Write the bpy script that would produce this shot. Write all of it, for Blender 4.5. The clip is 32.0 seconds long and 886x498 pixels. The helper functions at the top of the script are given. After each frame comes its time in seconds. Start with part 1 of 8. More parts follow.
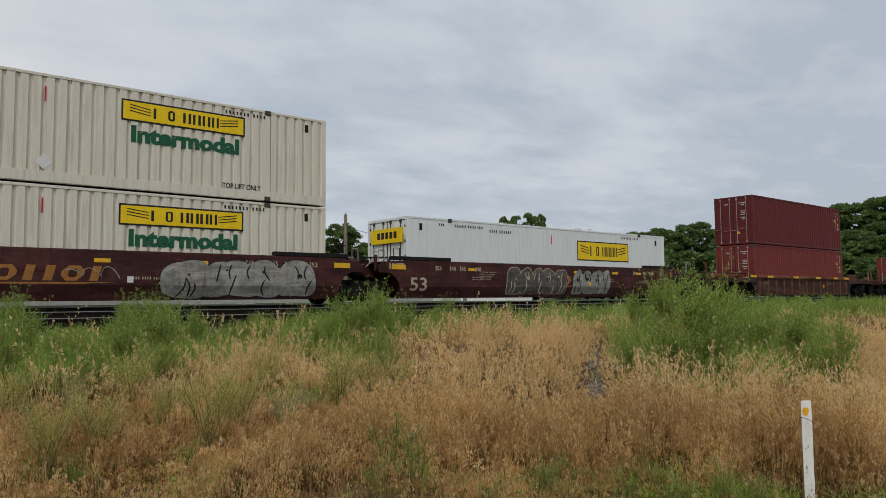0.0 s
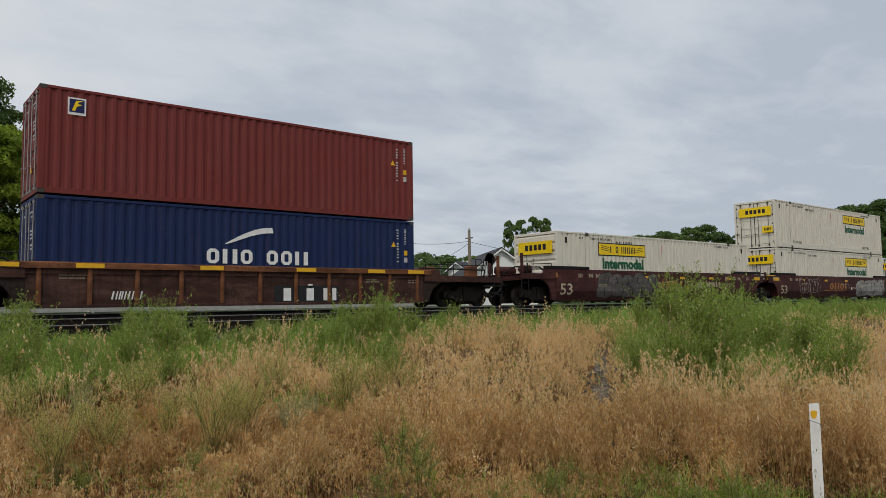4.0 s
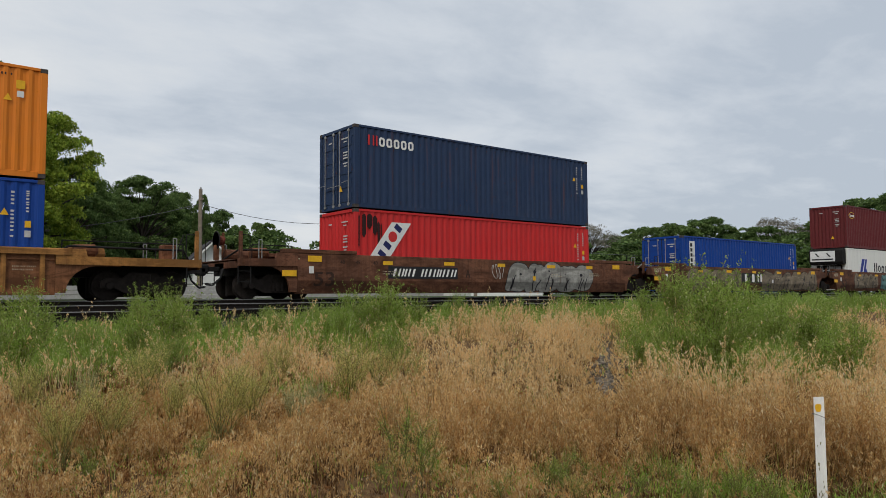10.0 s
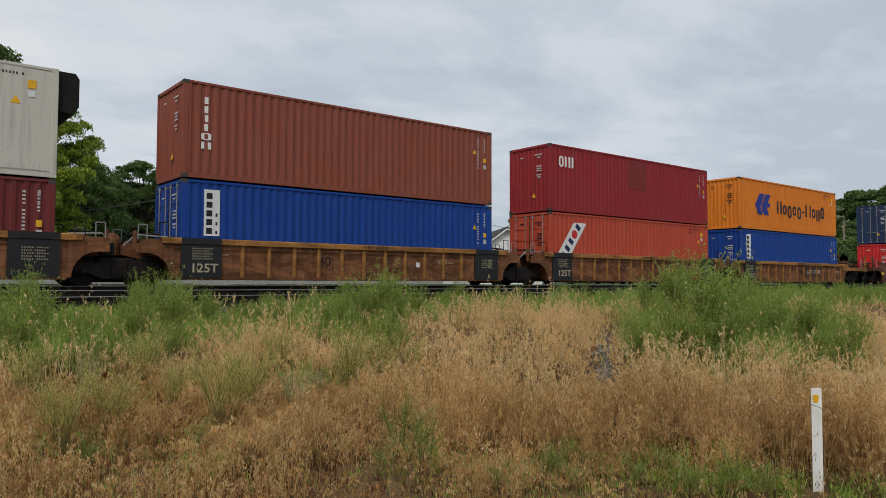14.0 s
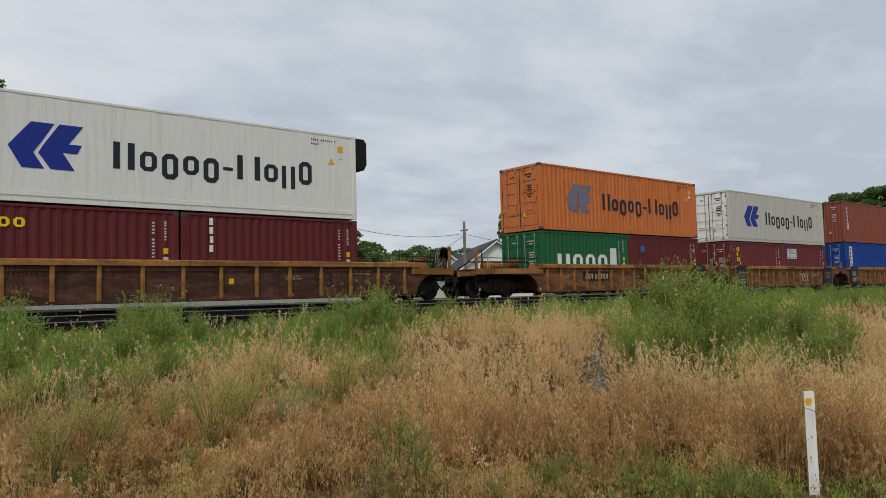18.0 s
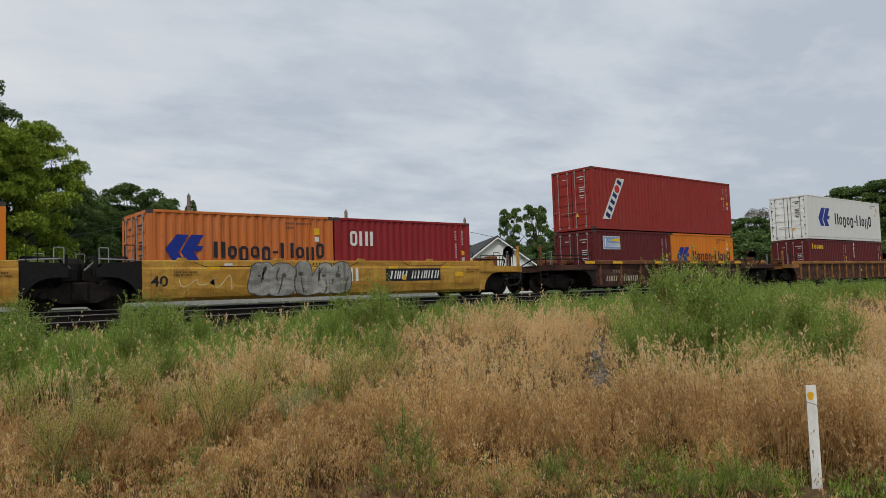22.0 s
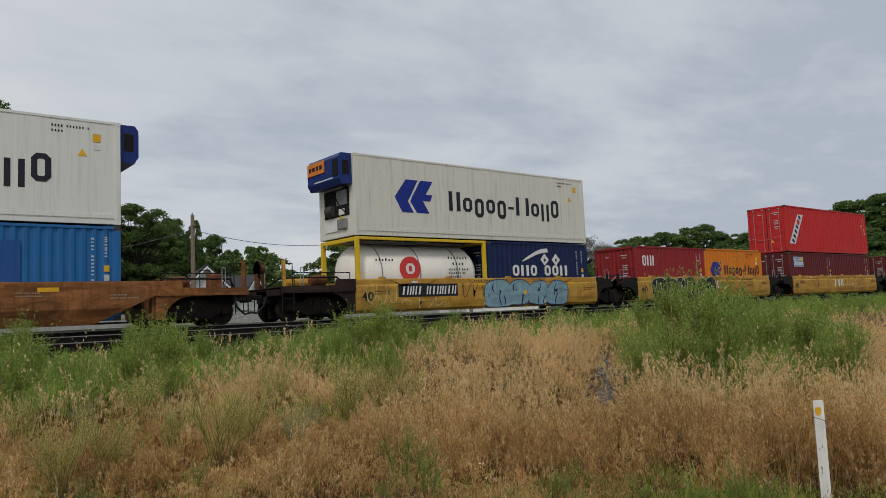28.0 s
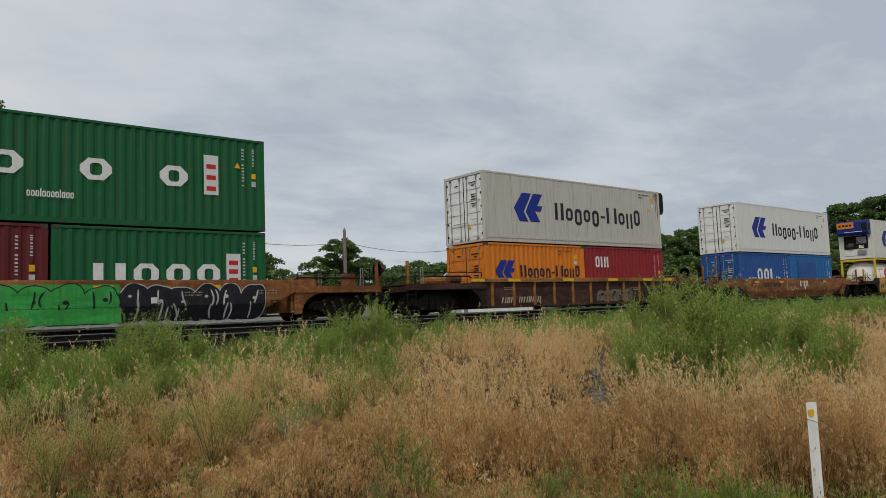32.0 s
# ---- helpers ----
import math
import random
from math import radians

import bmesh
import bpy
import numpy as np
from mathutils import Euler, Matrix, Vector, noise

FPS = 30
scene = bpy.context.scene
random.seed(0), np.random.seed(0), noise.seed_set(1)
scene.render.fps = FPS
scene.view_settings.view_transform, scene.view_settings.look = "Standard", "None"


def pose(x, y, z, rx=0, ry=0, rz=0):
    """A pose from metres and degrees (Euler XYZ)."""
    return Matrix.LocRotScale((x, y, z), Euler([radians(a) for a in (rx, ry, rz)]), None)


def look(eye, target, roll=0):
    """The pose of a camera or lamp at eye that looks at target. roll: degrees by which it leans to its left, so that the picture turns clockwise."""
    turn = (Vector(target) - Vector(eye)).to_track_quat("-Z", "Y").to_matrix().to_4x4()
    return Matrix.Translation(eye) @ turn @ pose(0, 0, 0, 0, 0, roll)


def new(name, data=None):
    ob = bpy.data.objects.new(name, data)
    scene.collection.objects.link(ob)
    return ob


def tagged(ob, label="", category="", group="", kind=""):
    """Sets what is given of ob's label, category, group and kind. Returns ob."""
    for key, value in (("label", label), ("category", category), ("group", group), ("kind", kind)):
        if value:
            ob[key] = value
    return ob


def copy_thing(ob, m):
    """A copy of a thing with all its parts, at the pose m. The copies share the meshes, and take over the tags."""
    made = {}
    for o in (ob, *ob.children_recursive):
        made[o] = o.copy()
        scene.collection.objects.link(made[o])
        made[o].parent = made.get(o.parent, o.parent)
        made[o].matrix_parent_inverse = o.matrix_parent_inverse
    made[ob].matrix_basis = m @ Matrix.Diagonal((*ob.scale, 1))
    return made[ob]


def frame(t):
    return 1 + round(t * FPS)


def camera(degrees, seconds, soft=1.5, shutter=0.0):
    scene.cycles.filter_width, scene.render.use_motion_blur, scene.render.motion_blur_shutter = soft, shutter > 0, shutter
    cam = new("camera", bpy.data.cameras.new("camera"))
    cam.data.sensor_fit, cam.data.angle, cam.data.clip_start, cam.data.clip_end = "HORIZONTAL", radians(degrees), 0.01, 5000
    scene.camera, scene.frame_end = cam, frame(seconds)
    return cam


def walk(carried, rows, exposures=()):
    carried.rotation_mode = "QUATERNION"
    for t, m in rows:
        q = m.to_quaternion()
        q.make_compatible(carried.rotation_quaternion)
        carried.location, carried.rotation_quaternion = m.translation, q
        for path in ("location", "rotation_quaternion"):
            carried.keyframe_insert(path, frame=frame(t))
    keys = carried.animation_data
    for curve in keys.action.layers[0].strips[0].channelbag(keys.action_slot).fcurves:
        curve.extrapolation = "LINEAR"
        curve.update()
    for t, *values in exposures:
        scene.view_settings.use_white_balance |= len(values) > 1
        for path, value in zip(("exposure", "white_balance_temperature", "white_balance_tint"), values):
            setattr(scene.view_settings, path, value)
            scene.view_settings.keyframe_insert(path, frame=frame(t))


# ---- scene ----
cam = camera(63.08, 32.0, soft=0.5)
EYE = (0.0, 0.0, 1.5)
TURNS = [(0, -39.47, 3.99, 0.53), (0.5, -39.57, 4.03, 0.64), (1, -39.67, 4.09, 0.36), (1.5, -39.71, 4.22, 0.57), (2, -39.77, 4.28, 1.24),
         (2.5, -39.75, 4.26, 0.96), (3, -39.69, 4.32, 1.20), (3.5, -39.52, 4.52, 1.13), (4, -39.03, 4.36, 0.88), (4.5, -38.76, 3.57, 0.27),
         (6.5, -39.41, 2.73, -0.27), (7, -38.61, 2.76, -0.26), (7.5, -37.96, 2.70, -0.36), (8, -37.90, 2.67, -0.45), (8.5, -37.99, 2.71, -0.25),
         (9, -38.24, 3.22, 0.50), (9.5, -38.62, 3.64, 0.68), (10, -38.63, 3.59, 0.38), (10.5, -38.73, 3.20, 0.23), (11, -38.73, 2.81, 0.14),
         (11.5, -38.90, 2.94, 0.19), (12, -38.90, 3.05, 0.21), (12.5, -38.92, 3.08, 0.31), (13, -38.90, 3.11, 0.31), (13.5, -38.73, 2.89, 0.08),
         (15.5, -38.71, 2.45, -0.39), (16, -38.56, 2.63, 0.07), (16.5, -38.58, 2.95, 0.36), (17, -38.95, 3.27, 1.30), (17.5, -39.22, 3.60, 1.39),
         (18, -39.37, 3.76, 1.56), (18.5, -39.57, 4.08, 2.08), (19, -39.66, 4.54, 2.81), (19.5, -39.38, 4.60, 2.35), (20, -39.15, 3.95, 1.87),
         (20.5, -38.98, 3.45, 2.15), (21, -39.02, 3.40, 1.90), (21.5, -39.25, 3.39, 1.80), (22, -39.27, 3.53, 2.02), (22.5, -39.16, 3.74, 2.02),
         (23, -39.02, 3.91, 2.16), (23.5, -39.52, 3.99, 2.10), (24, -39.86, 4.19, 2.25), (24.5, -40.05, 4.46, 2.21), (26.5, -39.22, 5.12, 2.52),
         (27, -39.05, 4.99, 2.37), (27.5, -38.90, 5.03, 2.42), (28, -38.97, 4.93, 2.51), (28.5, -39.11, 4.94, 2.42), (29, -39.29, 4.95, 2.42),
         (29.5, -39.34, 5.05, 2.46), (30, -39.36, 5.14, 2.58), (30.5, -39.27, 5.08, 2.53), (31, -39.41, 5.03, 2.41), (31.5, -39.50, 4.92, 2.33),
         (32, -39.38, 4.95, 2.23)]
walk(cam, [(t, pose(*EYE, 90 + p, r, y)) for t, y, p, r in TURNS],
     exposures=[(0, -0.04), (4.5, -0.02), (6.5, 0.07), (13.5, 0.08), (16, 0.13), (17, 0.18), (18.2, 0.03), (22, 0.02), (24.5, -0.02), (27, -0.12), (32, -0.13)])


def run(t):
    """How far the train has rolled along the track at t seconds."""
    s = (t - 16) / 16
    return 186.642 * s + -0.441 * s ** 2 + -0.529 * s ** 3 + -0.384 * s ** 4


# ---- light: a bright overcast sky with a weak wide sun ----
world = bpy.data.worlds.new("overcast_sky")
scene.world = world
world.use_nodes = True
wn, wl = world.node_tree.nodes, world.node_tree.links
wn.clear()


def wnode(kind, **kw):
    n = wn.new(kind)
    for k, v in kw.items():
        if k == "op":
            n.operation = v
        else:
            n.inputs[k].default_value = v
    return n


sky = wn.new("ShaderNodeTexSky")
sky.sky_type = "NISHITA"
sky.sun_disc = False
sky.sun_elevation, sky.sun_rotation = radians(52), radians(233)
sky.air_density, sky.dust_density = 1.0, 3.0
tc = wn.new("ShaderNodeTexCoord")
sep = wn.new("ShaderNodeSeparateXYZ")
wl.new(tc.outputs["Generated"], sep.inputs[0])
up = wnode("ShaderNodeMath", op="MAXIMUM")
up.inputs[1].default_value = 0.0
wl.new(sep.outputs["Z"], up.inputs[0])
lift = wnode("ShaderNodeMath", op="ADD")
lift.inputs[1].default_value = 0.16
wl.new(up.outputs[0], lift.inputs[0])
flat = wnode("ShaderNodeVectorMath", op="DIVIDE")
comb = wn.new("ShaderNodeCombineXYZ")
for k in range(3):
    wl.new(lift.outputs[0], comb.inputs[k])
wl.new(tc.outputs["Generated"], flat.inputs[0])
wl.new(comb.outputs[0], flat.inputs[1])


def cloud_noise(scale, stretch, turn, detail, rough, distort):
    m = wn.new("ShaderNodeMapping")
    m.inputs["Rotation"].default_value = (0, 0, radians(turn))
    m.inputs["Scale"].default_value = (stretch, 1, 1)
    wl.new(flat.outputs[0], m.inputs[0])
    n = wnode("ShaderNodeTexNoise", Scale=scale, Detail=detail, Roughness=rough, Distortion=distort)
    wl.new(m.outputs[0], n.inputs["Vector"])
    return n


big = cloud_noise(1.25, 0.8, 24, 7, 0.55, 0.2)
fine = cloud_noise(4.2, 0.7, 15, 8, 0.6, 0.3)
mixn = wnode("ShaderNodeMath", op="MULTIPLY_ADD")
mixn.inputs[1].default_value = 0.45
wl.new(fine.outputs["Fac"], mixn.inputs[0])
wl.new(big.outputs["Fac"], mixn.inputs[2])
side = wnode("ShaderNodeMath", op="MULTIPLY_ADD")      # the cloud thins towards the sun, away from +x
side.inputs[1].default_value = -0.20
wl.new(sep.outputs["X"], side.inputs[0])
wl.new(mixn.outputs[0], side.inputs[2])
along = wn.new("ShaderNodeMapRange")      # a heavier bank of cloud low over the far end of the line
along.inputs[1].default_value, along.inputs[2].default_value = 0.48, 0.92
along.inputs[3].default_value, along.inputs[4].default_value = 0.07, -0.24
wl.new(sep.outputs["X"], along.inputs[0])
low = wn.new("ShaderNodeMapRange")
low.interpolation_type = "SMOOTHSTEP"
low.inputs[1].default_value, low.inputs[2].default_value = 0.22, 0.05
wl.new(sep.outputs["Z"], low.inputs[0])
bank = wnode("ShaderNodeMath", op="MULTIPLY_ADD")
wl.new(along.outputs[0], bank.inputs[0])
wl.new(low.outputs[0], bank.inputs[1])
wl.new(side.outputs[0], bank.inputs[2])
ramp = wn.new("ShaderNodeValToRGB")
el = ramp.color_ramp.elements
el[0].position, el[0].color = 0.46, (0.525, 0.588, 0.670, 1)
el[1].position, el[1].color = 0.90, (0.795, 0.822, 0.846, 1)
e = el.new(0.66)
e.color = (0.675, 0.725, 0.787, 1)
wl.new(bank.outputs[0], ramp.inputs[0])
skymix = wn.new("ShaderNodeMixRGB")
skymix.blend_type = "MIX"
skymix.inputs[0].default_value = 0.93
tame = wn.new("ShaderNodeMixRGB")
tame.blend_type = "MULTIPLY"
tame.inputs[0].default_value = 1.0
tame.inputs[2].default_value = (0.12, 0.12, 0.12, 1)
wl.new(sky.outputs[0], tame.inputs[1])
wl.new(tame.outputs[0], skymix.inputs[1])
wl.new(ramp.outputs[0], skymix.inputs[2])
bg = wn.new("ShaderNodeBackground")
bg.inputs[1].default_value = 0.885
wl.new(skymix.outputs[0], bg.inputs[0])
wout = wn.new("ShaderNodeOutputWorld")
wl.new(bg.outputs[0], wout.inputs[0])

sun = new("sun", bpy.data.lights.new("sun", "SUN"))
sun.data.energy = 1.45
sun.data.angle = radians(14)
sun.data.color = (1.0, 0.96, 0.9)
sun.matrix_world = look((0, 0, 0), (0.50, 0.37, -0.78))
scene.view_settings.exposure = 0.0

# ---- materials ----
def material(name, rough=0.6, metal=0.0):
    m = bpy.data.materials.new(name)
    m.use_nodes = True
    n = m.node_tree.nodes
    b = n["Principled BSDF"]
    b.inputs["Roughness"].default_value = rough
    b.inputs["Metallic"].default_value = metal
    b.inputs["Specular IOR Level"].default_value = 0.22
    return m, n, m.node_tree.links, b


def node(n, kind, **kw):
    k = n.new(kind)
    for key, v in kw.items():
        if key in ("operation", "blend_type"):
            if key == "operation":
                k.operation = v
            else:
                k.blend_type = v
        else:
            k.inputs[key].default_value = v
    return k


def noise_at(n, l, scale, stretch=(1, 1, 1), detail=5, rough=0.6, coord="Object", dist=0.0):
    t = n.new("ShaderNodeTexCoord")
    m = n.new("ShaderNodeMapping")
    m.inputs["Scale"].default_value = stretch
    l.new(t.outputs[coord], m.inputs[0])
    k = node(n, "ShaderNodeTexNoise", Scale=scale, Detail=detail, Roughness=rough, Distortion=dist)
    l.new(m.outputs[0], k.inputs["Vector"])
    return k


def ramp_of(n, l, src, stops):
    r = n.new("ShaderNodeValToRGB")
    e = r.color_ramp.elements
    while len(e) > 1:
        e.remove(e[-1])
    e[0].position, e[0].color = stops[0][0], (*stops[0][1], 1)
    for p, c in stops[1:]:
        x = e.new(p)
        x.color = (*c, 1)
    l.new(src, r.inputs[0])
    return r


def grey(v):
    return (v, v, v)


def mix(n, l, fac, a, b, blend="MIX"):
    k = n.new("ShaderNodeMixRGB")
    k.blend_type = blend
    for i, s in ((0, fac), (1, a), (2, b)):
        if isinstance(s, (int, float)):
            k.inputs[i].default_value = s if i == 0 else (s, s, s, 1)
        elif isinstance(s, tuple):
            k.inputs[i].default_value = (*s, 1)
        else:
            l.new(s, k.inputs[i])
    return k.outputs[0]


def bump(n, l, b, src, strength=0.2, dist=0.01):
    k = n.new("ShaderNodeBump")
    k.inputs["Strength"].default_value, k.inputs["Distance"].default_value = strength, dist
    l.new(src, k.inputs["Height"])
    l.new(k.outputs[0], b.inputs["Normal"])


PAINTS = {}


def paint(name, col, rust=0.3, fade=0.25, rough=0.5, dirt=0.35, rustcol=(0.10, 0.035, 0.014), mottle=0.0):
    """Weathered paint on steel: faded patches, rain streaks, rust blooms, grime."""
    if name in PAINTS:
        return PAINTS[name]
    m, n, l, b = material(name, rough)
    big = noise_at(n, l, 0.7, (1, 1, 1.2), 4, 0.55)
    light = tuple(min(1, c * 0.75 + 0.25 * (sum(col) / 3) + 0.012) for c in col)
    dark = tuple(c * 0.60 for c in col)
    c1 = mix(n, l, ramp_of(n, l, big.outputs["Fac"], [(0.35, grey(0)), (0.7, grey(fade))]).outputs[0], col, light)
    streak = noise_at(n, l, 1.0, (9, 9, 0.55), 5, 0.65)
    c2 = mix(n, l, ramp_of(n, l, streak.outputs["Fac"], [(0.49, grey(0)), (0.64, grey(dirt))]).outputs[0], c1, dark)
    spot = noise_at(n, l, 5.5, (1, 1, 0.6), 8, 0.7, dist=0.4)
    c3 = mix(n, l, ramp_of(n, l, spot.outputs["Fac"], [(0.65 - 0.05 * rust, grey(0)), (0.70, grey(min(1, rust * 1.6)))]).outputs[0], c2, rustcol)
    run_ = noise_at(n, l, 1.0, (5, 5, 0.28), 4, 0.6)
    c4 = mix(n, l, ramp_of(n, l, run_.outputs["Fac"], [(0.60, grey(0)), (0.70, grey(rust * 0.8))]).outputs[0], c3, rustcol)
    scuff = noise_at(n, l, 2.6, (1, 1, 0.22), 7, 0.7, dist=1.4)
    c4 = mix(n, l, ramp_of(n, l, scuff.outputs["Fac"], [(0.63, grey(0)), (0.69, grey(0.30 * fade + 0.10))]).outputs[0], c4, tuple(min(0.85, c * 0.7 + 0.10) for c in col))
    if mottle:      # weathered blotches, scraped and sooty, drawn out along the car
        bl = noise_at(n, l, 1.5, (0.45, 1, 1.3), 8, 0.68, dist=0.9)
        c4 = mix(n, l, ramp_of(n, l, bl.outputs["Fac"], [(0.49, grey(0)), (0.57, grey(mottle))]).outputs[0], c4, tuple(c * 0.38 for c in col))
        c4 = mix(n, l, ramp_of(n, l, bl.outputs["Fac"], [(0.39, grey(mottle * 0.9)), (0.47, grey(0))]).outputs[0], c4, tuple(min(0.6, c * 1.55 + 0.012) for c in col))
        sp2 = noise_at(n, l, 7.0, (0.6, 1, 1.2), 8, 0.75, dist=0.6)
        c4 = mix(n, l, ramp_of(n, l, sp2.outputs["Fac"], [(0.53, grey(0)), (0.60, grey(mottle * 0.8))]).outputs[0], c4, tuple(c * 0.45 for c in col))
        drip = noise_at(n, l, 1.0, (14, 14, 0.5), 5, 0.7)
        c4 = mix(n, l, ramp_of(n, l, drip.outputs["Fac"], [(0.52, grey(0)), (0.64, grey(mottle * 0.7))]).outputs[0], c4, tuple(c * 0.5 for c in col))
    l.new(c4, b.inputs["Base Color"])
    fine = noise_at(n, l, 28, (1, 1, 1), 4, 0.6)
    r = ramp_of(n, l, spot.outputs["Fac"], [(0.4, grey(rough)), (0.75, grey(min(0.95, rough + 0.3)))])
    l.new(r.outputs[0], b.inputs["Roughness"])
    bump(n, l, b, fine.outputs["Fac"], 0.08, 0.004)
    PAINTS[name] = m
    return m


def plain(name, col, rough=0.6, metal=0.0, var=0.15, scale=6):
    if name in PAINTS:
        return PAINTS[name]
    m, n, l, b = material(name, rough, metal)
    k = noise_at(n, l, scale, (1, 1, 1), 6, 0.65)
    lo, hi = tuple(c * (1 - var) for c in col), tuple(min(1, c * (1 + var)) for c in col)
    l.new(ramp_of(n, l, k.outputs["Fac"], [(0.3, lo), (0.7, hi)]).outputs[0], b.inputs["Base Color"])
    k2 = noise_at(n, l, scale * 7, (1, 1, 1), 4, 0.6)
    bump(n, l, b, k2.outputs["Fac"], 0.1, 0.004)
    PAINTS[name] = m
    return m


def leafy(name, stops, rough=0.6, transl=0.25, drift=0.22):
    """Plant matter: each blade or leaf takes its own tint."""
    m, n, l, b = material(name, rough)
    g = n.new("ShaderNodeNewGeometry")
    r = ramp_of(n, l, g.outputs["Random Per Island"], stops)
    k = noise_at(n, l, 0.9, (1, 1, 1), 4, 0.6, coord="Object")
    v = mix(n, l, 1.0, r.outputs[0], ramp_of(n, l, k.outputs["Fac"], [(0.32, (1 - drift, 1 - 1.15 * drift, 1 - 1.35 * drift)), (0.66, grey(1.0))]).outputs[0], "MULTIPLY")
    k2 = noise_at(n, l, 5.5, (1, 1, 0.3), 3, 0.6, coord="Object")
    v = mix(n, l, 1.0, v, ramp_of(n, l, k2.outputs["Fac"], [(0.36, (1 - 1.2 * drift, 1 - 1.35 * drift, 1 - 1.5 * drift)), (0.6, grey(1.0))]).outputs[0], "MULTIPLY")
    l.new(v, b.inputs["Base Color"])
    b.inputs["Specular IOR Level"].default_value = 0.15
    if transl:
        tr = n.new("ShaderNodeBsdfTranslucent")
        l.new(v, tr.inputs[0])
        ms = n.new("ShaderNodeMixShader")
        ms.inputs[0].default_value = transl
        l.new(b.outputs[0], ms.inputs[1])
        l.new(tr.outputs[0], ms.inputs[2])
        l.new(ms.outputs[0], n["Material Output"].inputs[0])
    return m


STEEL_DARK = plain("grimy_black_steel", (0.012, 0.011, 0.0105), 0.85, 0.0, 0.4, 9)
STEEL_RAIL = plain("rail_steel", (0.24, 0.235, 0.23), 0.45, 0.3, 0.2, 5)
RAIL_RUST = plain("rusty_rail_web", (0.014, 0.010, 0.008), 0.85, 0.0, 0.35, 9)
GALV = plain("dull_grey_steel", (0.30, 0.30, 0.29), 0.5, 0.5, 0.2, 7)
WHITE_MARK = plain("white_lettering_paint", (0.72, 0.71, 0.68), 0.6, 0, 0.12, 8)
BLACK_MARK = plain("black_lettering_paint", (0.018, 0.018, 0.02), 0.6, 0, 0.2, 8)
CODE_MARK = plain("dull_white_code_paint", (0.46, 0.46, 0.45), 0.6, 0, 0.2, 8)
YELLOW_MARK = plain("yellow_reflector_paint", (0.72, 0.40, 0.02), 0.5, 0, 0.15, 8)
CREAM_MARK = plain("dull_cream_lettering", (0.42, 0.36, 0.25), 0.6, 0, 0.2, 8)

# ---- mesh tools ----
def empty(name, m=None):
    ob = new(name)
    ob.empty_display_size = 0.2
    if m is not None:
        ob.matrix_basis = m
    return ob


def mesh_obj(name, me, mat, parent=None, label="", at=None):
    if not me.materials:
        me.materials.append(None)
    ob = new(name, me)
    ob.material_slots[0].link = "OBJECT"
    ob.material_slots[0].material = mat
    if parent is not None:
        ob.parent = parent
    if at is not None:
        ob.matrix_basis = at
    if label:
        tagged(ob, label=label)
    return ob


def part(name, bm, mat, parent, label="", at=None):
    me = bpy.data.meshes.new(name)
    bm.to_mesh(me)
    bm.free()
    return mesh_obj(name, me, mat, parent, label, at)


MESHES = {}


def cached(key, make):
    if key not in MESHES:
        bm = make()
        me = bpy.data.meshes.new(str(key[0]))
        bm.to_mesh(me)
        bm.free()
        me.materials.append(None)
        MESHES[key] = me
    return MESHES[key]


def add_box(bm, x0, x1, y0, y1, z0, z1, bev=0.0):
    vs = [bm.verts.new(c) for c in ((x0, y0, z0), (x1, y0, z0), (x1, y1, z0), (x0, y1, z0), (x0, y0, z1), (x1, y0, z1), (x1, y1, z1), (x0, y1, z1))]
    fs = [bm.faces.new([vs[i] for i in f]) for f in ((3, 2, 1, 0), (4, 5, 6, 7), (0, 1, 5, 4), (1, 2, 6, 5), (2, 3, 7, 6), (3, 0, 4, 7))]
    if bev:
        es = list({e for f in fs for e in f.edges})
        bmesh.ops.bevel(bm, geom=es, offset=bev, segments=1, affect="EDGES", profile=0.5)
    return bm


def box(x0, x1, y0, y1, z0, z1, bev=0.0):
    return add_box(bmesh.new(), x0, x1, y0, y1, z0, z1, bev)


def box_mesh(x0, x1, y0, y1, z0, z1, bev=0.0):
    key = ("box", *(round(v, 3) for v in (x0, x1, y0, y1, z0, z1, bev)))
    return cached(key, lambda: box(x0, x1, y0, y1, z0, z1, bev))


def add_prism(bm, pts, a, b, axis="y"):
    """Extrude an outline of (u, w) pairs between a and b along an axis: y takes (x, z), x takes (y, z), z takes (x, y)."""
    def p(u, w, t):
        return {"y": (u, t, w), "x": (t, u, w), "z": (u, w, t)}[axis]
    lo = [bm.verts.new(p(u, w, a)) for u, w in pts]
    hi = [bm.verts.new(p(u, w, b)) for u, w in pts]
    k = len(pts)
    bm.faces.new(lo), bm.faces.new(hi[::-1])
    for i in range(k):
        bm.faces.new((lo[i], hi[i], hi[(i + 1) % k], lo[(i + 1) % k]))
    bmesh.ops.recalc_face_normals(bm, faces=bm.faces[:])
    return bm


def prism(pts, a, b, axis="y"):
    return add_prism(bmesh.new(), pts, a, b, axis)


def add_rod(bm, p, q, r, k=8, r2=None):
    p, q = Vector(p), Vector(q)
    d = q - p
    m = Matrix.Translation((p + q) / 2) @ d.to_track_quat("Z", "Y").to_matrix().to_4x4()
    bmesh.ops.create_cone(bm, cap_ends=True, segments=k, radius1=r, radius2=r if r2 is None else r2, depth=d.length, matrix=m)
    return bm


def rod(p, q, r, k=8, r2=None):
    return add_rod(bmesh.new(), p, q, r, k, r2)


def bent(pts, r, k=6):
    bm = bmesh.new()
    for p, q in zip(pts, pts[1:]):
        add_rod(bm, p, q, r, k)
    return bm


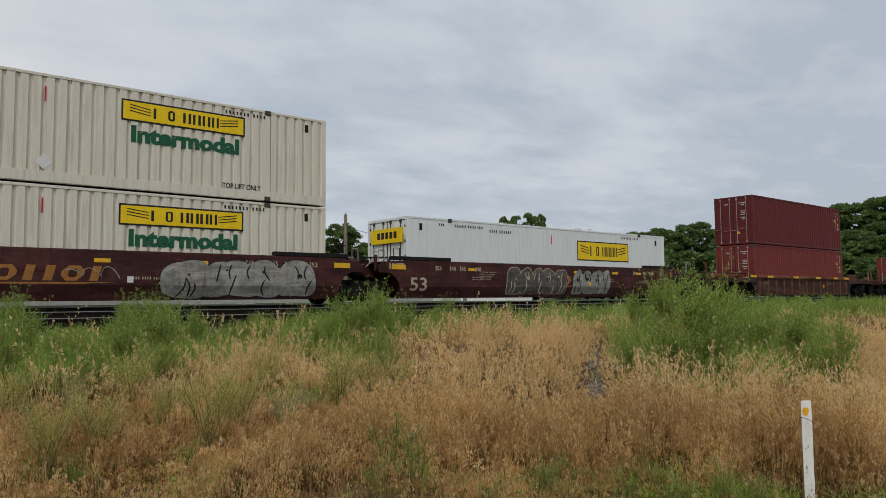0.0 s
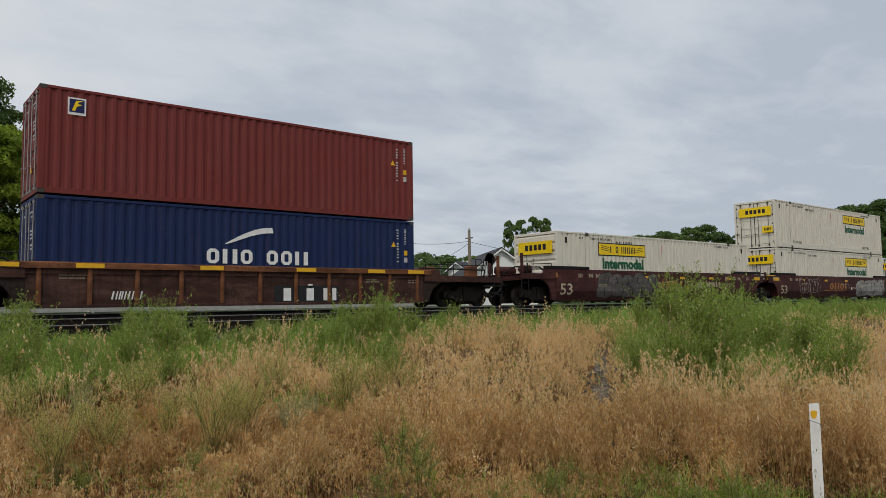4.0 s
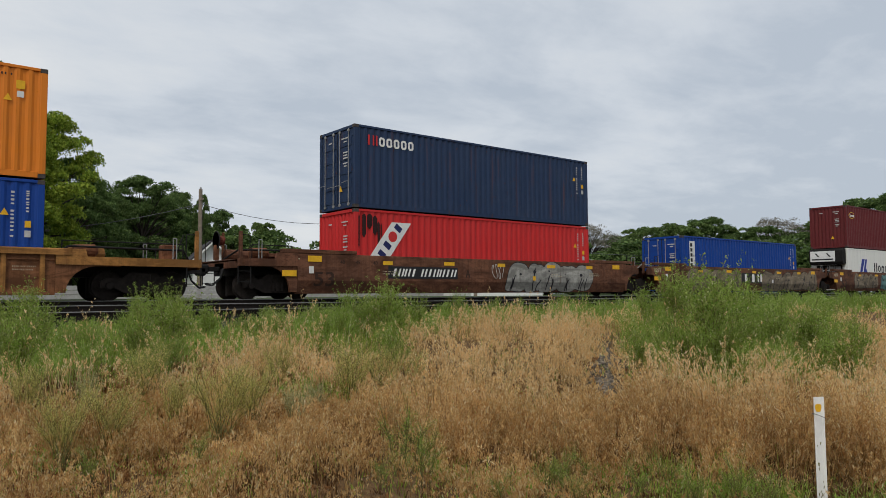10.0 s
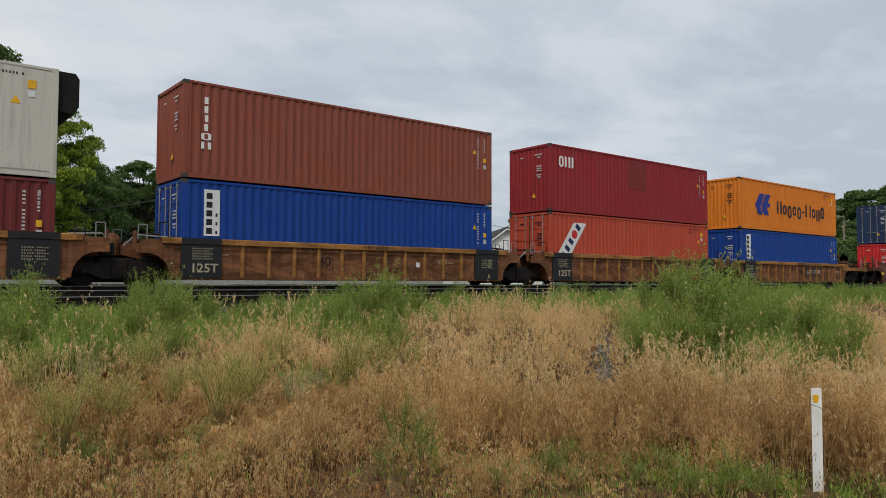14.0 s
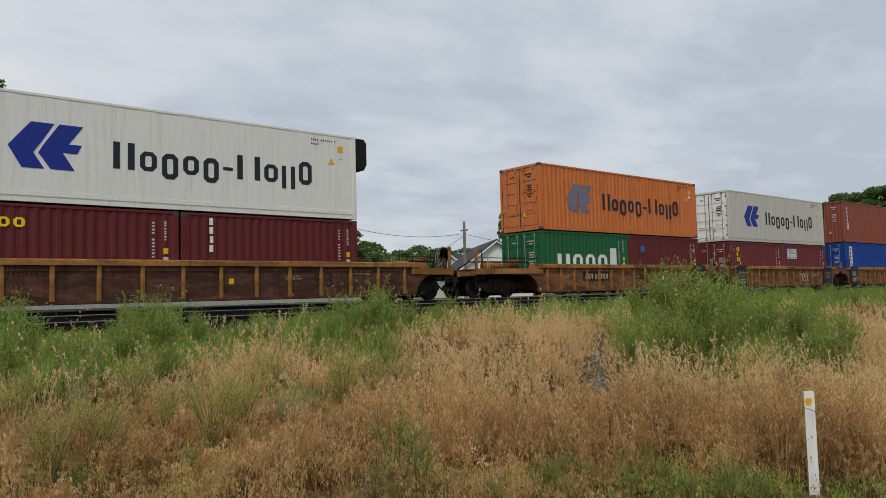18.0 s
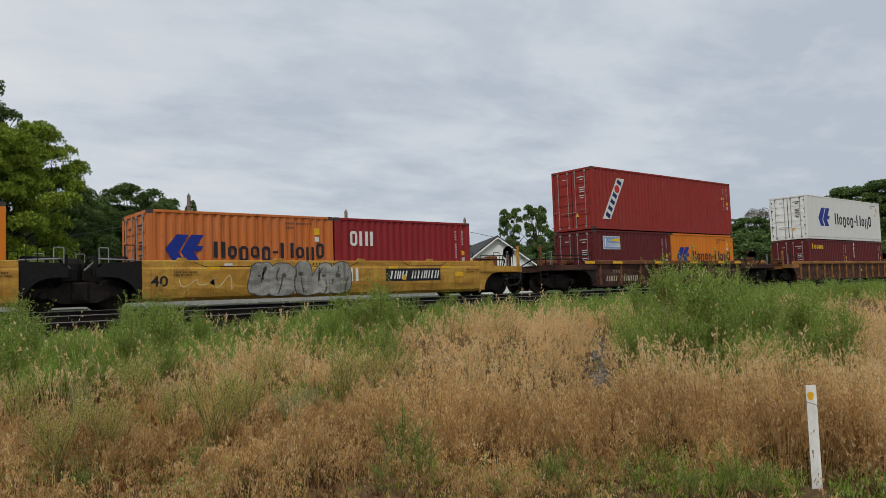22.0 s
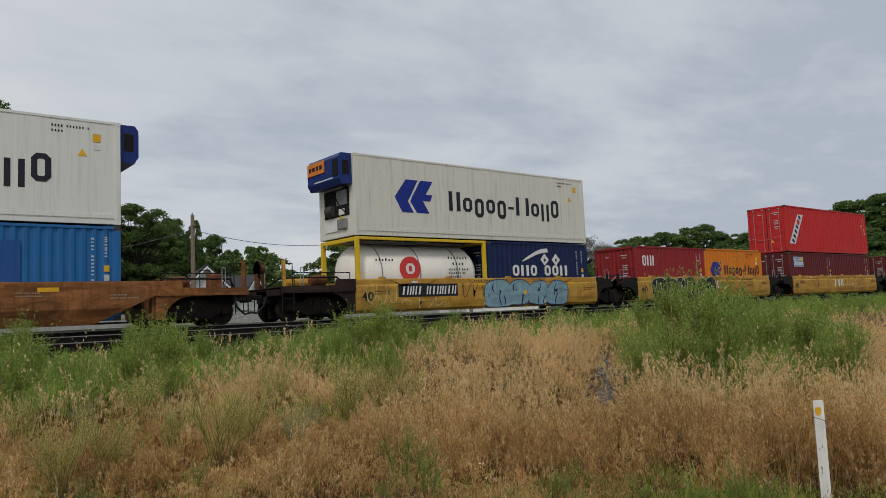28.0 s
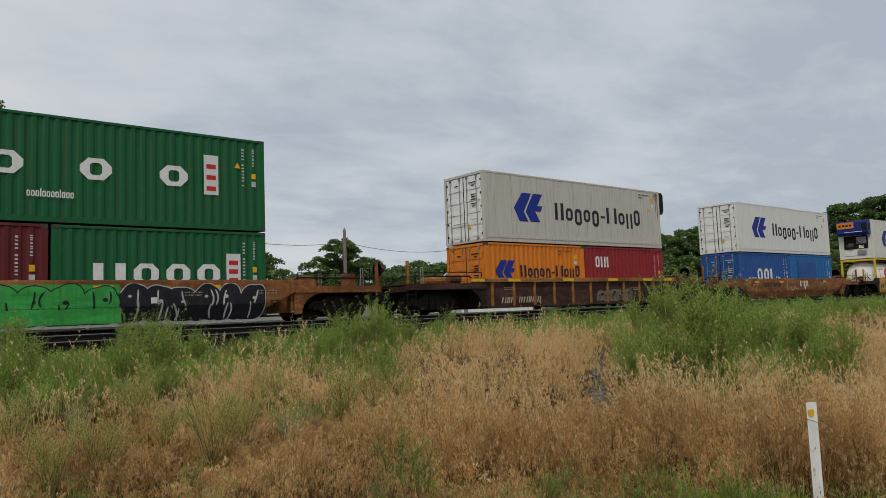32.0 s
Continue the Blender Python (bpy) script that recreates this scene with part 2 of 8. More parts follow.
def lathe(prof, k=24, axis="y"):
    """Turn a profile of (radius, height) pairs round an axis."""
    bm = bmesh.new()
    rings = []
    for r, h in prof:
        ring = []
        for i in range(k):
            a = 2 * math.pi * i / k
            c, s = r * math.cos(a), r * math.sin(a)
            ring.append(bm.verts.new((c, h, s) if axis == "y" else (h, c, s) if axis == "x" else (c, s, h)))
        rings.append(ring)
    for a, b in zip(rings, rings[1:]):
        for i in range(k):
            bm.faces.new((a[i], a[(i + 1) % k], b[(i + 1) % k], b[i]))
    bm.faces.new(rings[0][::-1]), bm.faces.new(rings[-1])
    bmesh.ops.recalc_face_normals(bm, faces=bm.faces[:])
    return bm


def raw(name, verts, faces):
    me = bpy.data.meshes.new(name)
    me.from_pydata(verts, [], faces)
    me.materials.append(None)
    return me


def text_mesh(body, size, bold=0.0):
    """Lettering in the x-z plane that faces -y, its lower left corner at the origin."""
    key = ("text", body, size, bold)
    if key in MESHES:
        return MESHES[key]
    cu = bpy.data.curves.new("lettering", "FONT")
    cu.body, cu.size, cu.extrude, cu.offset, cu.resolution_u = body, size, 0.002, bold, 3
    ob = new("lettering", cu)
    me = bpy.data.meshes.new_from_object(ob.evaluated_get(bpy.context.evaluated_depsgraph_get()))
    bpy.data.objects.remove(ob)
    me.transform(Matrix.Rotation(radians(90), 4, "X"))
    me.materials.clear()
    me.materials.append(None)
    MESHES[key] = me
    return me


def letter(body, size, mat, parent, x, y, z, label="", bold=0.0, width=None, turn=0):
    me = text_mesh(body, size, bold)
    m = Matrix.Translation((x, y, z)) @ Matrix.Rotation(radians(turn), 4, "Y")
    if width:
        w = max(v.co.x for v in me.vertices) - min(v.co.x for v in me.vertices)
        m = m @ Matrix.Diagonal((width / w, 1, 1, 1))
    return mesh_obj("lettering", me, mat, parent, label, m)


def add_slab(bm, x0, x1, z0, z1, lean=0.0):
    add_prism(bm, [(u + lean * w, w) for u, w in ((x0, z0), (x1, z0), (x1, z1), (x0, z1))], -0.003, 0.003)


def add_ring(bm, x0, x1, z0, z1, lean=0.0):
    """A plain rounded ring as tall and wide as one sign."""
    w, h = x1 - x0, z1 - z0
    sx, sz = 0.31 * w, min(0.31 * w, 0.22 * h)

    def loop(a, b, c, d, k, y):
        pts = [(a + k, c), (b - k, c), (b, c + k), (b, d - k), (b - k, d), (a + k, d), (a, d - k), (a, c + k)]
        return [bm.verts.new((u + lean * v, y, v)) for u, v in pts]
    k = 0.26 * w
    of, ob_ = loop(x0, x1, z0, z1, k, -0.003), loop(x0, x1, z0, z1, k, 0.003)
    nf, nb = (loop(x0 + sx, x1 - sx, z0 + sz, z1 - sz, 0.3 * k, y) for y in (-0.003, 0.003))
    for i in range(8):
        q = (i + 1) % 8
        for face in ((of[i], of[q], nf[q], nf[i]), (ob_[q], ob_[i], nb[i], nb[q]), (of[q], of[i], ob_[i], ob_[q]), (nf[i], nf[q], nb[q], nb[i])):
            bm.faces.new(face)


def add_sign(bm, c, x, w, z0, z1, lean=0.0, k=0):
    """One sign of a word as plain shapes: a ring, a pair of upright bars or a single bar."""
    if c in "xpD":
        add_ring(bm, x, x + w, z0, z1, lean)
    elif c in "Hy" or (c == "T" and k % 3):
        add_slab(bm, x, x + w * 0.31, z0, z1, lean)
        add_slab(bm, x + w * 0.68, x + w, z0, z1, lean)
    elif c == "L":
        add_slab(bm, x, x + w * 0.42, z0, z1, lean)
    elif c in "TW":
        add_slab(bm, x + w * 0.28, x + w * 0.66, z0, z1, lean)
    else:
        add_slab(bm, x, x + w, z0, z1, lean)


def word_bars(pattern, h, lean=0.0):
    """A line of fine print as plain shapes."""
    bm = bmesh.new()
    x = 0
    for q, c in enumerate(pattern):
        w, lo, hi = BAR[c]
        if c != " ":
            if h >= 0.17:
                add_sign(bm, c, x, w * h, lo * h, hi * h, lean, q)
            elif c in "xpT":
                add_slab(bm, x + (w - 0.24) * h / 2, x + (w + 0.24) * h / 2, lo * h, hi * h, lean)
            else:
                add_slab(bm, x, x + w * h, lo * h, hi * h, lean)
        x += (w + 0.1) * h
    return bm, x


BAR = {"T": (0.50, 0, 1), "x": (0.46, 0, 0.74), "p": (0.46, -0.24, 0.74), "i": (0.18, 0, 1), "-": (0.3, 0.3, 0.44), " ": (0.3, 0, 0), "W": (0.8, 0, 1), "H": (0.56, 0, 1), "L": (0.42, 0, 1), "D": (0.46, 0, 1), "y": (0.46, -0.24, 0.74)}


def bars(pattern, h, mat, parent, x, y, z, width=None, label="", turn=0, name="lettering", lean=0.0):
    """A word as plain bars: one part a bar where the bars are large, one part for a line of fine print."""
    m = Matrix.Translation((x, y, z)) @ Matrix.Rotation(radians(turn), 4, "Y")
    gap = 0.14 if h >= 0.3 else 0.1
    full = sum(BAR[c][0] + gap for c in pattern) * h - gap * h
    k = width / full if width else 1.0
    if h >= 0.3:
        u = 0
        for i, c in enumerate(pattern):
            w, lo, hi = BAR[c]
            if c != " ":
                me = cached(("bar", c, h, round(k, 2), i % 3, i % 2, lean), lambda: letter_bar(w * h * k, lo * h, hi * h, c, i, lean))
                mesh_obj("letter_bar", me, mat, parent, label if i == 0 else "", m @ Matrix.Translation((u, 0, 0)))
            u += (w + 0.14) * h * k
        return None
    key = ("bars", pattern, h, lean)
    if key not in MESHES:
        bm, w = word_bars(pattern, h, lean)
        me = bpy.data.meshes.new(name)
        bm.to_mesh(me)
        bm.free()
        me.materials.append(None)
        MESHES[key] = me
    return tagged(mesh_obj(name, MESHES[key], mat, parent, label, m @ Matrix.Diagonal((k, 1, 1, 1))), kind="stuff")


def letter_bar(w, z0, z1, c="i", k=0, lean=0.0):
    bm = bmesh.new()
    add_sign(bm, c, 0, w, z0, z1, lean, k)
    return bm


def decal(pts, mat, parent, y, label="", name="emblem", thick=0.004):
    bm = prism(pts, y - thick, y, "y")
    return part(name, bm, mat, parent, label)

# ---- ground, ballast, tracks ----
ZR = 1.38            # head of the main track's rails
YT = 22.26           # centre line of the main track
YS = 17.93           # centre line of the side track


def smooth(a, b, v):
    t = np.clip((np.asarray(v, float) - a) / (b - a), 0, 1)
    return t * t * (3 - 2 * t)


def ripple(x, y):
    return (0.05 * np.sin(0.9 * x + 0.7 * y) + 0.04 * np.sin(1.7 * x - 1.1 * y + 2) + 0.03 * np.sin(2.9 * x + 2.3 * y + 1))


def gz(x, y):
    """Height of the ground."""
    x, y = np.asarray(x, float), np.asarray(y, float)
    h = 0.56 * smooth(3, 14, y) + 0.34 * smooth(13.2, 16.9, y) + ripple(x, y) * (1 - smooth(10, 14, y))
    h = h + 0.30 * np.exp(-((x - 8.4) / 1.9) ** 2 - ((y - 9.6) / 2.0) ** 2)
    h = h + 0.28 * smooth(18.8, 20.6, y)
    h = h + 0.14 * smooth(24.5, 27.5, y)
    return h


def ground_material():
    m, n, l, b = material("field_earth_and_gravel", 0.95)
    tcn = n.new("ShaderNodeTexCoord")
    sp = n.new("ShaderNodeSeparateXYZ")
    l.new(tcn.outputs["Object"], sp.inputs[0])
    n1 = noise_at(n, l, 0.6, detail=6)
    n2 = noise_at(n, l, 14, detail=6)
    soil = ramp_of(n, l, n1.outputs["Fac"], [(0.3, (0.08, 0.045, 0.02)), (0.55, (0.17, 0.10, 0.045)), (0.75, (0.11, 0.072, 0.03))])
    soil2 = mix(n, l, ramp_of(n, l, n2.outputs["Fac"], [(0.35, grey(0.55)), (0.7, grey(1.15))]).outputs[0], 0.0, soil.outputs[0], "MIX")
    vor = n.new("ShaderNodeTexVoronoi")
    vor.inputs["Scale"].default_value = 18
    l.new(tcn.outputs["Object"], vor.inputs["Vector"])
    stone = ramp_of(n, l, vor.outputs["Color"], [(0.0, (0.09, 0.082, 0.072)), (1.0, (0.24, 0.22, 0.19))])
    gap = ramp_of(n, l, vor.outputs["Distance"], [(0.25, grey(1)), (0.7, grey(0.25))])
    gravel = mix(n, l, 1.0, stone.outputs[0], gap.outputs[0], "MULTIPLY")
    pale = ramp_of(n, l, n2.outputs["Fac"], [(0.3, (0.14, 0.14, 0.12)), (0.7, (0.23, 0.23, 0.20))])

    def band(a, c):
        k = n.new("ShaderNodeMapRange")
        k.interpolation_type = "SMOOTHSTEP"
        k.inputs[1].default_value, k.inputs[2].default_value = a, c
        l.new(sp.outputs["Y"], k.inputs[0])
        return k.outputs[0]
    c1 = mix(n, l, band(13.6, 15.6), soil2, gravel)
    # cinder-dark ballast by the tracks; shade under the train is painted in too
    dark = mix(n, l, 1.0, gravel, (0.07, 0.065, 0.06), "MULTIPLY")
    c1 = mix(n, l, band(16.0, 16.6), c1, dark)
    c2 = mix(n, l, band(25.0, 27.0), c1, pale.outputs[0])
    green = ramp_of(n, l, n2.outputs["Fac"], [(0.3, (0.035, 0.055, 0.02)), (0.7, (0.07, 0.10, 0.035))])
    c3 = mix(n, l, band(36.0, 38.0), c2, green.outputs[0])
    l.new(c3, b.inputs["Base Color"])
    bump(n, l, b, vor.outputs["Distance"], 0.5, 0.03)
    return m


def axis_steps(stops):
    out = []
    for a, b, d in stops:
        out += list(np.arange(a, b, d))
    return np.array(out + [stops[-1][1]])


def build_ground():
    xs = axis_steps([(-2500, -300, 400), (-300, -20, 40), (-20, 60, 0.5), (60, 200, 4), (200, 3000, 300)])
    ys = axis_steps([(-2500, -300, 400), (-300, -10, 30), (-10, 2, 1), (2, 30, 0.3), (30, 120, 6), (120, 3000, 360)])
    gx, gy = np.meshgrid(xs, ys)
    v = np.stack([gx, gy, gz(gx, gy)], -1).reshape(-1, 3)
    w, h = len(xs), len(ys)
    i = np.arange(h - 1)[:, None] * w + np.arange(w - 1)[None]
    f = np.stack([i, i + 1, i + 1 + w, i + w], -1).reshape(-1, 4)
    me = raw("ground", v.tolist(), f.tolist())
    for p in me.polygons:
        p.use_smooth = True
    ob = mesh_obj("ground", me, ground_material())
    tagged(ob, "dry earth field rising to grey gravel ballast", "ground", kind="structure")


build_ground()
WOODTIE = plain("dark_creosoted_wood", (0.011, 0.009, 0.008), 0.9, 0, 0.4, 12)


def rail_mesh(x0, x1):
    prof = [(-0.075, 0), (0.075, 0), (0.075, 0.012), (0.01, 0.03), (0.01, 0.125), (0.036, 0.135), (0.036, 0.165), (0.028, 0.172), (-0.028, 0.172), (-0.036, 0.165), (-0.036, 0.135), (-0.01, 0.125), (-0.01, 0.03), (-0.075, 0.012)]
    return prism(prof, x0, x1, "x")


def build_track(name, y, z_near, z_far, label):
    tr = tagged(empty(name, pose(0, 0, 0)), label, "railway track", kind="structure")
    for k, zz in ((-0.7525, z_near), (0.7525, z_far)):
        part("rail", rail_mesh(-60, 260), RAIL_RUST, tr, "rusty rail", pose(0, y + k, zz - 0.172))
        part("rail_head", box(-60, 260, -0.037, 0.037, -0.016, 0.004, 0.004), STEEL_RAIL, tr, "worn bright rail head", pose(0, y + k, zz))
    tilt = math.degrees(math.atan2(z_far - z_near, 1.505))
    me = cached(("tie",), lambda: box(-0.11, 0.11, -1.28, 1.28, -0.17, 0, 0.012))
    for i in range(140):
        rr = random.Random(i)
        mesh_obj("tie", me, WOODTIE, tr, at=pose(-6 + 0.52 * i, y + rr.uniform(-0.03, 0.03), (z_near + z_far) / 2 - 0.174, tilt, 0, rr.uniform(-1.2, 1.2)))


build_track("track_main", YT, ZR, ZR, "main railway track with rusty rails on dark wooden ties")
build_track("track_side", YS, 1.17, 1.29, "side railway track with dull rails on wooden ties")


def scatter_stones():
    """Loose ballast stones on the shoulder of the side track and on the bare patch."""
    rr = np.random.default_rng(5)
    base = np.array([(-1, -1, -0.5), (1, -0.8, -0.6), (0.9, 1, -0.5), (-0.8, 0.9, -0.6), (-0.6, -0.5, 0.6), (0.7, -0.4, 0.5), (0.4, 0.6, 0.7), (-0.5, 0.6, 0.5)])
    fc = np.array([(3, 2, 1, 0), (4, 5, 6, 7), (0, 1, 5, 4), (1, 2, 6, 5), (2, 3, 7, 6), (3, 0, 4, 7)])
    pd, pa = rr.uniform(9.6, 16.6, 1300), np.radians(rr.normal(51.3, 0.5, 1300))
    xs = np.concatenate([rr.uniform(2, 60, 8000), pd * np.sin(pa)])
    ys = np.concatenate([rr.uniform(13.6, 16.6, 8000), pd * np.cos(pa)])
    k = len(xs)
    s = rr.uniform(0.018, 0.048, (k, 1, 3)) * np.array([1, 1, 0.7])
    a = rr.uniform(0, 6.28, k)
    v = base[None] * rr.uniform(0.7, 1.3, (k, 8, 3)) * s
    c, sn = np.cos(a)[:, None], np.sin(a)[:, None]
    v = np.stack([v[..., 0] * c - v[..., 1] * sn, v[..., 0] * sn + v[..., 1] * c, v[..., 2]], -1)
    v += np.stack([xs, ys, gz(xs, ys) + 0.012], -1)[:, None]
    f = (fc[None] + (np.arange(k) * 8)[:, None, None]).reshape(-1, 4)
    m, n, l, b = material("grey_ballast_stone", 0.9)
    g = n.new("ShaderNodeNewGeometry")
    r = ramp_of(n, l, g.outputs["Random Per Island"], [(0, (0.045, 0.038, 0.03)), (0.6, (0.12, 0.098, 0.072)), (1, (0.30, 0.25, 0.19))])
    l.new(r.outputs[0], b.inputs["Base Color"])
    ob = mesh_obj("ballast_stones", raw("ballast_stones", v.reshape(-1, 3).tolist(), f.tolist()), m)
    tagged(ob, "loose grey crushed ballast stones beside the track", "gravel", kind="stuff")


scatter_stones()

# ---- containers ----
MOVERS = []          # (thing, x at the middle of the clip, y, z): all that rolls with the train


def corrugated(x0, x1, z0, z1, pitch, depth, flat, style):
    """A pressed steel sheet in the x-z plane, its outer faces at y = 0 and its troughs at y = depth."""
    k = max(2, round((x1 - x0) / pitch))
    p = (x1 - x0) / k
    prof = []
    for i in range(k):
        a = x0 + i * p
        if style == "post":      # narrow raised posts on a flat sheet
            prof += [(a, 0), (a + p * 0.62, 0), (a + p * 0.68, depth), (a + p * 0.94, depth)]
        else:
            prof += [(a, 0), (a + p * flat, 0), (a + p * 0.5, depth), (a + p * (0.5 + flat), depth)]
    prof.append((x1, prof[0][1]))
    bm = bmesh.new()
    lo = [bm.verts.new((x, y, z0)) for x, y in prof]
    hi = [bm.verts.new((x, y, z1)) for x, y in prof]
    for i in range(len(prof) - 1):
        bm.faces.new((lo[i], lo[i + 1], hi[i + 1], hi[i]))
    # a thin back so that the sheet has depth
    b0 = [bm.verts.new((x, depth + 0.02, z)) for x, z in ((x0, z0), (x1, z0), (x1, z1), (x0, z1))]
    bm.faces.new(b0[::-1])
    return bm


CASTING = plain("corner_casting_steel", (0.06, 0.05, 0.045), 0.7, 0, 0.3, 9)
DARK_ROD = plain("grey_rod_steel", (0.24, 0.24, 0.24), 0.5, 0.4, 0.2, 7)
REEFER_DOOR = paint("clean_white_door_paint", (0.78, 0.78, 0.75), 0.12, 0.2, 0.4, 0.15, (0.16, 0.085, 0.04))
RUBBER = plain("black_rubber", (0.02, 0.02, 0.02), 0.8, 0, 0.2, 9)


def container(label, x, top, L, H, col, W=2.438, style="iso", rear="doors", rodmat=None, frame_mat=None, gap=0.0, category="shipping container", marks=None, group="shipping containers on the train"):
    """A container whose rear (-x) lower corner stands at x at the middle of the clip; top is the height of its roof."""
    z = top - H
    ob = tagged(empty("shipping_container", pose(x + L / 2, YT, z)), label, category, group)
    fm = frame_mat or col
    h, w = L / 2, W / 2
    both = 0.16
    # corner posts
    me = box_mesh(-0.08, 0.08, -0.06, 0.06, 0.11, H - 0.11, 0.012)
    for sx in (-1, 1):
        for sy in (-1, 1):
            mesh_obj("corner_post", me, fm, ob, at=pose(sx * (h - 0.08), sy * (w - 0.06), 0))
    mc = cached(("casting",), lambda: box(-0.089, 0.089, -0.081, 0.081, 0, 0.118, 0.008))
    for sx in (-1, 1):
        for sy in (-1, 1):
            for zz in (0, H - 0.118):
                mesh_obj("corner_casting", mc, CASTING if style == "iso" else fm, ob, at=pose(sx * (h - 0.089), sy * (w - 0.081), zz))
    # long rails
    mt = box_mesh(-(h - 0.17), h - 0.17, -0.03, 0.03, 0, 0.08, 0.008)
    mb = box_mesh(-(h - 0.17), h - 0.17, -0.03, 0.03, 0, both, 0.008)
    for sy in (-1, 1):
        mesh_obj("top_rail", mt, fm, ob, at=pose(0, sy * (w - 0.03), H - 0.085))
        mesh_obj("bottom_rail", mb, fm, ob, at=pose(0, sy * (w - 0.05), 0.01))
    # end headers and sills
    mh = box_mesh(-0.05, 0.05, -(w - 0.16), w - 0.16, 0, 0.11, 0.008)
    for sx in (-1, 1):
        for zz in (0.01, H - 0.115):
            mesh_obj("end_beam", mh, fm, ob, at=pose(sx * (h - 0.055), 0, zz))
    # side sheets
    if style == "iso":
        ms = cached(("side", L, H), lambda: corrugated(-(h - 0.16), h - 0.16, both - 0.01, H - 0.08, 0.278, 0.036, 0.26, "iso"))
    elif style == "domestic":
        ms = cached(("side_d", L, H), lambda: corrugated(-(h - 0.16), h - 0.16, both - 0.01, H - 0.08, 0.305, 0.05, 0.26, "post"))
    else:
        ms = cached(("side_r", L, H), lambda: corrugated(-(h - 0.16), h - 0.16, both - 0.01, H - 0.08, 1.2, 0.005, 0.45, "iso"))
    mesh_obj("side_panel", ms, col, ob, at=pose(0, -(w - 0.012), 0))
    mesh_obj("side_panel", ms, col, ob, at=pose(0, w - 0.012, 0, 0, 0, 180))
    # roof and floor
    mr = cached(("roof", L, W), lambda: corrugated_roof(h - 0.17, w - 0.06))
    mesh_obj("roof", mr, col, ob, at=pose(0, 0, H - 0.03))
    mesh_obj("floor", box_mesh(-(h - 0.16), h - 0.16, -(w - 0.07), w - 0.07, 0.10, 0.15), STEEL_DARK, ob)
    # ends
    if style == "iso":
        me_ = cached(("end", W, H), lambda: corrugated(-(w - 0.12), w - 0.12, 0.11, H - 0.11, 0.25, 0.045, 0.22, "iso"))
    else:
        me_ = cached(("end_flat", W, H), lambda: corrugated(-(w - 0.12), w - 0.12, 0.11, H - 0.11, 0.75, 0.012, 0.42, "iso"))
    mesh_obj("end_wall", me_, col, ob, at=pose(h - 0.03, 0, 0, 0, 0, 90))
    if rear == "doors":
        rm = rodmat or GALV
        dw = w - 0.13
        md = cached(("door", W, H, style), lambda: door_leaf(dw, H - 0.25, style))
        mrod = cached(("rod", H), lambda: rod((0, 0, -0.04), (0, 0, H - 0.21), 0.017))
        mcam = cached(("cam",), lambda: box(-0.03, 0.03, -0.05, 0.05, -0.04, 0.04, 0.006))
        mhan = cached(("handle",), lambda: bent([(0, 0, 0), (-0.03, 0.10, 0), (-0.03, 0.38, -0.02)], 0.012))
        mhin = cached(("hinge",), lambda: box(-0.02, 0.03, -0.06, 0.06, -0.04, 0.04, 0.006))
        mg = cached(("gasket", H), lambda: box(-0.004, 0.004, -0.022, 0.022, 0, H - 0.25, 0.002))
        for yy in (-2 * (dw / 2 + 0.006), 0, 2 * (dw / 2 + 0.006)):
            mesh_obj("door_gasket", mg, RUBBER, ob, "black rubber door seal", at=pose(-h + 0.026, yy, 0.125))
        if style != "iso":
            rm = DARK_ROD if style == "reefer" else CASTING
        for sy in (-1, 1):
            d = mesh_obj("door", md, REEFER_DOOR if style == "reefer" else col, ob, "clean white insulated door" if style == "reefer" else "", at=pose(-h + 0.055, sy * (dw / 2 + 0.006), 0.125))
            for off in (-0.30, 0.24):
                y = off * dw * (1 if sy > 0 else -1)
                r = mesh_obj("lock_rod", mrod, rm, d, "grey steel lock rod", at=pose(-0.055, y, 0))
                for zz in (0.02, H - 0.29):
                    mesh_obj("rod_cam", mcam, rm, d, at=pose(-0.05, y, zz))
                mesh_obj("door_handle", mhan, rm, d, at=pose(-0.07, y, 0.72 + 0.1 * (off > 0)))
            for q in range(5):
                mesh_obj("hinge", mhin, STEEL_DARK if style != "iso" else fm, d, at=pose(-0.02, sy * (dw / 2 - 0.02), 0.22 + q * (H - 0.7) / 4))
    elif rear == "wall":
        mesh_obj("end_wall", me_, col, ob, at=pose(-h + 0.03, 0, 0, 0, 0, -90))
    elif rear == "steps":       # horizontally ribbed end of a domestic container
        kk = 7
        dz = (H - 0.24) / kk
        me = cached(("step", W, H), lambda: prism([(0, 0), (0.05, 0), (0.05, dz), (0, dz * 0.95), (-0.035, dz * 0.75), (-0.035, dz * 0.2)], -(w - 0.12), w - 0.12, "y"))
        for q in range(kk):
            mesh_obj("end_rib", me, col, ob, at=pose(-h + 0.045, 0, 0.12 + q * dz))
    elif rear in ("reefer", "genset"):
        mesh_obj("end_wall", box_mesh(0, 0.04, -(w - 0.12), w - 0.12, 0.11, H - 0.11, 0.006), col, ob, at=pose(-h + 0.02, 0, 0))
        # flat black plate on the wall stands for the shade inside the machinery recess
        part("recess_plate", box(-h + 0.002, -h + 0.02, -0.85, 0.85, 0.75, 1.75, 0.004), STEEL_DARK, ob, "dark cooling machinery recess")
        part("compressor", lathe([(0.05, -0.24), (0.2, -0.22), (0.22, 0.16), (0.1, 0.26)], 16, "y"), CASTING, ob, "dark round compressor", pose(-h - 0.0, 0.35, 1.0))
        part("coil_panel", box(-h - 0.03, -h + 0.01, -0.75, -0.05, 1.15, 1.68, 0.01), DARK_ROD, ob)
